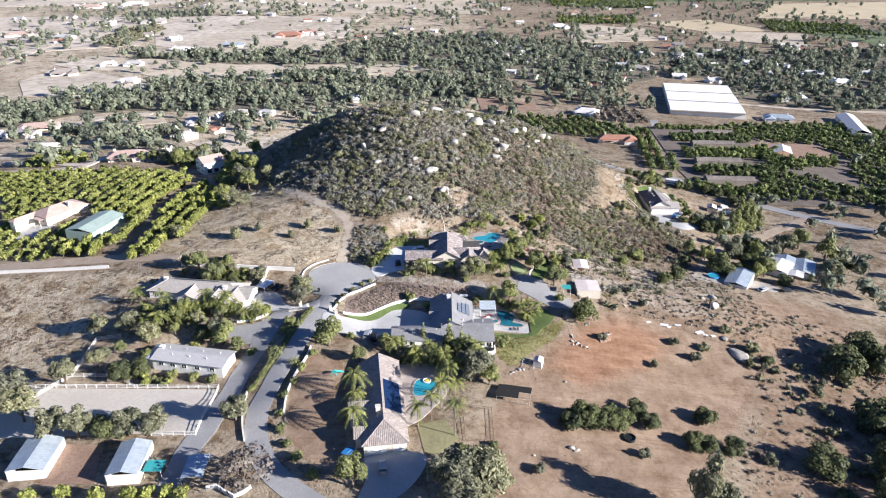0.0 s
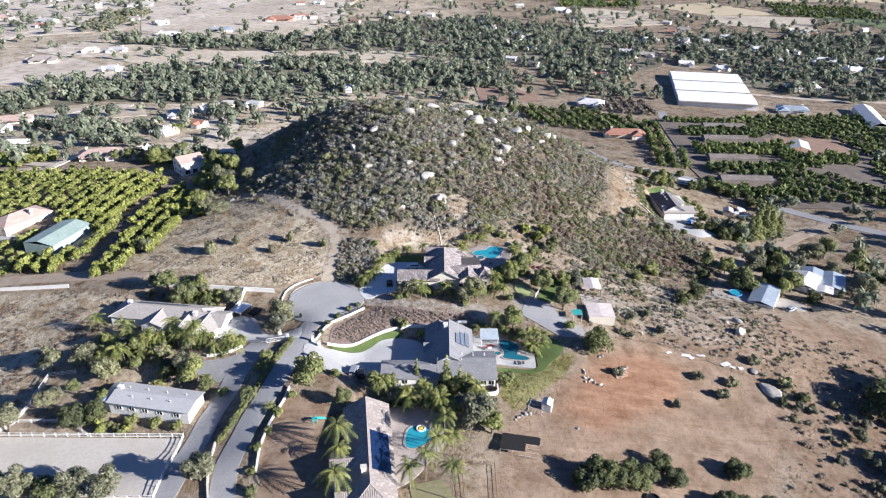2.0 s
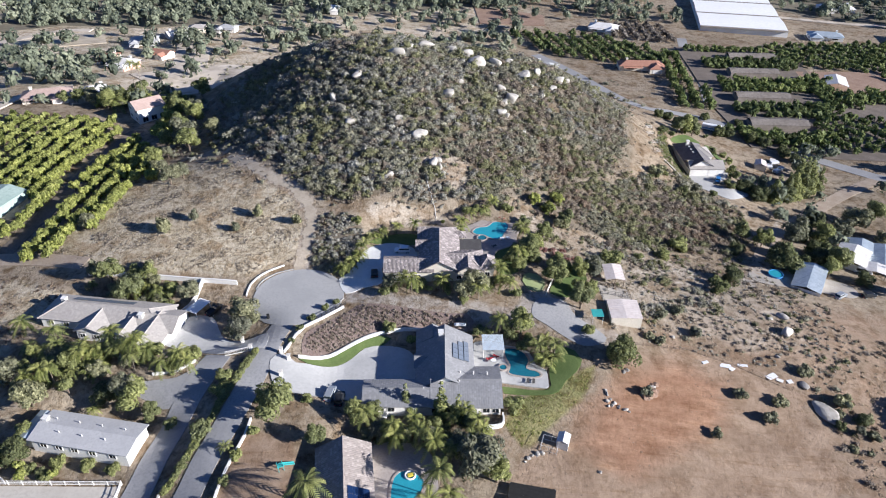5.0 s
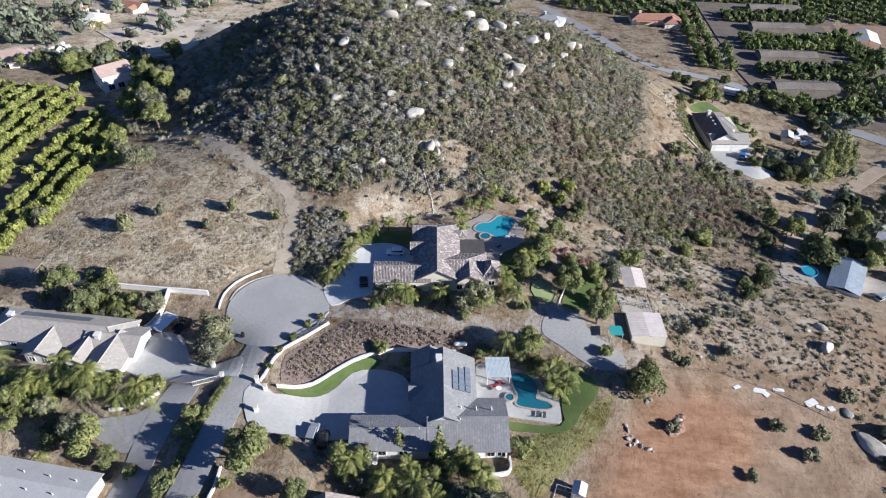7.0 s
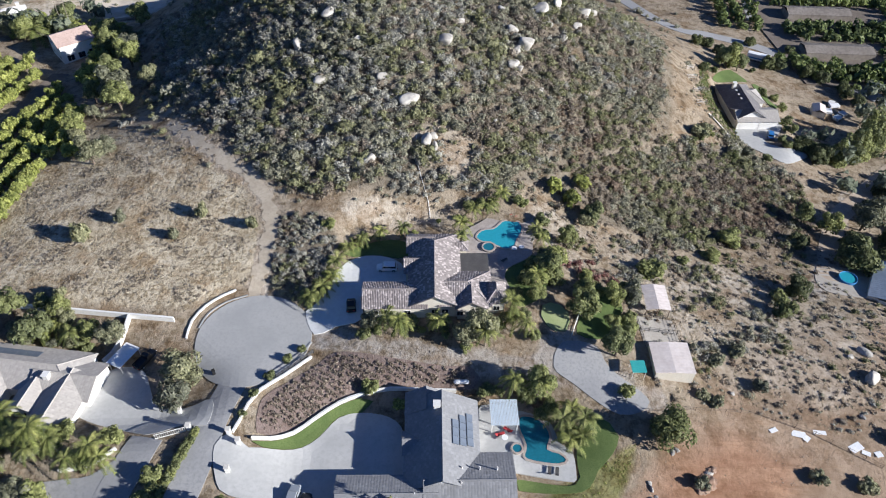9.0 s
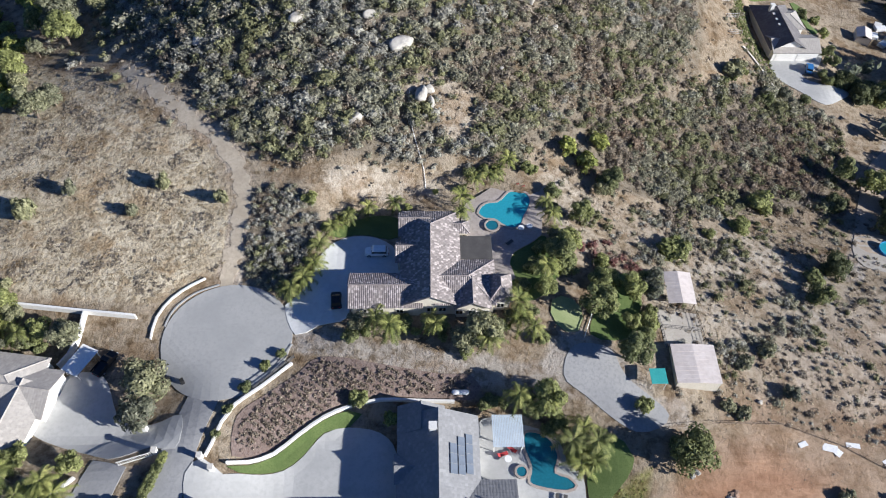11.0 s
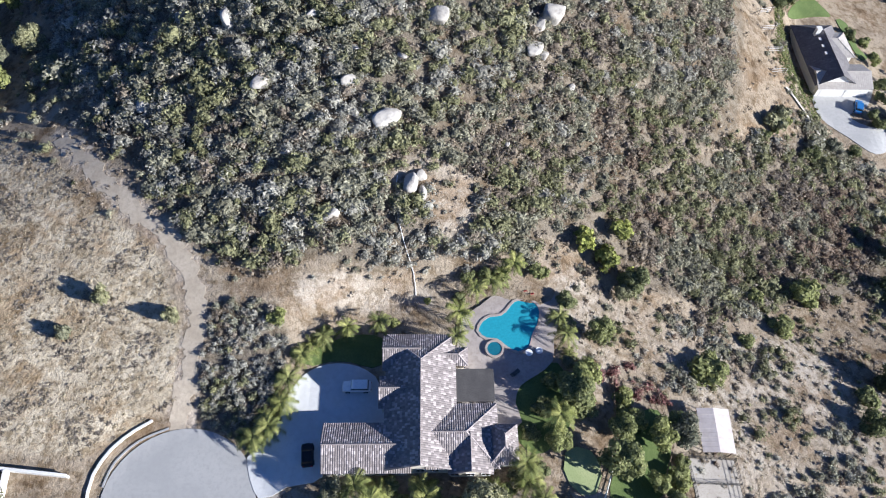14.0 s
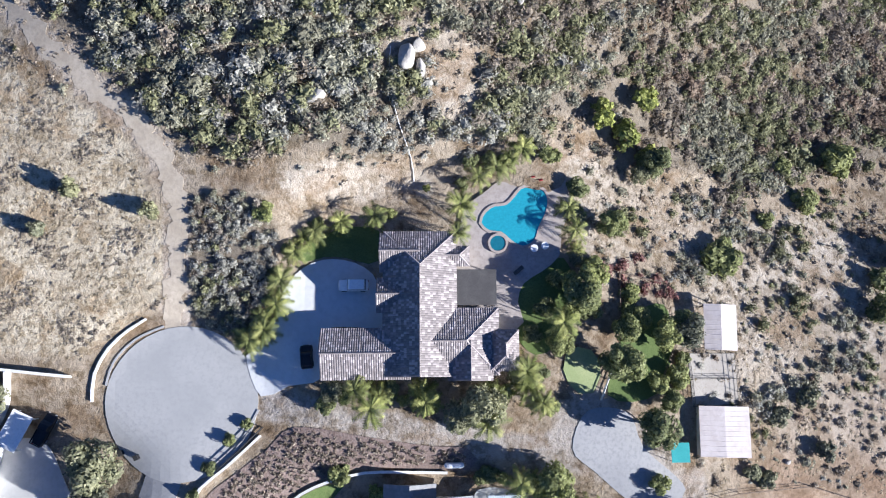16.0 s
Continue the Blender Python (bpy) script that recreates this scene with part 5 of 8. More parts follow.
metal_shed("lean_to", "open lean-to with white sheet roof", 141.5, 248.6, 6, 6, 2.6, 3.0, -30, METAL_WHITE)
metal_shed("packing_shed", "long shed with pale green ribbed metal roof", -138.5, 256, 12.5, 20, 3.6, 4.8, -14, METAL_GREEN, METAL_GREEN, category="barn")
metal_shed("open_shed", "open-sided white roofed shed in a dirt yard", 217, 430, 11, 16, 3.2, 4.6, -20, METAL_WHITE)
for k, (x, y) in enumerate([(188, 476), (178, 446), (168, 408), (163, 375)]):
    metal_shed("long_shed", "long low farm shed with weathered brown roof", x, y, 27, 9, 2.8, 4.0, -4, SHED_BROWN, SHED_BROWN, axis="x", group="long sheds", category="barn")
def shade_house(x, y, w, l, turn, bays):
    """A wide greenhouse of low white bays side by side on thin posts."""
    g = thing("greenhouse", "vast white shade-cloth greenhouse in low bays", "greenhouse", (x, y, gz(x, y)), turn)
    d = l / bays
    for k in range(bays):
        y0 = -l / 2 + k * d
        bm = bmesh.new()
        for a, b, za, zb in ((y0 + 1.5, y0 + d * 0.5, 4.6, 5.2), (y0 + d * 0.5, y0 + d - 1.5, 5.2, 4.6)):
            slab(bm, [(-w / 2, a, za), (w / 2, a, za), (w / 2, b, zb), (-w / 2, b, zb)], 0.1)
        bmesh.ops.recalc_face_normals(bm, faces=bm.faces)
        part("roof_bay", bm, SHADE_CLOTH, g)
        boxed("gutter", (0, y0, 4.4), (w, 2.9, 0.25), SHED_BROWN, g)
        for sx in (-1, 1):
            boxed("side_wall", (sx * w / 2, y0 + d / 2, 1.6), (0.15, d - 1.0, 5.2), SHADE_CLOTH, g)
    boxed("end_wall", (0, -l / 2 + 0.2, 1.6), (w, 0.15, 5.2), SHADE_CLOTH, g)
    boxed("end_wall", (0, l / 2 - 0.2, 1.6), (w, 0.15, 5.2), SHADE_CLOTH, g)
    return g


shade_house(218, 587, 56, 108, -13, 3)
metal_shed("greenhouse", "long white arched greenhouse", 305, 508, 13, 54, 3.5, 5.5, -16, METAL_WHITE, METAL_WHITE, category="greenhouse")
wh = far_house(-117.0, 335.6, 11.4, 12.0, -50, TILE_PINK, WHITE, "white two-storey house with faded pinkish tile roof", 2, False)
for y in (-3.0, 0.5, 4.0):
    window(wh, 5.22, y, 1.4, 2.2, 2.0, "E")
FAR_HOUSES = [(-163, 275, 12, 20, -30, TILE_PINK, CREAM), (-168, 357, 20, 10, 18, TILE_PINK, CREAM), (-150, 362, 12, 9, 30, METAL_WHITE, WHITE), (-171, 427, 12, 9, 10, TILE_RED, WHITE), (-158, 415, 14, 10, -15, METAL_WHITE, PINKISH), (-168, 470, 16, 10, 12, FELT_GREY, WHITE), (-268, 452, 26, 10, 20, TILE_PINK, CREAM),
              (-352, 655, 24, 14, 25, TILE_SAND, CREAM), (-276, 620, 16, 10, -20, METAL_WHITE, WHITE), (-330, 700, 14, 8, 5, METAL_WHITE, WHITE), (-306, 702, 18, 9, 5, FELT_GREY, WHITE), (-243, 830, 26, 9, 5, METAL_BLUE, WHITE), (-196, 918, 34, 16, 0, TILE_RED, PINKISH), (-176, 940, 24, 14, 10, TILE_RED, PINKISH), (-289, 792, 26, 9, 0, METAL_WHITE, WHITE),
              (-130, 508, 12, 8, -10, FELT_GREY, WHITE), (-148, 505, 11, 8, 10, TILE_TAUPE, CREAM), (-412, 1034, 34, 16, 15, TILE_TAUPE, WHITE), (-472, 1014, 26, 14, -10, TILE_TAUPE, CREAM), (-465, 884, 26, 10, 0, FELT_GREY, WHITE), (-533, 907, 30, 16, 20, TILE_PINK, WHITE), (-534, 1276, 40, 18, 0, METAL_WHITE, WHITE), (-591, 1232, 36, 16, 10, TILE_PINK, WHITE),
              (-75, 566, 16, 10, 0, METAL_WHITE, WHITE), (112, 535, 20, 12, -20, METAL_WHITE, WHITE), (117, 456, 26, 10, -2, TILE_RED, CREAM), (62, 453, 14, 9, -30, FELT_GREY, WHITE), (169, 1056, 26, 16, 10, METAL_WHITE, WHITE), (302, 604, 26, 12, -10, METAL_WHITE, WHITE), (258, 528, 22, 10, -14, METAL_BLUE, WHITE), (232, 822, 22, 12, 0, METAL_WHITE, WHITE), (287, 758, 22, 10, 20, METAL_WHITE, WHITE), (374, 714, 24, 12, -20, METAL_WHITE, WHITE), (381, 672, 20, 12, 10, METAL_WHITE, WHITE)]
for x, y, w, l, a, r, q in FAR_HOUSES:
    far_house(x, y, w, l, a, r, q, "distant house among trees", 1)

# Small white and pale houses half hidden among the far trees.
rng = np.random.default_rng(5)
x, y = sown([(60, 905), (545, 905), (600, 780), (420, 690), (288, 680), (150, 640), (60, 620)], 0.0004, 5)
a, b = sown([(-700, 1400), (500, 1400), (330, 960), (60, 920), (-350, 800), (-560, 800)], 0.00011, 6)
c, d = sown([(-330, 430), (-240, 480), (-150, 490), (-110, 440), (-200, 395), (-300, 360)], 0.0004, 7)
for x, y in zip(np.concatenate([x, a, c]), np.concatenate([y, b, d])):
    far_house(float(x), float(y), rng.uniform(9, 17), rng.uniform(7, 10), rng.uniform(-40, 40), [METAL_WHITE, TILE_SAND, FELT_GREY, TILE_TAUPE, TILE_RED][rng.integers(0, 5)], WHITE, "distant pale house among trees", 1, False)


# ---- plants ----
def icosahedron():
    t = (1 + 5 ** 0.5) / 2
    v = np.array([(-1, t, 0), (1, t, 0), (-1, -t, 0), (1, -t, 0), (0, -1, t), (0, 1, t), (0, -1, -t), (0, 1, -t), (t, 0, -1), (t, 0, 1), (-t, 0, -1), (-t, 0, 1)], float)
    f = np.array([(0, 11, 5), (0, 5, 1), (0, 1, 7), (0, 7, 10), (0, 10, 11), (1, 5, 9), (5, 11, 4), (11, 10, 2), (10, 7, 6), (7, 1, 8), (3, 9, 4), (3, 4, 2), (3, 2, 6), (3, 6, 8), (3, 8, 9), (4, 9, 5), (2, 4, 11), (6, 2, 10), (8, 6, 7), (9, 8, 1)])
    return v / np.linalg.norm(v, axis=1)[:, None], f


ICO_V, ICO_F = icosahedron()


def foliage(seed, lobes, count, leaf, core=0.72, droop=0.0, spread=0.35, cores=99, single=False, tone=0.2):
    """Leaf clumps over a set of lobes (x, y, z, radius): corners, triangles and a tint for each corner."""
    rng = np.random.default_rng(seed)
    L = np.array(lobes, float)
    pick = rng.choice(len(L), count * 2, p=L[:, 3] ** 2 / (L[:, 3] ** 2).sum())
    d = rng.normal(size=(count * 2, 3))
    d /= np.linalg.norm(d, axis=1)[:, None]
    d[:, 2] = np.where(d[:, 2] < -0.45, -d[:, 2], d[:, 2])
    rad = L[pick, 3] * rng.uniform(0.78, 1.12, count * 2)
    c = L[pick, :3] + d * rad[:, None] * np.array((1, 1, 0.9))
    deep = np.min(np.stack([np.linalg.norm(c - q[:3], axis=1) / q[3] for q in L]), 0)
    keep = np.argsort(-deep + rng.uniform(0, 0.25, len(deep)))[:count] if len(L) > 1 else np.arange(count)
    c, d = c[keep], d[keep]
    n = d + rng.normal(scale=spread, size=d.shape) + np.array((0, 0, 0.25))
    n /= np.linalg.norm(n, axis=1)[:, None]
    a = np.cross(n, rng.normal(size=n.shape))
    a /= np.linalg.norm(a, axis=1)[:, None] + 1e-9
    b = np.cross(n, a)
    s = leaf * rng.uniform(0.55, 1.35, len(c))[:, None]
    q = np.stack([c - a * s - b * s * 0.25, c - b * s * 0.8 + a * s * 0.2, c + a * s + b * s * 0.2 - n * s * droop, c + b * s * 0.85 - a * s * 0.1], 1)
    V, k = q.reshape(-1, 3), np.arange(len(c))[:, None] * 4
    F = np.concatenate([k + np.array([[0, 1, 2]]), k + np.array([[0, 2, 3]])])
    if single:
        V, k = q[:, [0, 1, 3]].reshape(-1, 3) if len(q) % 2 else q[:, [0, 2, 3]].reshape(-1, 3), np.arange(len(c))[:, None] * 3
        F = k + np.array([[0, 1, 2]])
    zlo, zhi = c[:, 2].min(), c[:, 2].max()
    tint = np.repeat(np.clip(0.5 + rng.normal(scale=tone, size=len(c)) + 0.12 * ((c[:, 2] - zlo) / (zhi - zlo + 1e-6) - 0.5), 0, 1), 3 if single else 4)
    if core:
        for x, y, z, r in L[np.argsort(-L[:, 3])][:cores]:
            w = ICO_V * r * core * rng.uniform(0.85, 1.1, (12, 1)) + (x, y, z)
            F = np.concatenate([F, ICO_F + len(V)])
            V = np.concatenate([V, w])
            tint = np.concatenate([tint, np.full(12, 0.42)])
    return V, F, tint


def crown_lobes(seed, n, wide, tall, base):
    """Lobes for a rounded crown of unit radius: wide and tall scale it, base is its underside."""
    rng = np.random.default_rng(seed)
    out = [(0, 0, base + tall * 0.55, 0.55 * min(wide, tall))]
    for k in range(n):
        a, h = k * 2.4 + rng.uniform(-0.4, 0.4), rng.uniform(0.2, 0.9)
        rr = wide * (0.62 - 0.35 * abs(h - 0.4)) * rng.uniform(0.8, 1.1)
        out.append((rr * math.cos(a), rr * math.sin(a), base + tall * h, rng.uniform(0.28, 0.46) * min(wide, tall)))
    return out


def tree_meshes(seed, kind):
    """Trunk and crown of a tree whose crown is about 1 m in radius; kinds differ in shape and leaf."""
    n, wide, tall, base, count, leaf, mat = {"round": (9, 1.0, 1.5, 0.35, 620, 0.105, LEAF_TREE), "oak": (12, 1.1, 1.2, -0.05, 720, 0.10, LEAF_OAK), "olive": (10, 1.0, 1.45, 0.4, 560, 0.10, LEAF_OLIVE),
                                             "citrus": (6, 1.0, 1.3, 0.12, 220, 0.17, LEAF_CITRUS), "cone": (9, 0.6, 2.9, 0.15, 520, 0.11, LEAF_TREE), "bush": (6, 1.0, 1.05, -0.1, 330, 0.13, LEAF_TREE),
                                             "drybush": (6, 1.0, 0.95, -0.1, 300, 0.13, LEAF_OLIVE), "pine": (10, 0.62, 2.3, 0.05, 1700, 0.062, LEAF_TREE), "bare": (10, 1.0, 1.3, 0.4, 520, 0.075, LEAF_GREY)}[kind]
    lobes = crown_lobes(seed, n, wide, tall, base)
    if kind in ("cone", "pine"):
        rng = np.random.default_rng(seed)
        lobes = [(rng.uniform(-0.12, 0.12), rng.uniform(-0.12, 0.12), base + tall * (k + 0.5) / n, wide * (0.75 - 0.62 * k / n) * rng.uniform(0.85, 1.1)) for k in range(n)]
        lobes += [(0.3 * math.cos(k * 2.1), 0.3 * math.sin(k * 2.1), base + tall * 0.1 * k, 0.34) for k in range(5)]
    V, F, t = foliage(seed, lobes, int(count * (2.0 if kind in ("round", "oak", "olive") else 1.25)), leaf * (0.98 if kind in ("round", "oak", "olive") else 1.22), core=0.0 if kind == "bare" else 0.78, single=True, cores=6)
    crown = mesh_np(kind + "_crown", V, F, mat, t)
    bm = bmesh.new()
    top = base + tall * 0.45
    rod(bm, (0, 0, -0.25), (0.03, 0.02, top), 0.085, 0.045, 7)
    for x, y, z, r in lobes[1:6]:
        rod(bm, (0.01, 0.01, max(base * 0.8, 0.05)), (x * 0.8, y * 0.8, z), 0.035, 0.012, 5)
    trunk = bpy.data.meshes.new(kind + "_trunk")
    bm.to_mesh(trunk)
    bm.free()
    trunk.materials.append(BARK)
    return trunk, crown


TREES = {kind: [tree_meshes(10 * i + k, kind) for k in range(4 if kind in ("round", "bush", "citrus", "oak", "olive") else 2)] for i, kind in enumerate(("round", "oak", "olive", "citrus", "cone", "bush", "drybush", "pine", "bare"))}
TREE_TAGS = {"round": ("tree", "leafy green garden tree with rounded crown", "tree"), "oak": ("oak_tree", "dense dark green oak on dry ground", "tree"), "olive": ("olive_tree", "grey-green olive-like tree with open crown", "tree"),
             "citrus": ("citrus_tree", "bright yellow-green citrus tree in an orchard row", "tree"), "cone": ("conifer", "narrow cone-shaped green conifer", "tree"), "bush": ("bush", "rounded green garden bush", "bush"),
             "drybush": ("bush", "grey-green dry hillside bush", "bush"), "pine": ("pine_tree", "tall dark green pine tree", "tree"), "bare": ("bare_tree", "grey leafless tree with fine twigs", "tree")}
PLANTED = random.Random(7)


def plant(kind, x, y, r, group="", stretch=1.0):
    name, label, category = TREE_TAGS[kind]
    trunk, crown = PLANTED.choice(TREES[kind])
    ob = new(name)
    s = r * PLANTED.uniform(0.93, 1.07)
    ob.matrix_basis = pose(x, y, gz(x, y), 0, 0, PLANTED.uniform(0, 360)) @ Matrix.Diagonal((s, s, s * stretch * PLANTED.uniform(0.9, 1.12), 1))
    for nm, me in (("trunk", trunk), ("crown", crown)):
        new(nm, me).parent = ob
    return tagged(ob, label, category, group)


def palm_meshes(seed, fronds=17):
    """Trunk and feathery crown of a palm, 1 m of trunk high; arching fronds about 0.6 long with narrow leaflets in two combs."""
    rng = np.random.default_rng(seed)
    V, F, T = [], [], []
    for k in range(fronds):
        a = k * 2.399 + rng.uniform(-0.25, 0.25)
        up, ln = rng.uniform(-0.35, 1.0), rng.uniform(0.52, 0.74)
        out, side = np.array((math.cos(a), math.sin(a), 0)), np.array((-math.sin(a), math.cos(a), 0))
        # Raised fronds get a lighter tint, drooping ones a darker: painted top light.
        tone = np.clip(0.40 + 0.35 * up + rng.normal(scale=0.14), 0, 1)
        pts = [np.array((0, 0, 1.0)) + out * ln * s * (1 - 0.3 * max(up, 0) * s) + np.array((0, 0, ln * (0.85 * up * s - 0.62 * s * s))) for s in np.linspace(0.04, 1, 13)]
        for j in range(12):
            p, q = pts[j], pts[j + 1]
            w = ln * 0.23 * (0.55 + 0.45 * math.sin(math.pi * min(1, (j + 2) / 13))) * rng.uniform(0.85, 1.1)
            for sg in (-1, 1):
                i = len(V)
                V += [p, p + (q - p) * 0.85, p + side * sg * w + (q - p) * 1.5 - np.array((0, 0, 0.35 * w))]
                F.append((i, i + 1, i + 2))
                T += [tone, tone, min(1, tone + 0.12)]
    # Dark stubs that paint in the shade under the crown.
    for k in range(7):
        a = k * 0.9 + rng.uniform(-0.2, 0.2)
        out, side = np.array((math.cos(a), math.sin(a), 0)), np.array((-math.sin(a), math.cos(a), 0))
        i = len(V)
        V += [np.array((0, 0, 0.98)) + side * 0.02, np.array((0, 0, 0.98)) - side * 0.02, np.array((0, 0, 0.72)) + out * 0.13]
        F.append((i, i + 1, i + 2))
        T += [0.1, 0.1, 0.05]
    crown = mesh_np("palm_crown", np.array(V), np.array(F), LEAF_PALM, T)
    bm = bmesh.new()
    for k in range(5):
        rod(bm, (0.01 * k, 0, -0.05 + 0.21 * k), (0.01 * (k + 1), 0, 0.16 + 0.21 * k), 0.045 - 0.004 * k, 0.04 - 0.004 * k, 8)
    trunk = bpy.data.meshes.new("palm_trunk")
    bm.to_mesh(trunk)
    bm.free()
    trunk.materials.append(PALM_BARK)
    return trunk, crown


PALMS = [palm_meshes(k) for k in range(4)]


def palm(x, y, height, spread):
    """A feather palm of that trunk height, its fronds reaching spread metres."""
    trunk, crown = PLANTED.choice(PALMS)
    ob = new("palm_tree")
    ob.matrix_basis = pose(x, y, gz(x, y), 0, 0, PLANTED.uniform(0, 360))
    a, b = new("trunk", trunk), new("crown", crown)
    a.matrix_basis = Matrix.Diagonal((spread * 0.9, spread * 0.9, height, 1))
    s = spread / 0.55
    b.matrix_basis = Matrix.Translation((0, 0, height - s)) @ Matrix.Diagonal((s, s, s, 1))
    a.parent = b.parent = ob
    return tagged(ob, "feathery green palm tree with slender trunk", "palm tree", "palms")


def scatter(name, templates, x, y, size, material, label, category, tint=0.0, flat=1.0, seed=1, sink=0.05):
    """One object of plants that nobody could count: templates set out at x, y."""
    rng = np.random.default_rng(seed)
    z = ground_height(x, y)
    Vs, Fs, Ts, base = [], [], [], 0
    which, turn = rng.integers(0, len(templates), len(x)), rng.uniform(0, math.tau, len(x))
    tall = rng.uniform(0.8, 1.2, len(x)) * flat
    shift = np.clip(rng.normal(scale=0.2, size=len(x)) + tint, -0.5, 0.5)
    for k, (V, F, T) in enumerate(templates):
        m = which == k
        if not m.any():
            continue
        c, s, sz = np.cos(turn[m])[:, None], np.sin(turn[m])[:, None], size[m][:, None]
        P = np.stack([(V[None, :, 0] * c - V[None, :, 1] * s) * sz + x[m][:, None], (V[None, :, 0] * s + V[None, :, 1] * c) * sz + y[m][:, None], V[None, :, 2] * sz * tall[m][:, None] + z[m][:, None] - sink * sz], 2)
        n = m.sum()
        Vs.append(P.reshape(-1, 3))
        Fs.append((F[None] + (base + np.arange(n) * len(V))[:, None, None]).reshape(-1, 3))
        Ts.append(np.clip(T[None] + shift[m][:, None], 0, 1).ravel())
        base += n * len(V)
    ob = new(name, mesh_np(name, np.concatenate(Vs), np.concatenate(Fs), material, np.concatenate(Ts)))
    return tagged(ob, label, category, "", "stuff")


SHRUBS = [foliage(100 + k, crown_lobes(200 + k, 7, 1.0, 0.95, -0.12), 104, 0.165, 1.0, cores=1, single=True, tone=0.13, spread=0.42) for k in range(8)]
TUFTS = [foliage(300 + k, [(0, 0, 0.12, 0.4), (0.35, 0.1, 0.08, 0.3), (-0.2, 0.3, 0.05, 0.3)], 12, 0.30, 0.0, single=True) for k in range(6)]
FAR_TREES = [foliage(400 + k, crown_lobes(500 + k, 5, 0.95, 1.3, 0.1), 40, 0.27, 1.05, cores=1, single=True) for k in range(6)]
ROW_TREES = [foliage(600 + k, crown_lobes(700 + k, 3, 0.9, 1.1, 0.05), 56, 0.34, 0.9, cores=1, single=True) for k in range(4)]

# The wild land: hill, east slope and all between them.
WILD = [(-104, 330), (-92, 290), (-72, 272), (-44, 250), (-36, 245), (-22, 245), (-6, 243), (4, 246), (12, 248), (24, 250), (27, 240), (31, 227), (44, 227), (50, 205), (66, 197), (97, 190), (114, 205), (111, 262), (112, 290), (97, 298), (93, 320), (98, 380), (62, 402), (-20, 396), (-70, 384), (-110, 372)]
CLEAR = [(PALE[1], 0.8), (PALE[2], 0.7), (PALE[3], 0.985), (PALE[4], 0.8), ([(-12, 232), (8, 246), (24, 249), (30, 226), (26, 205), (-10, 205)], 0.97), ([(98, 234), (128, 230), (128, 244), (100, 248)], 0.97)]


def shrub_cover(x, y):
    """How thickly shrubs stand, 0 to 1, with ragged edges."""
    ragged = 7.0 * (patchy(x, y, 3.2, 1.0) - 0.5) + 7.0 * (patchy(x, y, 8.0, 2.0) - 0.5)
    k = np.zeros(len(x))
    for q in (HILL_SCRUB, EAST_SCRUB):
        d = np.where(inside(x, y, q), 1, -1) * edge_distance(x, y, q)
        k = np.maximum(k, np.clip((d + ragged + 4.0) / 6.0, 0, 1))
    k = np.maximum(k, 0.08 + 0.16 * (patchy(x, y, 5.0, 4.0) > 0.55))
    for q, amount in CLEAR:
        k = k * (1 - amount * soft(x, y, q, 3))
    for line, half in TRAILS:
        k = k * np.clip((edge_distance(x, y, line, False) - half - 0.5) / 1.5, 0, 1)
    return k * np.where(y > 342, 0.12, 1)


SPECIES = {"grey": (LEAF_SCRUB, "chaparral", "dense grey-green chaparral shrubs on dry soil"), "sage": (LEAF_SAGE, "sagebrush", "pale grey sage bushes on dry soil"), "green": (LEAF_CHAMISE, "chaparral", "olive green chamise shrubs on dry soil"),
           "brown": (LEAF_BROWN, "brush", "dry brown brush on the slope"), "rust": (LEAF_RUST, "brush", "rusty brown dry brush on the slope")}


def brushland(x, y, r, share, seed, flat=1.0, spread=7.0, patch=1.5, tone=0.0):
    """Shrubs of several kinds that grow in patches; share gives each kind's part."""
    rng = np.random.default_rng(seed)
    names = list(share)
    score = np.stack([np.log(share[n] + 1e-6) * 0.5 + patch * patchy(x, y, spread * (0.7 + 0.25 * k), seed + 2.3 * k) + rng.gumbel(scale=0.42, size=len(x)) for k, n in enumerate(names)])
    pick = score.argmax(0)
    for k, n in enumerate(names):
        m = pick == k
        if m.any():
            mat, name, label = SPECIES[n]
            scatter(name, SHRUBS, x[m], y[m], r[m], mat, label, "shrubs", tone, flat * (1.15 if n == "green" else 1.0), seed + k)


x, y = sown(WILD, 0.57, 1, lambda a, b: shrub_cover(a, b) * np.where(a > 12, 0.95, 1.0))
deep = shrub_cover(x, y)
r = np.random.default_rng(2).uniform(0.62, 1.0, len(x)) * np.random.default_rng(3).uniform(0.9, 1.9, len(x)) * np.where(deep > 0.7, 1.0, 0.62) * np.where(np.random.default_rng(8).uniform(0, 1, len(x)) < 0.07, 1.5, 1.0)
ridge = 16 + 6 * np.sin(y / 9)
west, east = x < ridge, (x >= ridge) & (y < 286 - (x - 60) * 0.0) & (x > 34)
brushland(x[west], y[west], r[west] * 1.2, {"grey": 0.38, "sage": 0.3, "green": 0.22, "brown": 0.1}, 301, 0.9, tone=-0.03)
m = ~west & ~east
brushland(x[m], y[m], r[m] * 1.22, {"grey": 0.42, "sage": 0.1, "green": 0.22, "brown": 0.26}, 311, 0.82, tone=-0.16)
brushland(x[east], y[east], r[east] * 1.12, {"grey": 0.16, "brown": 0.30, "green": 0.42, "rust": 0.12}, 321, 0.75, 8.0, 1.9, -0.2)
x, y = sown(WILD, 0.7, 4, lambda a, b: np.clip(shrub_cover(a, b) * 1.2, 0.12, 1) * np.where(b > 330, 0.2, 1))
scatter("undergrowth", TUFTS, x, y, np.random.default_rng(5).uniform(0.5, 1.3, len(x)), LEAF_BROWN, "low dry undergrowth between the shrubs", "plants", 0.05, 0.9, 6)
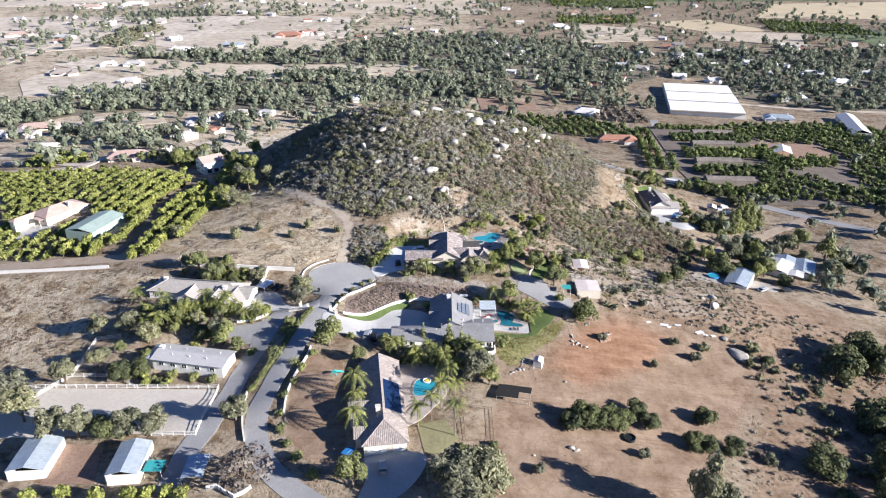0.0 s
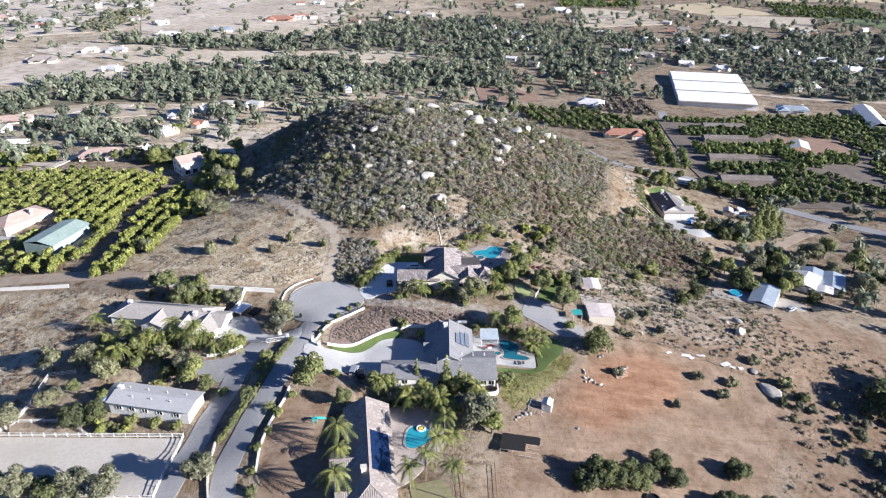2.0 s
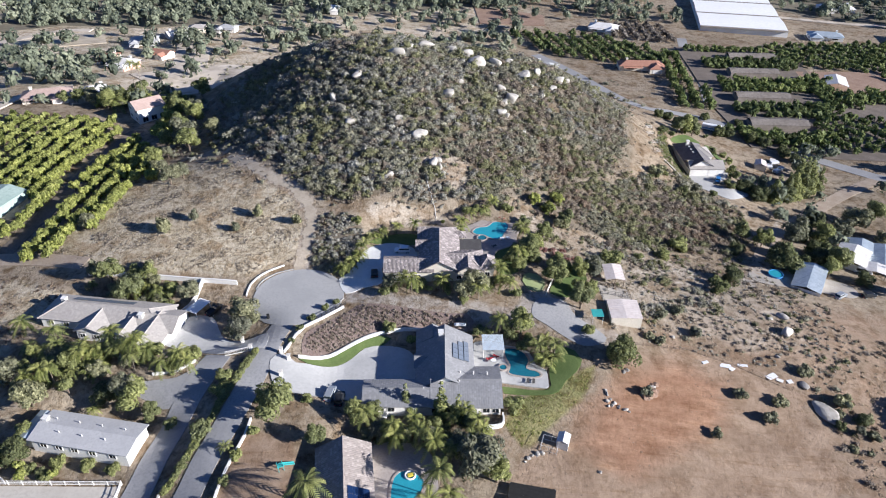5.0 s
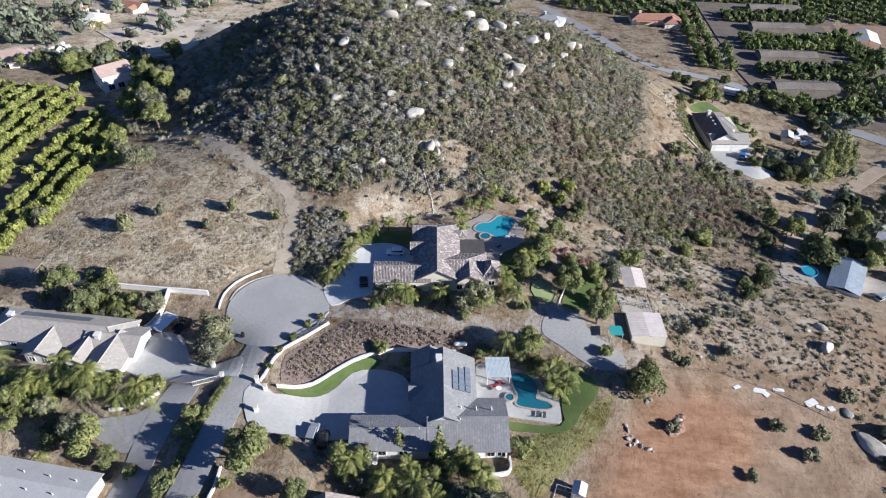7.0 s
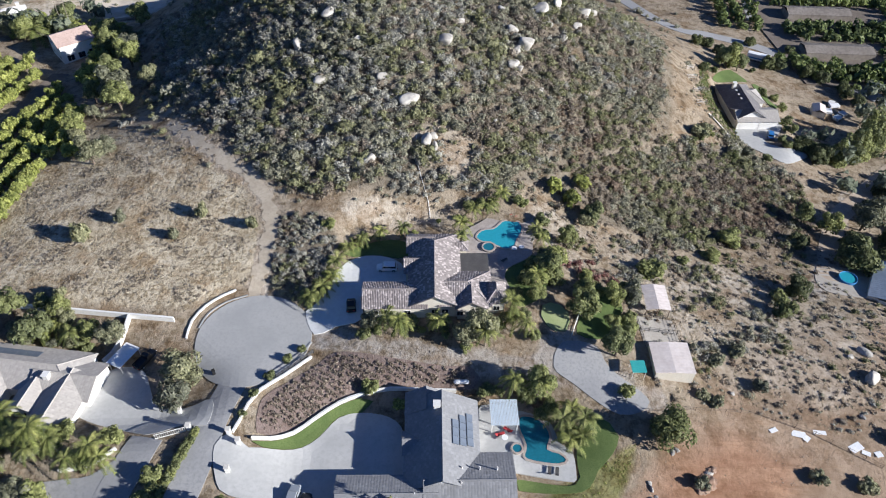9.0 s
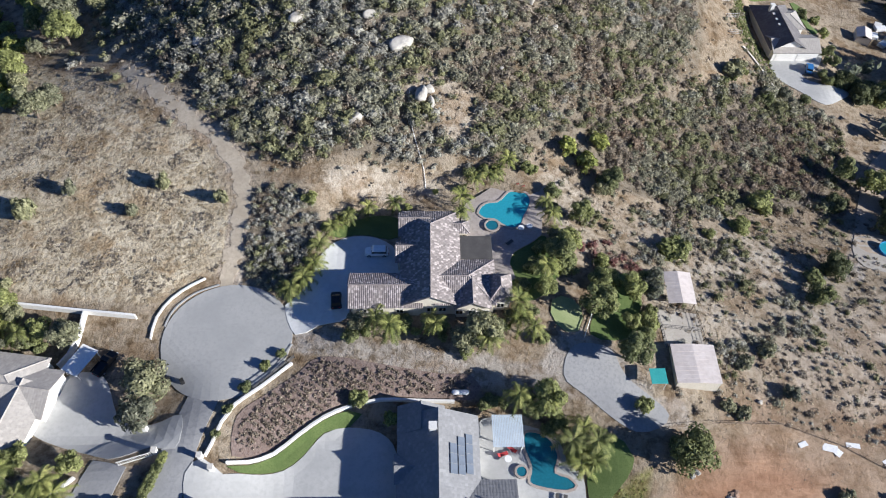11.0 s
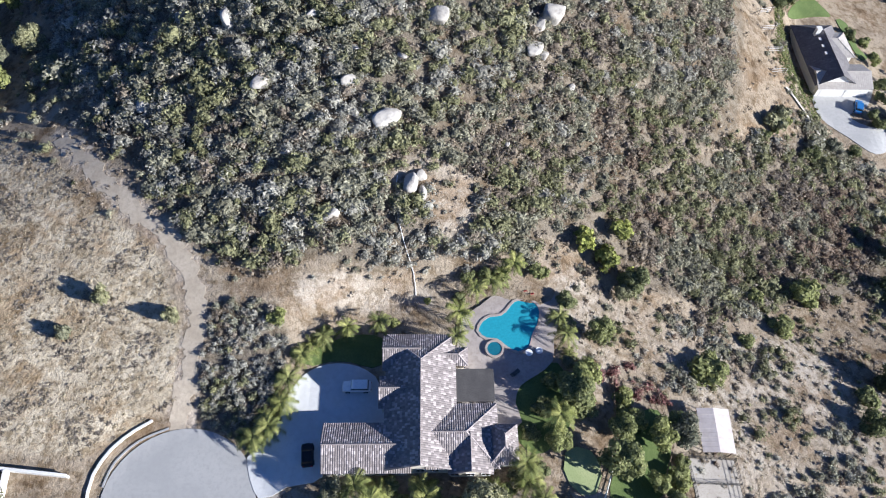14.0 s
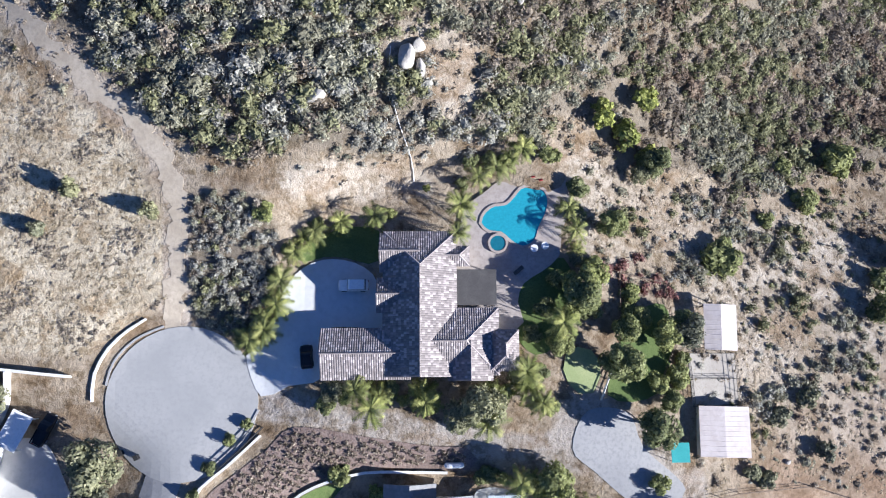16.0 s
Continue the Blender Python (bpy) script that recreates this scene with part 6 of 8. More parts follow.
x, y = sown(DRIVE_SCRUB, 1.2, 9, lambda a, b: np.clip(soft(a, b, DRIVE_SCRUB, 4) * 1.5, 0.2, 1))
brushland(x, y, np.random.default_rng(9).uniform(0.5, 1.05, len(x)), {"grey": 0.25, "sage": 0.4, "green": 0.1, "brown": 0.25}, 331, 0.95)
for k, (cx, cy, cr) in enumerate([(63.6, 226.1, 3.1), (71.6, 216.2, 2.8), (65.0, 213.9, 3.1), (66.2, 236.0, 3.2), (63.0, 246.5, 2.5), (45.0, 230.7, 2.9), (61.1, 235.1, 2.8), (73.3, 222.5, 2.5), (49.5, 242.2, 2.7), (35.3, 238.0, 2.8), (55.1, 238.1, 2.1), (57.7, 209.6, 2.6)]):
    rr = np.random.default_rng(900 + k)
    a, d = rr.uniform(0, math.tau, 14), cr * np.sqrt(rr.uniform(0, 1, 14))
    brushland(cx + d * np.cos(a) * 1.3, cy + d * np.sin(a), rr.uniform(0.7, 1.3, 14), {"sage": 0.5, "grey": 0.5} if k % 3 else {"green": 0.6, "grey": 0.4}, 910 + k)
# Thin scrub on the open slopes.
SLOPE = [(44, 196), (52, 197), (75, 194), (97, 190), (112, 200), (108, 230), (96, 246), (72, 245), (52, 239), (38, 244), (32, 252), (26, 250), (30, 232), (44, 228)]
x, y = sown(SLOPE, 0.26, 11, lambda a, b: 0.3 + 0.7 * patchy(a, b, 6))
brushland(x, y, np.random.default_rng(12).uniform(0.3, 0.85, len(x)), {"grey": 0.15, "sage": 0.40, "brown": 0.4, "green": 0.05}, 341, 0.7, 5.0, tone=0.14)
EAST_WASTE = [(92, 190), (128, 215), (150, 190), (150, 100), (70, 100), (66, 120), (74, 140), (82, 150), (92, 164)]
x, y = sown(EAST_WASTE, 0.15, 14, lambda a, b: 0.2 + 0.8 * patchy(a, b, 9))
brushland(x, y, np.random.default_rng(15).uniform(0.4, 1.35, len(x)), {"grey": 0.15, "rust": 0.25, "brown": 0.5, "green": 0.1}, 351, 0.75, 6.0)
x, y = sown([(-80, 395), (-35, 385), (20, 395), (62, 398), (92, 376), (112, 395), (95, 440), (-20, 500), (-120, 470), (-130, 380)], 0.035, 17, lambda a, b: 0.3 + 0.7 * patchy(a, b, 14))
scatter("brush", SHRUBS, x, y, np.random.default_rng(18).uniform(0.7, 2.0, len(x)), LEAF_SCRUB, "scattered shrubs behind the hill", "shrubs", 0.0, 1.0, 19)
# Dry grass and weeds.
x, y = sown(STRAW_FIELD, 1.5, 20, lambda a, b: 0.15 + 0.85 * patchy(a, b, 4, 2.0))
scatter("dry_grass", TUFTS, x, y, np.random.default_rng(21).uniform(0.3, 0.9, len(x)), GRASS, "tufts of dry straw-coloured grass", "grass", 0.12, 0.35, 22)
x, y = sown(STRAW_FIELD, 2.2, 120, lambda a, b: 0.05 + 0.95 * (patchy(a, b, 2.6, 5.0) > 0.66))
scatter("weeds", TUFTS, x, y, np.random.default_rng(121).uniform(0.35, 0.95, len(x)), LEAF_BROWN, "brown dead weeds in patches on the dry field", "grass", 0.05, 0.6, 123)
x, y = sown(WEST_FIELD, 0.9, 124, lambda a, b: 0.05 + 0.95 * (patchy(a, b, 4.0, 1.5) > 0.6))
scatter("weeds", TUFTS, x, y, np.random.default_rng(125).uniform(0.5, 1.3, len(x)), LEAF_RUST, "brown dead weeds in patches on the dry field", "grass", -0.2, 0.6, 126)
x, y = sown(WEST_FIELD, 0.5, 23, lambda a, b: 0.2 + 0.8 * patchy(a, b, 8))
scatter("dry_grass", TUFTS, x, y, np.random.default_rng(24).uniform(0.4, 1.1, len(x)), GRASS, "brown weeds on a dry field", "grass", 0.0, 0.35, 25)
x, y = sown(SLOPE, 1.3, 26, lambda a, b: 0.3 + 0.7 * patchy(a, b, 5, 1.0))
scatter("dry_grass", TUFTS, x, y, np.random.default_rng(27).uniform(0.25, 0.7, len(x)), GRASS, "dry grass on the slope", "grass", 0.0, 0.4, 28)
x, y = sown(EAST_WASTE, 0.4, 29, lambda a, b: patchy(a, b, 7, 3.0))
scatter("dry_grass", TUFTS, x, y, np.random.default_rng(30).uniform(0.3, 0.9, len(x)), GRASS, "dry weeds on waste ground", "grass", -0.1, 0.7, 31)
x, y = sown(RED_FIELD, 0.3, 32, lambda a, b: 0.12 + 0.88 * (patchy(a, b, 8, 4.0) > 0.55))
scatter("weeds", TUFTS, x, y, np.random.default_rng(33).uniform(0.12, 0.4, len(x)), LEAF_BROWN, "sparse weeds on reddish soil", "grass", -0.05, 0.6, 34)
x, y = sown(GREEN_SLOPE, 1.0, 35)
scatter("ground_cover", TUFTS, x, y, np.random.default_rng(36).uniform(0.25, 0.6, len(x)), LEAF_CITRUS, "yellowish green ground cover on a bank", "grass", -0.15, 0.6, 37)
BED = [(-30, 190.2), (-24.4, 191.8), (-20.6, 195), (-16.7, 197.9), (-12.5, 199.7), (-7.2, 201), (8.6, 200.3), (8.2, 202.6), (-6.2, 204.5), (-17.4, 206), (-21.5, 203), (-26.0, 199.4), (-30, 195)]
x, y = sown(BED, 7.0, 38, lambda a, b: (np.sin((0.5 * a + 0.87 * b) * math.tau / 1.15) > -0.15) * 1.0)
scatter("bed_plants", TUFTS, x, y, np.random.default_rng(39).uniform(0.45, 0.8, len(x)), LEAF_BROWN, "low purplish brown bedding plants", "plants", -0.12, 1.25, 40)
x, y = sown([(29, 231), (38, 233), (43, 226), (36, 226), (31, 228)], 0.5, 41)
scatter("reddish_brush", SHRUBS, x, y, np.random.default_rng(42).uniform(0.5, 1.1, len(x)), LEAF_RED, "reddish brown dry shrubs", "shrubs", 0.0, 0.9, 43)

# Garden and field trees: kind, x, y, crown radius.
GARDEN = [("olive", -46.3, 201.8, 4.1), ("olive", -46.7, 195.8, 3.7), ("round", -32.9, 170.3, 5.1), ("round", -23.5, 164.0, 2.6), ("bush", -10.7, 199.3, 2.0), ("citrus", -5.3, 196.3, 1.6),
          ("olive", 10.8, 209.6, 3.8), ("olive", 7.4, 208.3, 3.0), ("round", 31.7, 215.6, 3.4), ("round", 37.2, 206.0, 3.2), ("olive", 42.8, 220.6, 3.0), ("round", 21.5, 197.8, 3.6), ("oak", 44.5, 189.5, 3.9),
          ("oak", 80.8, 224.4, 2.7), ("round", 25.8, 225.8, 3.3), ("round", 28.0, 228.9, 2.8), ("round", 32.9, 220.6, 2.7), ("round", 31.5, 237.2, 2.6)]
YARDS = [("olive", 1.6, 116.4, 6.2), ("olive", 9.6, 118.0, 6.2), ("olive", 5.0, 111.0, 6.2), ("olive", 14.0, 119.5, 2.6), ("round", -20.3, 119.8, 4.0), ("olive", 8.6, 157.6, 4.6), ("olive", 11.2, 160.4, 3.8), ("olive", 5.4, 162.4, 3.4), ("round", 12.6, 156.2, 3.0),
         ("round", -15.9, 170.2, 3.0), ("round", -12.4, 172.4, 2.2), ("cone", -5.8, 174.6, 2.5), ("cone", 2.0, 172.4, 3.4), ("cone", 5.2, 170.8, 3.0), ("round", 8.4, 169.0, 2.6), ("round", 0.0, 168.4, 2.2), ("bare", -44.7, 119.5, 6.4), ("olive", -52.4, 141.3, 3.6), ("bush", 17.3, 174.9, 2.5), ("bush", 37.8, 197.5, 1.9), ("bush", 12.6, 133.0, 1.4), ("bush", 4.6, 131.5, 1.3)]
NORTHWEST = [("round", -78.0, 211.8, 4.0), ("round", -84.8, 216.5, 3.6), ("round", -74.7, 216.3, 2.5), ("olive", -63.0, 211.0, 2.9), ("round", -67.8, 212.2, 2.4), ("round", -80.8, 183.5, 3.0), ("round", -65.1, 175.5, 4.0), ("oak", -71.9, 177.1, 2.8),
             ("round", -60.2, 172.5, 2.4), ("round", -80.3, 178.6, 2.2), ("olive", -87.1, 175.8, 3.9), ("olive", -95.9, 182.0, 3.8), ("oak", -90.5, 162.3, 3.7), ("oak", -85.8, 163.6, 3.2), ("olive", -66.7, 177.1, 3.4), ("olive", -104.8, 181.8, 3.4), ("olive", -104.5, 159.0, 3.7)]
STABLES = [("olive", -97.5, 137.5, 4.4), ("olive", -90.7, 137, 4.8), ("oak", -83.2, 137.1, 4.6), ("olive", -78.2, 137.6, 4.2), ("olive", -71.9, 137.5, 3.9), ("olive", -113.6, 149.3, 5.4), ("olive", -108.4, 144.4, 5.0)]
FIELD = [("oak", 33.2, 143.2, 3.6), ("oak", 37.0, 144.6, 3.9), ("oak", 40.4, 144.2, 3.7), ("oak", 44.2, 144.8, 3.9), ("oak", 47.4, 145.6, 2.8), ("oak", 51.8, 150.8, 2.7), ("oak", 54.3, 146.2, 2.8), ("oak", 70.9, 151.0, 3.1), ("oak", 64.1, 140.2, 2.9), ("oak", 67.6, 139.6, 2.6), ("oak", 74.4, 139.9, 3.1), ("oak", 96.0, 135.6, 5.0), 
         ("oak", 121.4, 177.4, 6.4), ("oak", 131.3, 185.5, 6.2), ("oak", 136.0, 180.0, 6.4), ("oak", 120.0, 153.6, 6.2), ("oak", 110.5, 247.6, 5.4), ("oak", 125.0, 253.7, 4.1), ("round", 109.2, 351.4, 4.5), ("oak", 112, 132, 6.4), ("oak", 124, 142, 6.6), ("oak", 107, 121, 5.6), ("oak", 133, 150, 7.0), ("oak", 118, 112, 6.0)]
PINES = [("pine", 135.7, 302.4, 5.6), ("pine", 139.7, 304.8, 6.2), ("pine", 144.3, 308.1, 6.4), ("pine", 149.2, 312.0, 6.0), ("pine", 143.9, 311.3, 6.2), ("pine", 129.9, 299.3, 5.0), ("pine", 149.0, 315.8, 6.4), ("pine", 154.3, 314.0, 4.4)]
ORCHARD_EDGE = [("olive", -83.4, 263.2, 3.8), ("round", -86.1, 291.4, 4.4), ("round", -91.9, 318.7, 4.2), ("oak", -122.8, 346.3, 4.3), ("olive", -94.4, 325.2, 4.0), ("citrus", -101, 310, 3.6), ("round", -97, 300, 3.6)]
for kind, x, y, r in GARDEN + YARDS + NORTHWEST + STABLES + FIELD + ORCHARD_EDGE:
    plant(kind, x, y, r)
for kind, x, y, r in PINES:
    plant(kind, x, y, r, "row of pines")
BUSHES = [(-55.4, 187.9, 2.4), (-45.8, 180.2, 2.4), (-46.5, 176.5, 2.2), (-47.8, 166.4, 2.4), (-55.5, 170.1, 2.0), (-64.3, 189.0, 2.7), (-27.2, 175.1, 1.5), (-79.0, 218.3, 2.3), (-69.0, 188.2, 2.2), (-75, 189, 2.2), (-58, 183, 2.0), (-70, 161.5, 1.8), (-76, 162.2, 1.8), (-64.5, 160.3, 1.8)]
for x, y, r in BUSHES:
    plant("bush", x, y, r)
for x, y, r in [(51.4, 232.7, 3.9), (70.3, 244.3, 2.6), (77.4, 252.2, 3.6), (38.9, 248.8, 2.4), (82.0, 230.0, 2.6), (61.6, 240.2, 1.7), (66.5, 250.4, 2.0)]:
    plant("bush", x, y, r, "", 0.85)
DRY_BUSHES = [(58.4, 207.3, 2.2), (63.8, 210.1, 2.2), (53.5, 198.7, 1.8), (55.8, 197.6, 1.8), (72.0, 184.0, 2.2), (81.4, 182.9, 2.4), (62.6, 172.4, 1.7), (66.3, 201.7, 1.9), (91.2, 192.2, 2.6), (77.0, 177.8, 2.1), (16.0, 213.5, 1.8), (49.9, 134.2, 2.0), (22.5, 125.9, 2.0),
              (83.0, 136.9, 2.4), (96.8, 183.7, 2.6), (-76.8, 236.4, 2.5), (-69.6, 241.2, 1.8), (-51.2, 242.2, 1.8), (-56.4, 236.5, 1.4), (-39.4, 239.0, 1.7), (-82.3, 267.7, 2.2), (-90, 218.5, 2.0), (-76, 220, 1.8), (39.5, 247.9, 2.5), (26.4, 238.9, 2.0)]
for x, y, r in DRY_BUSHES:
    plant("drybush", x, y, r * 0.95, "", 1.9 if x < 0 else 1.0)
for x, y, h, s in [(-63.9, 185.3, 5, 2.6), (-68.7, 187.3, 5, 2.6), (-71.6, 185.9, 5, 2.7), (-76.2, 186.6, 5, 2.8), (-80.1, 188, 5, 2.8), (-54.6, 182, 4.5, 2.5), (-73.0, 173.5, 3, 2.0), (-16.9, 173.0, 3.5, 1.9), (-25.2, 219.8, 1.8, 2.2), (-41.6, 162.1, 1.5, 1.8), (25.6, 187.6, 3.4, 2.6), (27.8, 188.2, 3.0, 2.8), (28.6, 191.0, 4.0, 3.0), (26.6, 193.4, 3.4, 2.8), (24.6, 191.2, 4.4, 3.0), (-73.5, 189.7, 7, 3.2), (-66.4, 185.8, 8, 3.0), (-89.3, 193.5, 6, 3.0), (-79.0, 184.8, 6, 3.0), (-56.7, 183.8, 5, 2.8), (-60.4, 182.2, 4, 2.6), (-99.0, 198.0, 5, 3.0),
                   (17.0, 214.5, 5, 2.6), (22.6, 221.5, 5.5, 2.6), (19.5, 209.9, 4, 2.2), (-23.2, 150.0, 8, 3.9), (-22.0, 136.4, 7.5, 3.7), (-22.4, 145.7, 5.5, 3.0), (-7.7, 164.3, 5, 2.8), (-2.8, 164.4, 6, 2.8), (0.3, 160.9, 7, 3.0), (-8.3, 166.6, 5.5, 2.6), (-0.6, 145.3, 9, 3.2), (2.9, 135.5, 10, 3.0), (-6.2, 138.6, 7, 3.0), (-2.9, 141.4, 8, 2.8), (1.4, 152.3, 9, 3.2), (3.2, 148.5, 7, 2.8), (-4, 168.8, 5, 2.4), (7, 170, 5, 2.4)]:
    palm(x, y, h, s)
# Young palms round the drive and the pool of the clay-tiled house.
for x, y in [(-21.8, 221.0), (-20.2, 224.8), (-19.4, 228.4), (-17.6, 232.8), (-14.6, 236.0), (-10.6, 237.4), (-5.4, 238.2), (-24.0, 219.4), (7.8, 240.0), (10.6, 244.2), (13.4, 246.0), (17.4, 248.2), (7.2, 235.4), (24.8, 239.8), (25.5, 236.0), (-8.2, 212.0), (-4.6, 211.2), (1.5, 211.6), (12.4, 211.2), (17.6, 212.6)]:
    palm(x, y, PLANTED.uniform(1.8, 3.6), PLANTED.uniform(2.1, 2.8))
for x, y, r in [(-22.0, 238.5, 1.8), (9.5, 247.3, 1.6), (21.5, 248.2, 1.7), (26.5, 243.0, 2.0), (18.5, 220, 1.9), (20.8, 224.2, 2.0), (22.5, 228.3, 1.8), (-10, 211, 1.3), (3.5, 210.5, 1.5), (14.5, 211.5, 1.4), (19.8, 214.4, 1.5), (21.2, 209.2, 1.5), (34.5, 226.6, 1.8), (41.6, 213.2, 1.6), (42.6, 216.2, 1.5)]:
    plant("bush", x, y, r)
for x, y in [(-22.8, 223.4), (-16.4, 235.2), (15.4, 247.4), (26.0, 233.2)]:
    palm(x, y, PLANTED.uniform(0.8, 2.0), PLANTED.uniform(1.6, 2.2))
for x, y, r in [(-21.6, 225.4, 1.1), (-20.4, 229.4, 1.2), (-18.9, 233.2, 1.1), (-14.2, 237.6, 1.2), (-3.0, 239.2, 1.0), (8.2, 244.0, 1.2), (12.4, 247.6, 1.2), (23.0, 248.0, 1.4), (26.6, 239.0, 1.3)]:
    plant("bush", x, y, r)
# Thick planting in the gardens.
def thicket(poly, count, kinds, lo, hi, seed):
    rng = np.random.default_rng(seed)
    x, y = sown(poly, 1.0, seed)
    pick = rng.choice(len(x), count, replace=False)
    for k in pick:
        kind = kinds[rng.integers(0, len(kinds))]
        if kind == "palm":
            palm(x[k], y[k], rng.uniform(3, 6), rng.uniform(2.2, 3.0))
        else:
            plant(kind, x[k], y[k], rng.uniform(lo, hi))


thicket([(-96, 192), (-66, 186.5), (-56, 186), (-57, 182.5), (-70, 181), (-96, 178)], 40, ("round", "palm", "olive", "palm", "bush", "palm"), 1.2, 2.6, 81)
thicket([(-100, 178), (-84, 178), (-84, 168), (-100, 166)], 5, ("olive", "round"), 1.8, 2.8, 82)
thicket([(-18, 170), (12, 170), (12, 163), (2, 160), (-2, 164.5), (-17, 165.5)], 28, ("round", "palm", "bush", "palm", "cone", "olive"), 1.4, 2.5, 83)
thicket([(-13, 212.6), (16, 212.4), (20, 207), (6, 206.3), (-13, 209.6)], 15, ("bush", "bush", "olive", "palm", "round"), 0.9, 2.0, 84)
thicket([(16.5, 219), (24, 231), (27, 240), (30, 232), (27, 219), (20, 212)], 9, ("round", "bush", "palm", "olive"), 1.2, 2.3, 85)
thicket([(30, 207), (41, 208), (43, 224), (38, 227), (33, 224), (35, 215)], 8, ("round", "bush"), 1.4, 2.6, 86)
thicket([(-92, 217.5), (-62, 213.5), (-64, 209.5), (-76, 210.5), (-92, 213.5)], 16, ("bush", "round", "olive", "palm"), 1.2, 2.4, 87)
thicket([(25, 196), (17, 199.5), (9, 199), (18, 197), (25.5, 190), (28.5, 186), (28.5, 192)], 14, ("bush", "round", "palm"), 0.9, 1.8, 88)
thicket([(2, 243), (6, 247), (16, 249.5), (24, 249), (27, 243), (24.8, 246.8), (19, 248), (10.5, 244.3), (7, 239)], 4, ("bush", "citrus"), 0.7, 1.2, 90)
for kind, x, y, r in [("olive", 121.3, 265, 5.0), ("round", 133.4, 268.6, 4.0), ("olive", 151.7, 281, 5.0), ("round", 160.9, 286, 4.6), ("round", 129.5, 249.6, 4.4), ("cone", 147.4, 247.6, 2.0), ("round", 165.1, 271, 5.0), ("oak", 138.6, 284, 4.2), ("oak", 88.2, 233.2, 3.2), ("round", 103.5, 265, 3.0), ("round", 109.6, 262, 3.2),
                      ("oak", 134.4, 241.5, 3.2), ("oak", 127, 258, 4.0), ("olive", 155, 268, 3.6), ("oak", 114, 256, 3.4), ("oak", 128, 272, 4.2), ("olive", 143, 274, 4.4), ("round", 124, 244.5, 3.4), ("oak", 118, 249.5, 3.0), ("oak", 98, 255, 2.8), ("oak", 168, 262, 4.4), ("olive", 158, 250, 3.6),
                      ("round", 106.3, 350.1, 3.2), ("round", 113.9, 352.0, 3.6), ("oak", 95.5, 338, 2.4), ("olive", 113.7, 359.1, 3.0), ("oak", 129.4, 361.0, 2.6), ("oak", 134.6, 361.0, 2.6), ("round", 121.4, 325.9, 1.8), ("round", 118.6, 315.1, 1.8), ("round", 119.0, 310.9, 1.8), ("oak", 113.6, 302.2, 1.7), ("oak", 124, 300, 4.0), ("oak", 119, 304, 3.0), ("drybush", 80.4, 292.8, 3.4), ("drybush", 75.8, 285.6, 1.8), ("drybush", 83, 296.6, 2.2), ("oak", 90, 288, 2.0), ("olive", 96, 291, 2.0), ("round", 102.5, 291.8, 1.8),
                      ("round", -93.9, 278.5, 3.6), ("olive", -89.9, 299.3, 4.8), ("round", -103.2, 331.7, 4.4), ("round", -94, 324.6, 3.6), ("olive", -80.5, 303, 3.4), ("olive", -80.5, 266.6, 2.6), ("round", -137, 344, 4.2), ("oak", -130, 350, 4.6), ("round", -128.8, 360, 5.0), ("olive", -101, 241, 2.6), ("round", -97, 345, 4.2), ("citrus", -100, 292, 3.0), ("round", -96, 312, 4.0), ("citrus", -106, 316, 3.2)]:
    plant(kind, x, y, r)
palm(-133, 343, 5, 5.4)
palm(-126, 350, 19, 3.0)
palm(-123.6, 350.6, 18, 2.8)
thicket([(-128, 352), (-108, 352), (-98, 338), (-100, 318), (-108, 312), (-106, 330), (-118, 348)], 30, ("round", "citrus", "citrus", "round", "citrus", "palm"), 2.0, 3.4, 97)
thicket([(-160, 350), (-132, 344), (-134, 356), (-150, 362)], 14, ("round", "olive", "citrus"), 2.4, 4.0, 98)
thicket([(95, 187), (103, 180), (112, 165), (112, 146), (104, 140), (100, 152), (95, 168), (92, 178)], 24, ("drybush", "olive", "drybush", "drybush", "oak"), 0.8, 1.9, 95)
thicket([(112, 205), (125, 195), (128, 150), (116, 120), (100, 108), (86, 118), (100, 132), (112, 146), (113, 165), (104, 180)], 34, ("drybush", "oak", "olive", "drybush", "drybush"), 1.0, 2.5, 96)
thicket([(28, 247), (30, 256), (40, 262), (46, 252), (38, 245)], 7, ("round", "olive", "citrus"), 1.6, 2.8, 93)
thicket([(-98, 300), (-88, 282), (-93, 262), (-101, 275), (-108, 300)], 7, ("citrus", "citrus", "olive"), 2.0, 2.8, 94)
thicket([(-68, 158.5), (-84, 161.5), (-84, 159), (-68, 158)], 8, ("bush", "citrus"), 1.2, 1.9, 92)
# Hedge and shrubs along the lane.
for k in range(58):
    t = k / 57
    a, b = [(-41.0, 189), (-42.6, 183.5), (-44.6, 176.5), (-46.3, 170.5), (-49, 162), (-52.0, 154)][int(t * 4.999)], [(-42.6, 183.5), (-44.6, 176.5), (-46.3, 170.5), (-49, 162), (-52.0, 154), (-53, 150)][int(t * 4.999)]
    u = t * 5 - int(t * 4.999)
    plant("bush", a[0] + (b[0] - a[0]) * u, a[1] + (b[1] - a[1]) * u, PLANTED.uniform(0.85, 1.15), "hedge")
for x, y, r in [(-37.0, 174.5, 1.3), (-36.8, 166, 1.5), (-39.2, 160.5, 1.6), (-40.5, 155, 1.4), (-42.1, 150, 1.5), (-41.5, 143, 1.4), (-40.3, 137.5, 1.6), (-38.0, 132.5, 1.5), (-34.5, 128.0, 1.7), (-30.0, 123.0, 1.6), (-27.0, 204.9, 1.1), (-29.9, 200.9, 1.2), (-32.2, 197.0, 1.2), (-24.6, 207.2, 1.0), (-33.6, 192.8, 1.0)]:
    plant("bush", x, y, r)

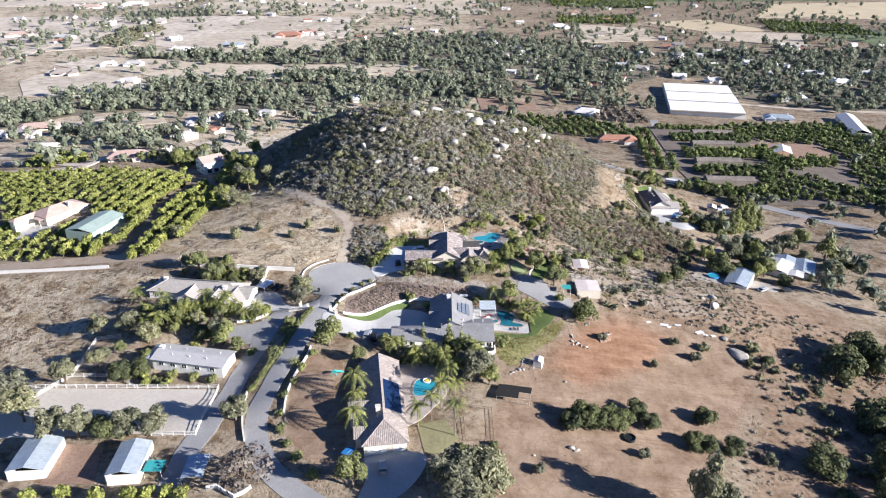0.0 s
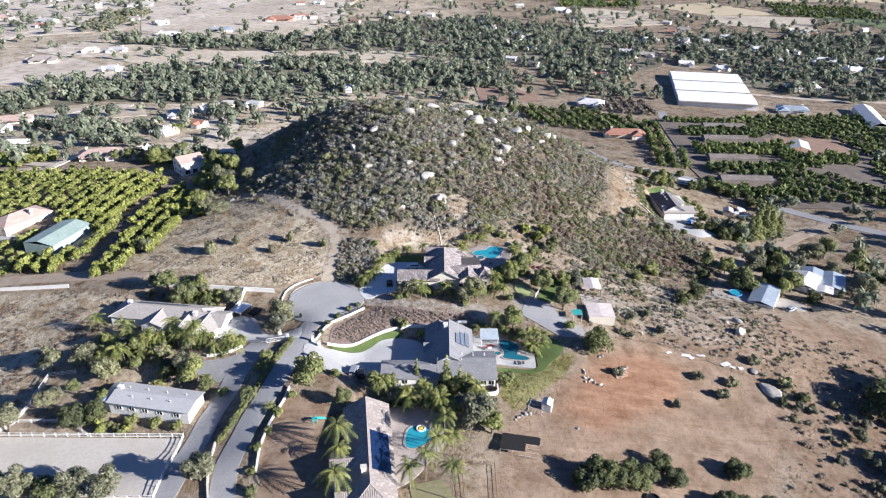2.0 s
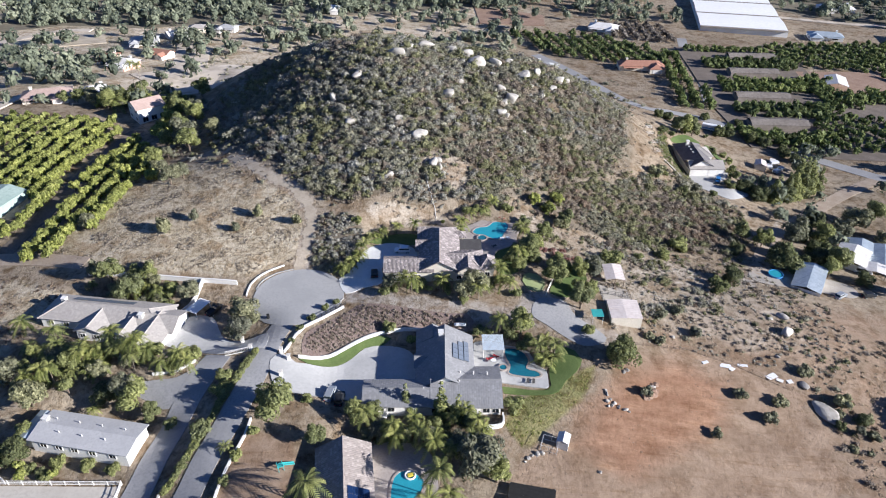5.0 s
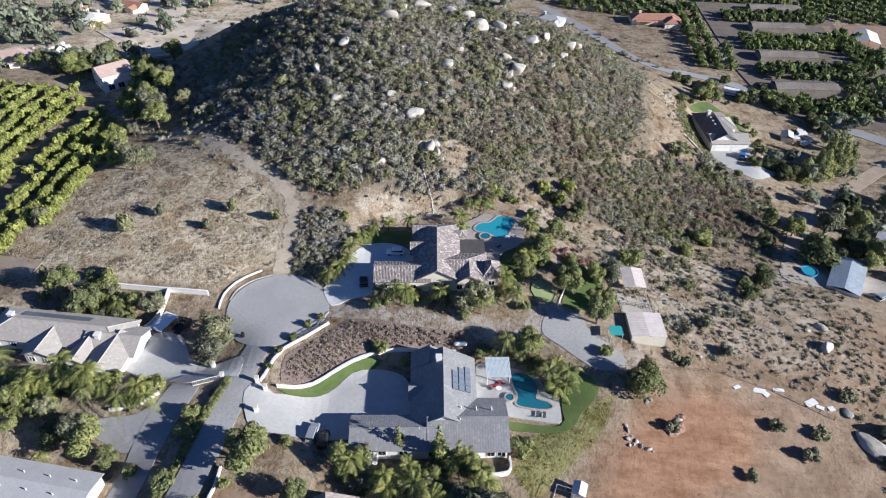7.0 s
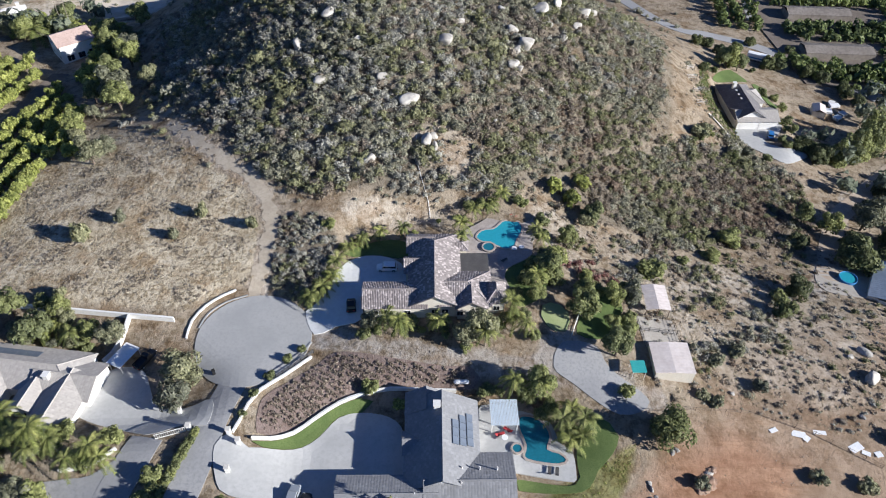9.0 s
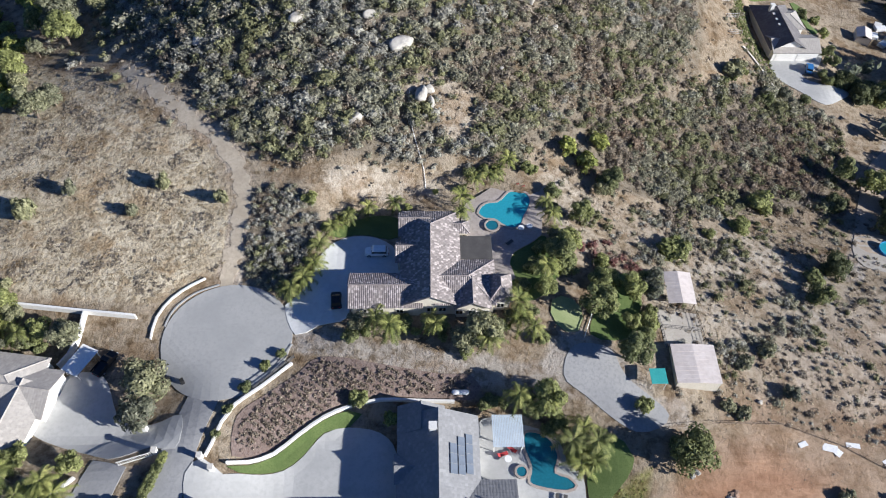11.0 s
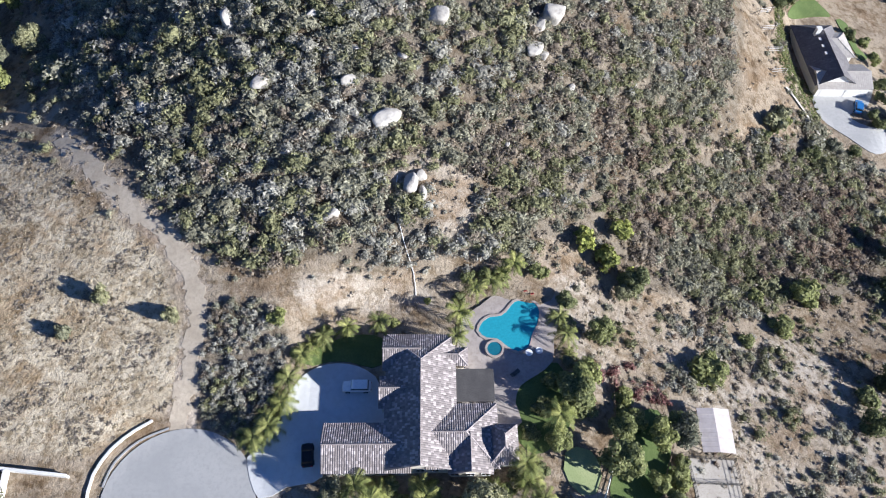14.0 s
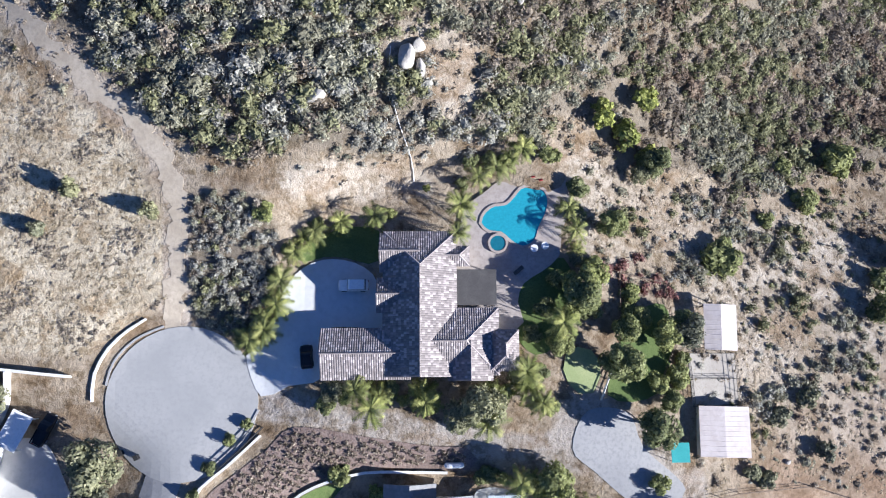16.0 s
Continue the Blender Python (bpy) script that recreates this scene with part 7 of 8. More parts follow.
# Tall tree at the low edge of the bare field, with a long shadow.
plant("olive", 57.4, 115.2, 4.3, "", 1.85)
plant("olive", 61.5, 112.6, 4.0, "", 1.7)

# Citrus orchard: rows that run away from the lane.
ORCHARD = [(-228, 338), (-158, 334), (-122.5, 326), (-121.5, 262), (-124, 240), (-127, 231.5), (-172, 238), (-196, 290)]
EAST_ROWS = [(-116.5, 226.5), (-114.5, 312), (-104, 300), (-93, 276), (-97, 250), (-102.5, 227)]
ROW_DIR = Vector((0.09, 1.0)).normalized()
rng = np.random.default_rng(77)
oxs, oys = [], []
for i in range(-4, 21):
    for j in range(-3, 52):
        px = -112.5 - 6.1 * i + ROW_DIR.x * (j * 2.3) + rng.normal(scale=0.25)
        py = 233 + ROW_DIR.y * (j * 2.3) + rng.normal(scale=0.3)
        clear = rng.uniform() < 0.03 or any(math.hypot(px - q[0], py - q[1]) < q[2] for q in ((-163, 275, 13), (-166, 263, 9), (-138.5, 256, 12), (-116, 331, 11)))
        if (inside(px, py, ORCHARD) or inside(px, py, EAST_ROWS)) and not clear:
            if px > -146:
                plant("citrus", px, py, rng.uniform(1.75, 2.2), "citrus orchard", 1.25)
            else:
                oxs.append(px), oys.append(py)
# Small plot of citrus beyond the dirt road.
PLOT = [(-222, 350), (-203, 347), (-190, 356), (-198, 372), (-219, 382), (-225, 367)]
for i in range(9):
    for j in range(16):
        px, py = -228 + 4.6 * i + 0.9 * j * 0.3 + rng.normal(scale=0.25), 346 + 2.5 * j + rng.normal(scale=0.25)
        if inside(px, py, PLOT):
            oxs.append(px), oys.append(py)
scatter("orchard", ROW_TREES, np.array(oxs), np.array(oys), rng.uniform(1.9, 2.4, len(oxs)), LEAF_CITRUS, "far rows of yellow-green citrus trees", "orchard", 0.05, 1.0, 44)
for x in (-101, -93, -85, -77.5, -70, -66, -62, -58):
    plant("citrus", x, 117.5 + 0.4 * math.sin(x), 2.1, "row of citrus trees")


def rows(name, poly, gap, step, turn, size, material, label, seed, tint=0.0):
    """Plantation rows in a polygon."""
    rng = np.random.default_rng(seed)
    xs, ys = [p[0] for p in poly], [p[1] for p in poly]
    cx, cy, R = sum(xs) / len(xs), sum(ys) / len(ys), max(max(xs) - min(xs), max(ys) - min(ys))
    a, b = np.meshgrid(np.arange(-R, R, gap), np.arange(-R, R, step))
    a, b = a.ravel() + rng.normal(scale=0.25, size=a.size), b.ravel() + rng.normal(scale=0.3, size=b.size)
    c, s = math.cos(radians(turn)), math.sin(radians(turn))
    x, y = cx + a * c - b * s, cy + a * s + b * c
    ok = inside(x, y, poly)
    scatter(name, ROW_TREES, x[ok], y[ok], rng.uniform(0.85, 1.15, ok.sum()) * size, material, label, "orchard", tint, 1.1, seed)


rows("orchard", [(44, 526), (109, 518), (142, 481), (134, 465), (107, 464), (70, 479)], 7, 4.2, 12, 2.7, LEAF_DARKROW, "rows of green avocado trees", 45, 0.1)
rows("orchard", [(112, 550), (158, 548), (154, 506), (112, 518)], 7, 4.2, 0, 2.6, LEAF_GREY, "rows of bare grey orchard trees", 46)
rows("orchard", [(130, 476), (147, 482), (140, 396), (119, 394)], 7, 4.0, -8, 3.0, LEAF_DARKROW, "rows of green orchard trees", 47, 0.05)
rows("orchard", [(207, 504), (306, 518), (326, 496), (234, 338), (240, 390), (256, 424), (252, 454), (204, 464)], 7.8, 3.8, 28, 2.55, LEAF_DARKROW, "rows of dark green avocado trees", 48)
rows("orchard", [(183, 393), (206, 388), (240, 352), (228, 328), (208, 344), (172, 344), (147, 355), (150, 368), (180, 366)], 7.6, 3.8, 28, 2.5, LEAF_DARKROW, "rows of dark green avocado trees", 49)
for k, q in enumerate([[(146, 402), (196, 398), (194, 383), (148, 387)], [(150, 434), (206, 434), (204, 417), (150, 418)], [(156, 472), (210, 468), (208, 453), (156, 456)], [(136, 368), (182, 364), (182, 350), (148, 352)], [(204, 440), (214, 436), (204, 392), (194, 396)], [(206, 412), (248, 420), (240, 404), (206, 396)], [(152, 496), (206, 492), (205, 486), (153, 488)]]):
    rows("orchard", q, 5.4, 4.4, 88, 3.1, LEAF_DARKROW, "rows of dark green orchard trees between sheds", 50 + k)
for k, (q, mt, lb) in enumerate([([(-410, 833), (-365, 812), (-361, 952), (-397, 1010), (-432, 980)], LEAF_OLIVE, "far rows of young orchard trees"), ([(-498, 1185), (-370, 1186), (-348, 1109), (-459, 1109)], LEAF_FAR, "far rows of orchard trees"), ([(213, 1484), (424, 1471), (387, 1339), (200, 1352)], LEAF_DARKROW, "far rows of orchard trees"),
                               ([(186, 1178), (321, 1211), (295, 1110), (174, 1098)], LEAF_DARKROW, "far rows of orchard trees"), ([(501, 1157), (611, 1093), (599, 980), (515, 1010), (469, 1026)], LEAF_DARKROW, "far rows of orchard trees")]):
    rows("orchard", q, 11, 7.0, 20 * k, 2.6 if k == 0 else 3.6, mt, lb, 55 + k)
# Woods and lone trees out to the horizon.
WOODS = [([(-331, 515), (-307, 533), (-315, 575), (-260, 590), (-245, 628), (-190, 651), (-121, 675), (-60, 660), (60, 690), (60, 600), (-74, 553), (-143, 524), (-181, 509), (-233, 513), (-269, 492), (-295, 453)], 0.019),
         ([(-341, 785), (-293, 764), (-226, 783), (-143, 805), (-60, 911), (28, 975), (152, 893), (250, 862), (208, 686), (128, 615), (60, 690), (-12, 690), (-123, 702), (-183, 700), (-258, 714), (-318, 735)], 0.012), ([(285, 867), (434, 848), (620, 890), (470, 600), (358, 556), (314, 556), (256, 600), (270, 695), (215, 693), (245, 800)], 0.0125),
         ([(-290, 445), (-251, 441), (-230, 476), (-186, 498), (-150, 502), (-128, 422), (-154, 407), (-194, 383), (-249, 376)], 0.0068), ([(20, 560), (40, 630), (170, 660), (175, 552), (110, 552), (80, 560)], 0.008), ([(-130, 345), (-110, 352), (-100, 400), (-190, 440), (-250, 400), (-230, 350), (-180, 345)], 0.0062), ([(-130, 440), (-60, 470), (50, 450), (60, 600), (-110, 550), (-150, 490)], 0.008), ([(-420, 480), (-330, 420), (-300, 360), (-420, 300)], 0.008)]
# Dark sheets under the densest woods; the canopy's shade is in their colour.
FOREST_FLOOR = surface("woodland_floor", (0.15, 0.135, 0.10), (0.24, 0.21, 0.16), 0.03, 0.95, (0.12, 0.105, 0.08), 0.3, 0.4)
for q, d in WOODS:
    if d > 0.0105:
        drape("woodland_floor", q, FOREST_FLOOR, "shaded leaf-strewn floor of the woods", "ground", 0.25, 14.0, rounded=False, skirt=1.0)
xs, ys = [], []
for k, (q, d) in enumerate(WOODS):
    a, b = sown(q, d * 1.5, 60 + k, lambda u, v: 0.3 + 0.7 * patchy(u, v, 22))
    xs.append(a), ys.append(b)
a, b = sown([(-1500, 2300), (1700, 2300), (900, 820), (300, 690), (-360, 700), (-900, 900)], 0.0021, 70, lambda u, v: np.clip(1.7 * patchy(u, v, 60) - 0.45, 0.05, 1) * np.clip(1.25 - v / 2600, 0.2, 1))
xs.append(a), ys.append(b)
a, b = sown([(-60, 980), (240, 870), (560, 880), (900, 1400), (500, 1900), (-100, 1900)], 0.0019, 74, lambda u, v: np.clip(1.8 * patchy(u, v, 45, 2.0) - 0.5, 0.03, 1))
xs.append(a), ys.append(b)
a, b = sown([(-640, 1280), (-80, 1280), (0, 720), (-380, 640), (-540, 800)], 0.0024, 75, lambda u, v: np.clip(1.9 * patchy(u, v, 30, 3.0) - 0.55, 0.06, 1))
xs.append(a), ys.append(b)
a, b = sown([(110, 300), (300, 470), (420, 420), (420, 250), (200, 180), (150, 220)], 0.0034, 71)
xs.append(a), ys.append(b)
x, y = np.concatenate(xs), np.concatenate(ys)
for k, (ax, ay, bx, by) in enumerate([(-437, 1102, -143, 1132), (-143, 1132, -117, 918), (-437, 1102, -330, 822), (-187, 883, -285, 803), (-375, 680, -263, 617), (-250, 572, -340, 563), (-325, 695, -170, 665), (-165, 645, -58, 684), (314, 1136, 371, 1037), (423, 1175, 510, 1008), (460, 905, 350, 952), (510, 1195, 702, 1178), (529, 1157, 622, 1039), (203, 1102, 173, 909), (-700, 1100, -460, 1110), (-420, 1180, 80, 1200), (-420, 1500, 60, 1480), (80, 1200, 60, 1480), (-700, 1100, -720, 900), (100, 1700, 150, 1450), (150, 1450, 800, 1480), (640, 1420, 510, 1195)]):
    rr = np.random.default_rng(800 + k)
    n = int(math.hypot(bx - ax, by - ay) / 11)
    u = rr.uniform(0, 1, n)
    u = u[patchy(u * 200, u * 130 + 31 * k, 22) > 0.36]
    xs.append(ax + (bx - ax) * u + rr.normal(scale=5, size=len(u))), ys.append(ay + (by - ay) * u + rr.normal(scale=5, size=len(u)))
x, y = np.concatenate(xs), np.concatenate(ys)
OPEN = [[(150, 350), (230, 340), (320, 500), (200, 500), (150, 500), (130, 400)], [(-305, 855), (-263, 1115), (-136, 1068), (-136, 806), (-220, 784), (-308, 756)], [(-370, 750), (-208, 714), (-20, 735), (-20, 705), (-121, 680), (-247, 640), (-350, 706)], [(-375, 620), (-375, 680), (-331, 665), (-263, 615), (-250, 570), (-300, 560), (-340, 565)], [(172, 525), (196, 652), (268, 640), (240, 522)], [(314, 1136), (423, 1175), (510, 1010), (460, 905), (350, 950)], [(520, 1195), (720, 1180), (1300, 1700), (800, 1700)], [(-437, 1102), (-143, 1132), (-117, 918), (-187, 883), (-285, 803), (-330, 822)], [(295, 480), (300, 530), (318, 534), (310, 485)]]
ok = np.ones(len(x), bool)
for q in OPEN:
    ok &= ~inside(x, y, q) | (np.random.default_rng(3).uniform(0, 1, len(x)) < 0.22)
x, y = x[ok], y[ok]
scatter("woods", FAR_TREES, x, y, np.random.default_rng(72).uniform(2.2, 5.6, len(x)), LEAF_FAR, "distant dark green woods and scattered trees", "trees", 0.0, 1.15, 73)


# ---- boulders ----
def boulder_mesh(seed):
    bm = bmesh.new()
    bmesh.ops.create_icosphere(bm, subdivisions=3, radius=1.0)
    cuts = [Vector(c).normalized() for c in np.random.default_rng(seed).normal(size=(11, 3))]
    off = Vector((seed * 7.3, seed * 3.1, seed * 1.7))
    for v in bm.verts:
        p = v.co.copy()
        d = 1 + 0.30 * noise.noise(p * 0.9 + off) + 0.10 * noise.noise(p * 2.6 + off) + 0.03 * noise.noise(p * 7 + off)
        q = p * d
        for n in cuts:
            over = q.dot(n) - 0.60
            if over > 0:
                q = q - n * over * 0.85
        q.z = max(q.z * 0.85, -0.5)
        v.co = q
    me = bpy.data.meshes.new("boulder")
    bm.to_mesh(me)
    bm.free()
    me.materials.append(ROCK)
    for p in me.polygons:
        p.use_smooth = True
    return me


BOULDERS = [boulder_mesh(k) for k in range(6)]


def boulder(x, y, r, squash=1.0, label="pale weathered granite boulder among shrubs"):
    ob = new("boulder", PLANTED.choice(BOULDERS))
    ob.matrix_basis = pose(x, y, gz(x, y) + 0.25 * r, PLANTED.uniform(-15, 15), PLANTED.uniform(-15, 15), PLANTED.uniform(0, 360)) @ Matrix.Diagonal((r * PLANTED.uniform(1.1, 1.5), r * PLANTED.uniform(0.65, 1.0), r * squash * PLANTED.uniform(0.7, 1.0), 1))
    return tagged(ob, label, "boulder", "boulders")


for x, y, r in [(-27.0, 278.4, 1.9), (-11.4, 277.3, 1.8), (-4.9, 270.8, 2.3), (-10.4, 272.1, 1.2), (-0.3, 260.6, 1.9), (1.8, 259.3, 1.3), (1.5, 262.0, 1.2), (-13.9, 254.9, 1.5), (-10.2, 283.2, 1.0), (-49.9, 278.1, 1.5), (22.8, 287.9, 2.0),
                (15.4, 315.5, 3.4), (22.4, 317.8, 2.6), (26.4, 295.7, 3.1), (23.1, 300.1, 2.1), (23.9, 292.8, 2.0), (32.5, 311.4, 2.8), (37.4, 315.6, 2.1), (4.6, 290.4, 2.6), (24.2, 287.4, 1.2), (20.6, 308.7, 1.7), (42.7, 309.7, 1.4), (38.1, 302.8, 1.5),
                (-25.9, 300.3, 2.4), (-12.9, 311.5, 2.7), (-34.0, 290.8, 2.2), (-21.8, 266.3, 1.3), (-48.1, 277.5, 1.3), (12, 322, 2.6), (6, 324, 2.2), (-3, 325, 2.4), (28, 321, 2.2), (18, 323, 1.9), (-9, 320, 1.8), (46, 318, 2.4), (49, 321, 1.8), (34, 306, 1.3), (9, 300, 1.4), (-18, 290, 1.3),
                (13, 281, 1.0), (-33, 262, 1.0), (-2, 282, 1.2), (30, 283, 1.1), (17, 270, 0.9)]:
    boulder(x, y, r * 1.02, 1.1)
for x, y, r, s in [(92.0, 205.9, 1.9, 1.0), (91.4, 181.7, 2.7, 0.5), (94.0, 213.7, 1.5, 0.6), (89.6, 188.5, 1.3, 0.7), (90.3, 211.9, 0.8, 0.8), (50.8, 183.5, 0.7, 0.7), (31.8, 134.5, 0.9, 0.9), (33.0, 133.9, 0.7, 0.9), (86, 197, 0.7, 0.8), (60, 200, 0.6, 0.8)]:
    boulder(x, y, r, s, "pale weathered boulder on dry ground")
for x, y in [(39.2, 180.0), (39.8, 178.6), (40.6, 177.6), (39.0, 176.7), (41.3, 176.7), (42.9, 176.3), (39.1, 180.9), (43.5, 175.9), (39.9, 177.0), (38.9, 178.1), (44.6, 186.8), (45.4, 187.3), (19.6, 162.0), (20.4, 162.7), (21.5, 163.1), (22.6, 163.4), (18.8, 161.2), (10, 131.5), (22, 131), (34, 160)]:
    boulder(x, y, PLANTED.uniform(0.35, 0.7), 0.9, "small pale rock in a heap on bare soil")

def soil_heap(x, y, r, label):
    """A low heap of loose earth with a lumpy surface."""
    bm = bmesh.new()
    bmesh.ops.create_icosphere(bm, subdivisions=4, radius=1.0)
    for v in bm.verts:
        k = 1 + 0.35 * noise.noise(v.co * 1.7 + Vector((x, y, 0))) + 0.18 * noise.noise(v.co * 5.0 + Vector((y, x, 0)))
        v.co = Vector((v.co.x * k, v.co.y * k, max(v.co.z, -0.25) * 0.5 * k))
    ob = part("soil_heap", bm, RED_SOIL)
    ob.matrix_basis = pose(x, y, gz(x, y), 0, 0, 20) @ Matrix.Diagonal((r * 1.2, r * 0.9, r, 1))
    return tagged(ob, label, "soil heap", "soil heaps")


soil_heap(49.2, 181.5, 1.9, "dark heap of loose reddish soil on the bare field")
soil_heap(51.2, 184.1, 0.9, "small heap of loose reddish soil on the bare field")

# ---- walls, fences and gates ----
run_wall("garden_wall", [(-22.5, 205.4), (-27.3, 201.0), (-31.1, 197.9), (-32.9, 194.8), (-33.8, 191.5), (-34.6, 189.2)], 0.6, 0.25, WHITE, "low white curved wall beside the turning circle")
run_wall("retaining_wall", [(-31.2, 188.3), (-28.0, 188.7), (-24.3, 190.3), (-20.6, 193.6), (-16.6, 196.6), (-12.4, 198.4), (-7.1, 199.6), (-1.7, 199.6), (5.6, 199.4)], 0.6, 0.28, WHITE, "white curved retaining wall below the planted bank", 0.2)
run_wall("garden_wall", [(-40.6, 223.0), (-43.1, 221.4), (-46.0, 218.6), (-47.9, 214.7), (-48.2, 210.6)], 0.35, 0.22, WHITE, "low white curved wall round the turning circle")
run_wall("boundary_wall", [(-92, 219.0), (-73.4, 217.0), (-60.3, 215.4), (-51.3, 214.4)], 1.2, 0.3, WHITE, "long straight white boundary wall")
run_wall("boundary_wall", [(-60.5, 215.2), (-61.4, 211.1), (-63.8, 206.2)], 1.4, 0.25, WHITE, "white side wall of the yard")
run_wall("boundary_wall", [(-190, 229.5), (-162, 227.3), (-120, 223.4)], 1.1, 0.3, WHITE, "long low white wall along the dirt road")
run_wall("garden_wall", [(-38.0, 169.5), (-38.4, 165.2), (-40.4, 158), (-41.3, 151.0), (-40.6, 143.0)], 0.7, 0.25, WHITE, "low white wall along the lane")
run_wall("garden_wall", [(-52.8, 153.5), (-51.8, 146), (-50.5, 140), (-48.5, 134)], 0.7, 0.3, STONE_WALL, "low pale kerb wall on the bend of the lane")
run_wall("garden_wall", [(-62.5, 181.8), (-57.5, 182.6), (-54.0, 185.8)], 0.7, 0.25, WHITE, "low white wall at the farm drive")
run_wall("garden_wall", [(-53.5, 119.5), (-51.2, 119.9), (-46.5, 116.9), (-43.4, 119.7)], 0.9, 0.3, WHITE, "white entrance wall at the stables")
run_wall("patio_wall", [(8.5, 172.4), (9.2, 169.0), (14.6, 169.4), (15.0, 172.6)], 1.1, 0.25, WHITE, "white wall round a small patio", step=1.0)
run_wall("kerb", [(-46.2, 213.0), (-45.2, 216.6), (-42.2, 219.9), (-38, 221.9)], 0.14, 0.2, ASPHALT, "grey kerb of the turning circle", step=1.0)
run_wall("kerb", [(-23.0, 209.2), (-26.4, 203.0), (-30.0, 199.4), (-33.2, 195.5)], 0.18, 0.2, ASPHALT, "grey kerb of the turning circle", step=1.0)
for x, y in [(-33.2, 187.2), (-35.2, 189.0), (-34.0, 181.8), (-45.6, 194.3), (-42.4, 189.8)]:
    g = thing("gate_pillar", "white gate pillar with a cap", "pillar", (x, y, gz(x, y)), group="gate pillars")
    boxed("shaft", (0, 0, 0.7), (0.7, 0.7, 1.8), WHITE, g, 0, 0.02)
    boxed("cap", (0, 0, 1.65), (0.9, 0.9, 0.14), STONE_WALL, g, 0, 0.02)
fence("fence", [(-118, 157.8), (-61.6, 157.2), (-61.2, 136.6), (-72.5, 137.0)], WHITE, "white rail fence round the riding arena", 1.3, 2.8)
fence("fence", [(-112, 150), (-104.8, 163.0), (-104.9, 179.5), (-97.5, 179.6)], WHITE, "white rail fence of a paddock", 1.3, 3.0)
fence("fence", [(-104.5, 162.6), (-91.3, 162.3), (-84.9, 157.6)], WHITE, "white rail fence beside the arena", 1.2, 3.0)
fence("garden_fence", [(32.5, 222.8), (33.0, 229.7), (40.7, 228.4), (41.2, 224.3), (41.5, 218.6), (39.0, 213.2)], WOOD, "thin wooden garden fence round the lawn", 1.2, 2.0, 2, 0.09)
fence("fence", [(31.6, 216.4), (29.0, 210.2)], WHITE, "white rail fence beside the putting green", 1.1, 1.6)
fence("fence", [(-22.3, 206.6), (-25.5, 203.4), (-28.6, 200.6)], DARK_METAL, "dark rail fence above the garden wall", 1.1, 1.6)
fence("wire_fence", [(51.1, 195.6), (63.6, 196.2), (74.6, 192.8), (86, 187)], WOOD, "thin wire fence on wooden posts across the field", 1.1, 3.5, 2, 0.08)
fence("wire_fence", [(41.5, 194.2), (51.1, 195.6)], WOOD, "thin wire fence on wooden posts", 1.1, 3.5, 2, 0.08)
fence("pen_fence", [(43.6, 217.2), (51.8, 217.2), (51.8, 209.2), (44.0, 209.0), (43.6, 217.2)], DARK_METAL, "iron rail pen between the shelters", 1.4, 2.0, 3, 0.07)
fence("pen_fence", [(43.8, 213.2), (51.8, 213.2)], DARK_METAL, "iron rail pen divider", 1.4, 2.0, 3, 0.07)
fence("pen_fence", [(5.0, 146.5), (5.5, 134), (12.5, 134.5), (12.6, 146), (5.0, 146.5)], WOOD, "plain wooden kitchen garden fence", 1.1, 2.4, 2, 0.08)
gt = thing("gate", "white double gate of upright bars across a drive", "gate", (-45.4, 188.6, gz(-45.4, 188.6)), 18)
for k in range(15):
    boxed("bar", (-2.5 + k * 0.36, 0, 0.75), (0.05, 0.05, 1.3), WHITE, gt)
for z in (0.2, 1.35):
    boxed("rail", (0, 0, z), (5.3, 0.07, 0.09), WHITE, gt)


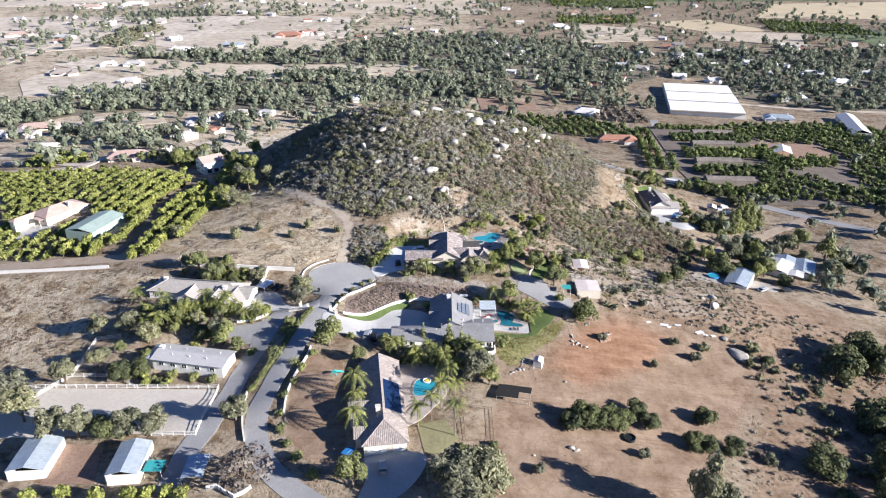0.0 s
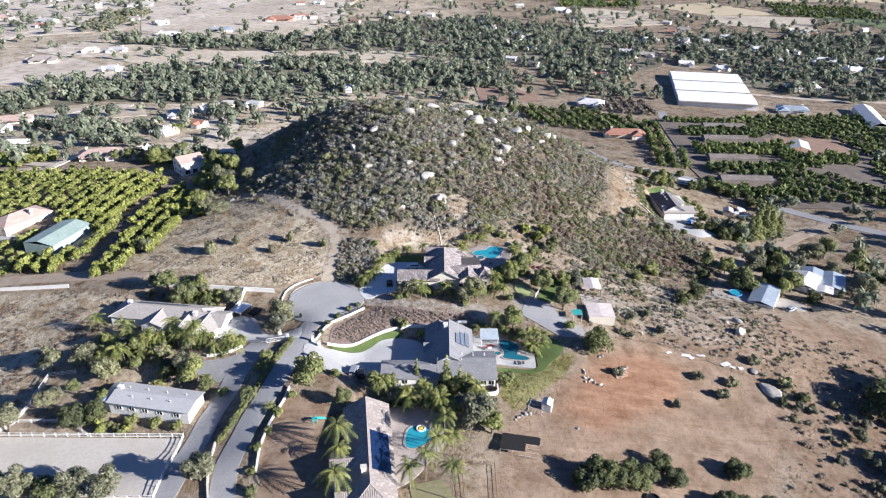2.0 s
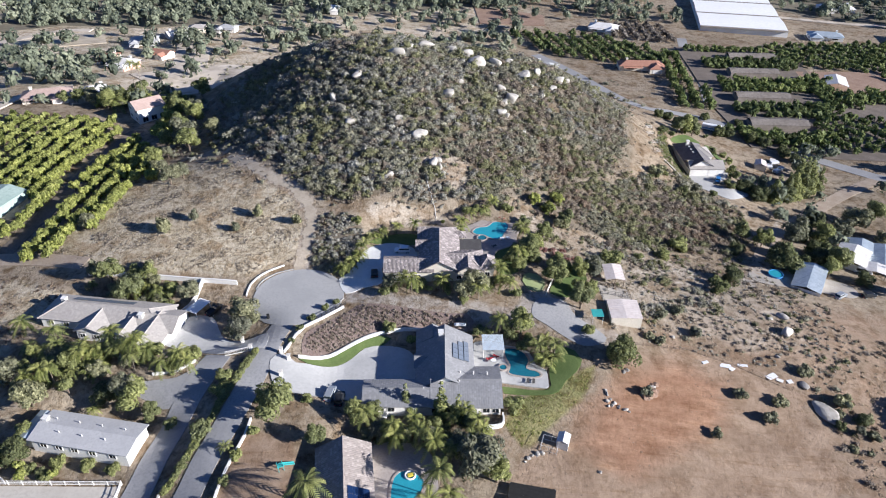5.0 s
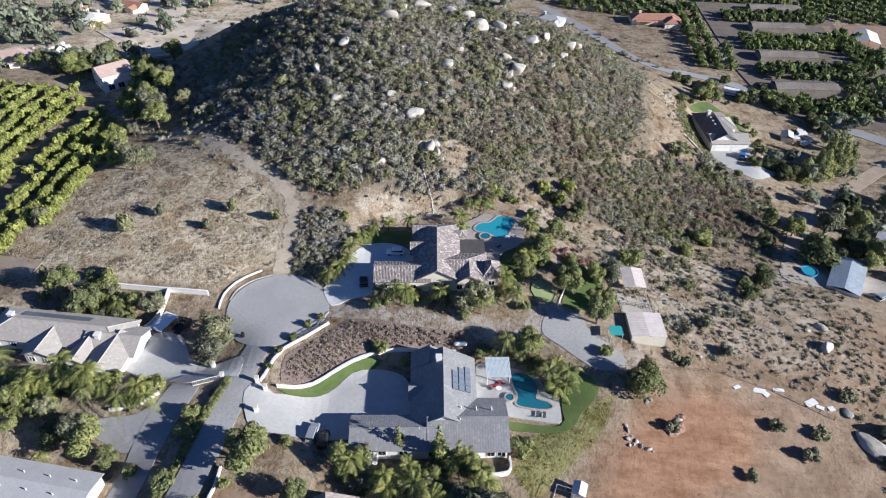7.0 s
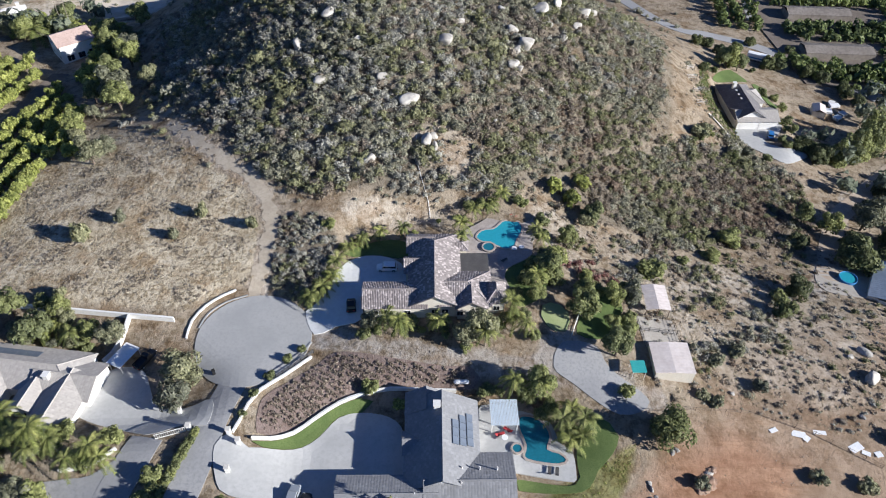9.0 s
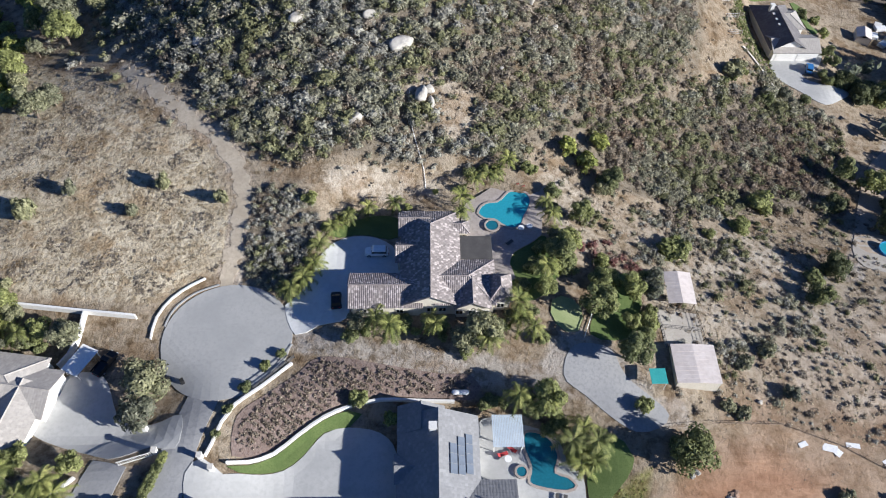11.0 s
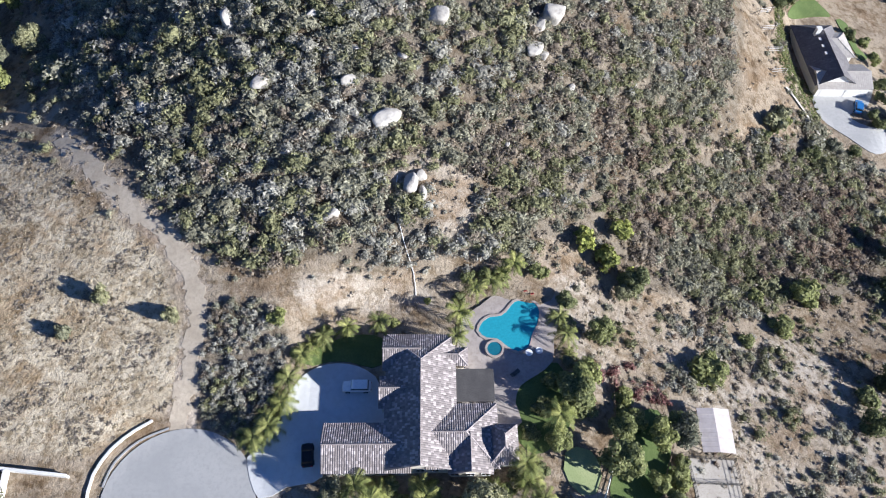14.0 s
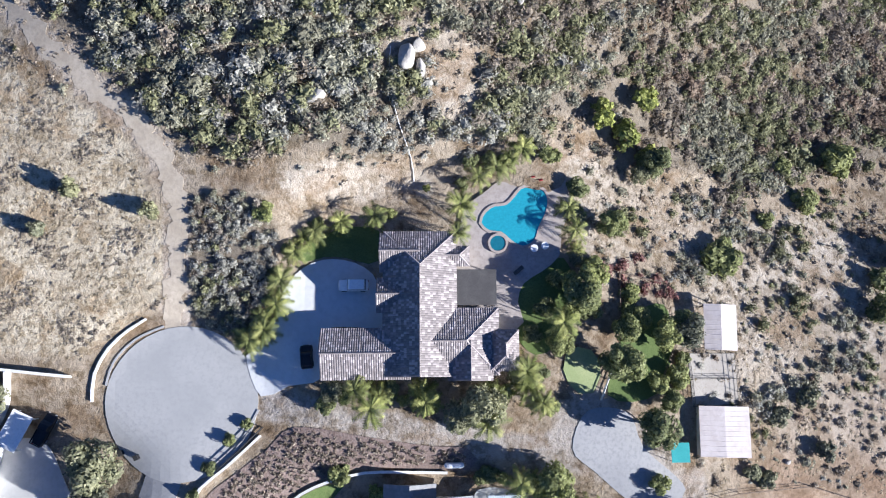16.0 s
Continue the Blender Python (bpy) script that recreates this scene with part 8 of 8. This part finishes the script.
# ---- vehicles ----
def car(x, y, turn, paint, label, length=4.6, pickup=False, van=0.0):
    """A car: lofted body, glazed cabin, four wheels with rims, lamps."""
    c = thing("car", label, "car", (x, y, gz(x, y) + 0.2), turn, "parked cars")
    L, W = length / 2, 0.92
    bm = bmesh.new()
    prof = [(-L, 0.45, 0.72), (-L * 0.96, 0.80, 0.84), (-L * 0.55, 0.98, W), (0, 1.0, W), (L * 0.45, 0.98, W), (L * 0.9, 0.78, 0.86), (L, 0.55, 0.74)]
    ringsb = []
    for px, top, w in prof:
        ringsb.append([bm.verts.new(q) for q in ((px, -w, 0.3), (px, -w, top * 0.75), (px, -w * 0.9, top), (px, w * 0.9, top), (px, w, top * 0.75), (px, w, 0.3))])
    for a, b in zip(ringsb, ringsb[1:]):
        for k in range(6):
            bm.faces.new((a[k], a[(k + 1) % 6], b[(k + 1) % 6], b[k]))
    bm.faces.new(ringsb[0])
    bm.faces.new(ringsb[-1][::-1])
    bmesh.ops.recalc_face_normals(bm, faces=bm.faces)
    body = part("body", bm, paint, c)
    a0, a1 = (-0.15, L * 0.5) if pickup else (-L * 0.82, L * 0.42)
    h = 1.62 + van
    for nm, z0, z1, i0, i1, mt in (("glazing", 0.95, h - 0.16, 0.0, 0.42, GLASS), ("roof", h - 0.19, h, 0.16, 0.3, paint)):
        bm = bmesh.new()
        r0 = [bm.verts.new(q) for q in ((a0 + i0 * 0.6, -0.84 + i0 * 0.2, z0), (a1 - i0, -0.84 + i0 * 0.2, z0), (a1 - i0, 0.84 - i0 * 0.2, z0), (a0 + i0 * 0.6, 0.84 - i0 * 0.2, z0))]
        r1 = [bm.verts.new(q) for q in ((a0 + i1 * 0.6, -0.84 + i1 * 0.4, z1), (a1 - i1 * 1.6, -0.84 + i1 * 0.4, z1), (a1 - i1 * 1.6, 0.84 - i1 * 0.4, z1), (a0 + i1 * 0.6, 0.84 - i1 * 0.4, z1))]
        for k in range(4):
            bm.faces.new((r0[k], r0[(k + 1) % 4], r1[(k + 1) % 4], r1[k]))
        bm.faces.new(r1)
        bm.faces.new(r0[::-1])
        bmesh.ops.recalc_face_normals(bm, faces=bm.faces)
        part(nm, bm, mt, c)
    if pickup:
        bm = bmesh.new()
        for cy in (-0.84, 0.84):
            box(bm, (-L * 0.55, cy, 1.12), (L * 0.85, 0.08, 0.3))
        box(bm, (-L * 0.97, 0, 1.12), (0.08, 1.7, 0.3))
        part("cargo_bed", bm, paint, c)
    for wx in (-L * 0.62, L * 0.62):
        for wy in (-0.86, 0.86):
            bm = bmesh.new()
            rod(bm, (wx, wy - 0.12, 0.18), (wx, wy + 0.12, 0.18), 0.36, seg=16)
            t = part("wheel", bm, RUBBER, c)
            bm = bmesh.new()
            s = 0.125 if wy > 0 else -0.125
            rod(bm, (wx, wy + s * 0.9, 0.18), (wx, wy + s * 1.1, 0.18), 0.22, seg=12)
            part("rim", bm, PAINT_SILVER, t)
    for wy in (-0.6, 0.6):
        boxed("headlight", (L * 0.965, wy, 0.62), (0.12, 0.32, 0.14), METAL_WHITE, body, 0, 0.02)
        boxed("tail_light", (-L * 0.985, wy, 0.66), (0.08, 0.26, 0.16), RED_CLOTH, body, 0, 0.02)


car(-8.7, 227.8, 180, PAINT_WHITE, "white estate car parked on the driveway", 4.6)
car(-15.6, 217.0, 95, PAINT_DARK, "small dark car parked beside the garage", 3.6)
car(-22.6, 177.6, 80, PAINT_SILVER, "silver estate car parked on the forecourt", 4.8)
car(-20.4, 176.3, 85, PAINT_DARK, "dark car parked on the forecourt", 4.5)
car(-10.8, 174.1, 92, PAINT_WHITE, "white pickup truck parked behind the garage wing", 5.0, True)
car(-14.0, 124.6, 98, PAINT_SILVER, "pale blue-grey car on the forecourt", 4.5)
car(-22.6, 129.0, 60, PAINT_BLUE, "blue car parked under a tree", 4.5)
car(-55.6, 206.6, 65, PAINT_DARK, "dark pickup truck beside the carport", 5.2, True)
car(110.8, 308.6, 70, PAINT_BLUE, "blue car on the garage court", 4.6)
car(138, 249, -20, PAINT_WHITE, "white van parked by the farm buildings", 5.2, False, 0.5)
car(131, 233.5, 10, PAINT_DARK, "dark car parked by the farm buildings", 4.5)
car(121, 231.5, 30, PAINT_SILVER, "silver car parked by the farm buildings", 4.5)
rv = thing("trailer", "white travel trailer with a blue stripe", "trailer", (128.3, 367.2, gz(128.3, 367.2)), -30)
boxed("body", (0, 0, 1.7), (8.5, 2.5, 2.5), PAINT_WHITE, rv, 0, 0.2)
boxed("stripe", (0, -1.26, 1.4), (8.0, 0.03, 0.5), BLUE_TARP, rv)
for wx in (-0.6, 0.6):
    for wy in (-1.1, 1.1):
        bm = bmesh.new()
        rod(bm, (wx, wy - 0.12, 0.35), (wx, wy + 0.12, 0.35), 0.36, seg=14)
        part("wheel", bm, RUBBER, rv)

# ---- yard things ----
k = thing("dog_run", "chain-link dog run with dark shade-cloth roof", "dog run", (19.0, 152.1, gz(19.0, 152.1)), -12)
boxed("shade_cloth", (0, 1.4, 1.6), (9.0, 2.7, 0.05), RUBBER, k)
boxed("shade_cloth", (-1.6, -1.4, 1.66), (5.8, 2.7, 0.05), RUBBER, k)
for px in (-4.4, -1.6, 1.6, 4.4):
    for py in (-2.7, 0.0, 2.7):
        boxed("post", (px, py, 0.7), (0.07, 0.07, 1.9), METAL_WHITE, k)
for py in (-2.7, 0.0, 2.7):
    for z in (0.3, 1.5):
        boxed("rail", (0, py, z), (8.8, 0.04, 0.04), METAL_WHITE, k)
k = thing("wire_pen", "open wire pen on a light frame beside a shed", "pen", (24.3, 165.0, gz(24.3, 165.0)), -20)
for px in (-1.7, 0, 1.7):
    for py in (-1.5, 1.5):
        boxed("post", (px, py, 0.8), (0.08, 0.08, 2.0), METAL_WHITE, k)
for z in (0.4, 1.75):
    for py in (-1.5, 1.5):
        boxed("rail", (0, py, z), (3.5, 0.06, 0.06), METAL_WHITE, k)
    for px in (-1.7, 1.7):
        boxed("rail", (px, 0, z), (0.06, 3.0, 0.06), METAL_WHITE, k)
tk = thing("water_trough", "round black water trough on bare soil", "trough", (47.5, 140.2, gz(47.5, 140.2)))
bm = bmesh.new()
bmesh.ops.create_cone(bm, cap_ends=False, segments=28, radius1=1.5, radius2=1.55, depth=0.8, matrix=Matrix.Translation((0, 0, 0.35)))
bmesh.ops.solidify(bm, geom=bm.faces[:], thickness=0.08)
part("tank", bm, RUBBER, tk)
bm = bmesh.new()
bmesh.ops.create_circle(bm, cap_ends=True, segments=28, radius=1.46, matrix=Matrix.Translation((0, 0, 0.45)))
part("water", bm, GLASS, tk)
pt = thing("propane_tank", "white cylindrical gas tank on feet", "tank", (6.6, 200.6, gz(6.6, 200.6)))
bm = bmesh.new()
rod(bm, (-1.1, 0, 0.75), (1.1, 0, 0.75), 0.45, seg=16)
bmesh.ops.create_uvsphere(bm, u_segments=16, v_segments=8, radius=0.45, matrix=Matrix.Translation((-1.1, 0, 0.75)))
bmesh.ops.create_uvsphere(bm, u_segments=16, v_segments=8, radius=0.45, matrix=Matrix.Translation((1.1, 0, 0.75)))
part("shell", bm, PAINT_WHITE, pt)
for px in (-0.7, 0.7):
    boxed("foot", (px, 0, 0.15), (0.15, 0.6, 0.5), DARK_METAL, pt)
sl = thing("play_slide", "teal plastic play slide with a small platform", "slide", (-29.8, 157.8, gz(-29.8, 157.8)), 30)
boxed("platform", (0, 0, 1.2), (1.1, 1.1, 0.1), TEAL, sl)
for px in (-0.5, 0.5):
    for py in (-0.5, 0.5):
        boxed("post", (px, py, 0.8), (0.09, 0.09, 1.9), TEAL, sl)
bm = bmesh.new()
box(bm, (0, 0, 0), (2.6, 0.6, 0.06))
for py in (-0.3, 0.3):
    box(bm, (0, py, 0.1), (2.6, 0.06, 0.2))
q = part("chute", bm, TEAL, sl)
q.matrix_basis = pose(1.6, 0, 0.65, 0, 25, 0)
fl = thing("pool_float", "white ring float with a yellow centre", "pool float", (-4.4, 157.6, -6.37))
bm = bmesh.new()
for a in range(20):
    t0, t1 = a * math.tau / 20, (a + 1) * math.tau / 20
    rod(bm, (math.cos(t0), math.sin(t0), 0.12), (math.cos(t1), math.sin(t1), 0.12), 0.2, seg=8)
part("ring", bm, PAINT_WHITE, fl)
boxed("cushion", (0, 0, 0.2), (1.1, 0.9, 0.25), YELLOW, fl, 20, 0.1)


def patio_table(x, y, z):
    t = thing("patio_table", "round white patio table with a thin edge", "table", (x, y, z), group="patio tables")
    bm = bmesh.new()
    bmesh.ops.create_cone(bm, cap_ends=True, segments=24, radius1=0.6, radius2=0.6, depth=0.05, matrix=Matrix.Translation((0, 0, 0.72)))
    part("tabletop", bm, PAINT_WHITE, t)
    bm = bmesh.new()
    rod(bm, (0, 0, 0), (0, 0, 0.7), 0.05)
    part("leg", bm, DARK_METAL, t)


def lounger(x, y, z, turn, cloth, label):
    c = thing("sun_lounger", label, "lounger", (x, y, z), turn, "sun loungers")
    boxed("seat", (0.25, 0, 0.35), (1.3, 0.62, 0.09), cloth, c, 0, 0.03)
    b = boxed("backrest", (0, 0, 0), (0.7, 0.62, 0.09), cloth, c, 0, 0.03)
    b.matrix_basis = pose(-0.68, 0, 0.55, 0, 38, 0)
    for px in (-0.35, 0.8):
        for py in (-0.26, 0.26):
            boxed("leg", (px, py, 0.15), (0.05, 0.05, 0.32), DARK_METAL, c)


patio_table(21.0, 233.8, 0.34)
patio_table(19.3, 233.4, 0.34)
lounger(19.4, 245.8, 0.34, 100, RED_CLOTH, "red sun lounger on the terrace")
lounger(20.6, 245.2, 0.34, 100, RED_CLOTH, "red sun lounger on the terrace")
lounger(16.8, 230.0, 0.34, 40, DARK_ROOF, "dark sun lounger on the terrace")
lounger(21.6, 182.9, -5.6, 80, DARK_ROOF, "dark sun lounger by the pool")
lounger(22.9, 182.7, -5.6, 80, DARK_ROOF, "dark sun lounger by the pool")
lounger(13.4, 190.3, -5.6, 20, RED_CLOTH, "red garden seat under the pergola")
lounger(14.9, 191.2, -5.6, 140, RED_CLOTH, "red garden seat under the pergola")
patio_table(14.2, 189.4, -5.6)
bp = thing("paddling_pool", "round blue above-ground pool in a gravel yard", "pool", (105.5, 241.5, gz(105.5, 241.5)))
bm = bmesh.new()
bmesh.ops.create_cone(bm, cap_ends=False, segments=28, radius1=2.2, radius2=2.2, depth=1.2, matrix=Matrix.Translation((0, 0, 0.5)))
bmesh.ops.solidify(bm, geom=bm.faces[:], thickness=0.1)
part("pool_wall", bm, BLUE_TARP, bp)
bm = bmesh.new()
bmesh.ops.create_circle(bm, cap_ends=True, segments=28, radius=2.1, matrix=Matrix.Translation((0, 0, 0.9)))
part("water", bm, WATER, bp)
for x, y, w, l, a in [(66.2, 193.0, 1.6, 0.9, 20), (71.2, 192.6, 2.6, 1.4, -15), (72.6, 191.8, 1.4, 1.0, 40), (75.7, 193.2, 2.4, 0.9, -8), (82.1, 190.6, 2.8, 1.6, 25), (83.8, 189.6, 1.6, 1.0, -30), (86.3, 189.5, 1.4, 1.2, 10)]:
    b = thing("scrap_panel", "pale scrap panel lying on dry ground", "panel", (x, y, gz(x, y) + 0.1), a, "scrap panels")
    boxed("panel", (0, 0, 0.1), (w, l, 0.06), PAINT_WHITE, b, 0, 0.01)
    boxed("batten", (0, 0, 0.04), (w * 0.9, 0.1, 0.08), WOOD, b)
hs = thing("water_pipe", "thin white water pipe lying down the hillside", "pipe", (-2.6, 261.8, gz(-2.6, 261.8)))
line = curve([(-2.6, 261.8), (-2.9, 257.2), (-1.5, 251.4), (0.2, 247.5), (0.6, 244.5)], False, 1.5)
bm = bmesh.new()
for a, b in zip(line, line[1:]):
    rod(bm, (a[0] + 2.6, a[1] - 261.8, gz(*a) - gz(-2.6, 261.8) + 0.25), (b[0] + 2.6, b[1] - 261.8, gz(*b) - gz(-2.6, 261.8) + 0.25), 0.07, seg=5)
part("pipe", bm, PAINT_WHITE, hs)
for x, y in ((-43.6, 203.0), (-41.0, 202.4)):
    b = thing("wheelie_bin", "dark plastic wheeled bin at the kerb", "bin", (x, y, gz(x, y) + 0.14), 30, "wheeled bins")
    boxed("body", (0, 0, 0.5), (0.6, 0.7, 1.0), DARK_METAL, b, 0, 0.04)
    boxed("lid", (0, 0, 1.04), (0.66, 0.78, 0.08), RUBBER, b, 0, 0.02)
# Round the house beyond the clearing: ivy bank, terrace wall, trellises.
IVY_BANK = [(93.0, 336.4), (99.0, 342.3), (97.4, 334.7), (98.6, 326.4), (100.6, 315.4), (100.7, 306.2), (93.6, 296.1), (90.0, 301.1), (87.1, 307.3), (86.6, 316.0)]
x, y = sown(IVY_BANK, 3.0, 120)
scatter("ivy", TUFTS, x, y, np.random.default_rng(121).uniform(0.5, 1.0, len(x)), IVY, "bright green ivy on a bank", "plants", 0.05, 0.8, 122)
run_wall("terrace_wall", [(86.7, 304.7), (88.7, 302.9), (90.8, 300.3), (92.5, 297.9), (94.0, 295.1), (96.0, 293.8)], 0.4, 0.35, ROCK, "low curved stone wall below the ivy bank", step=1.0)
for x, y, a in [(86.4, 327.5, 10), (85, 320.5, 5), (85.2, 314, 0), (84.6, 307.6, -5)]:
    b = thing("trellis", "weathered wooden trellis on the bare slope", "trellis", (x, y, gz(x, y)), a, "trellises")
    for px in (-1.6, 1.6):
        boxed("post", (px, 0, 0.8), (0.14, 0.14, 2.0), WOOD, b)
    for pz in (0.7, 1.2, 1.7):
        boxed("rail", (0, 0.1, pz), (3.8, 0.06, 0.1), METAL_WHITE, b)
for x, y in [(118.3, 334.6), (121.9, 334.4), (123.1, 329.7), (117.6, 315.8), (117.5, 312.5), (113.4, 305.6), (117.9, 336.8), (80.5, 291.4), (77.3, 289.4), (84.6, 295.3), (102.3, 344.9), (110.5, 353.8), (117.6, 357.2), (99.5, 345.2), (121.5, 355.4)]:
    plant("bush", x, y, PLANTED.uniform(1.2, 2.0))
for x, y in [(143.7, 357.7), (148.2, 354.1), (154.5, 348.4), (153.6, 344.4), (156.3, 338.9), (136.8, 365.2), (131.2, 363.6), (112.0, 367.5), (121.1, 373.1), (129.8, 381.1), (104.5, 373.1), (109.3, 373.5), (144.4, 376.0), (121.5, 297.3), (121.4, 303.8)]:
    plant("oak", x, y, PLANTED.uniform(1.9, 3.0))
metal_shed("garden_shed", "small tan shed on bare ground", 137.3, 330.8, 4.5, 5.5, 2.4, 3.2, -20, METAL_PINK, CREAM)
for k, (x, y) in enumerate([(146.4, 337.1), (143.8, 328.7), (142.3, 332.7), (147.2, 331.7), (146.1, 338.8)]):
    b = thing("scrap_panel", "pale scrap panel in a junk heap beside a shed", "panel", (x, y, gz(x, y) + 0.1), 37 * k, "scrap panels")
    boxed("panel", (0, 0, 0.5), (3.4 - 0.3 * k, 2.2, 0.9), (PAINT_WHITE, METAL_BLUE, PAINT_WHITE, PAINT_SILVER, METAL_WHITE)[k], b, 0, 0.05)
    boxed("batten", (0, 0, 0.04), (2.6, 0.1, 0.08), WOOD, b)
plant("drybush", 48.6, 181.1, 1.7)
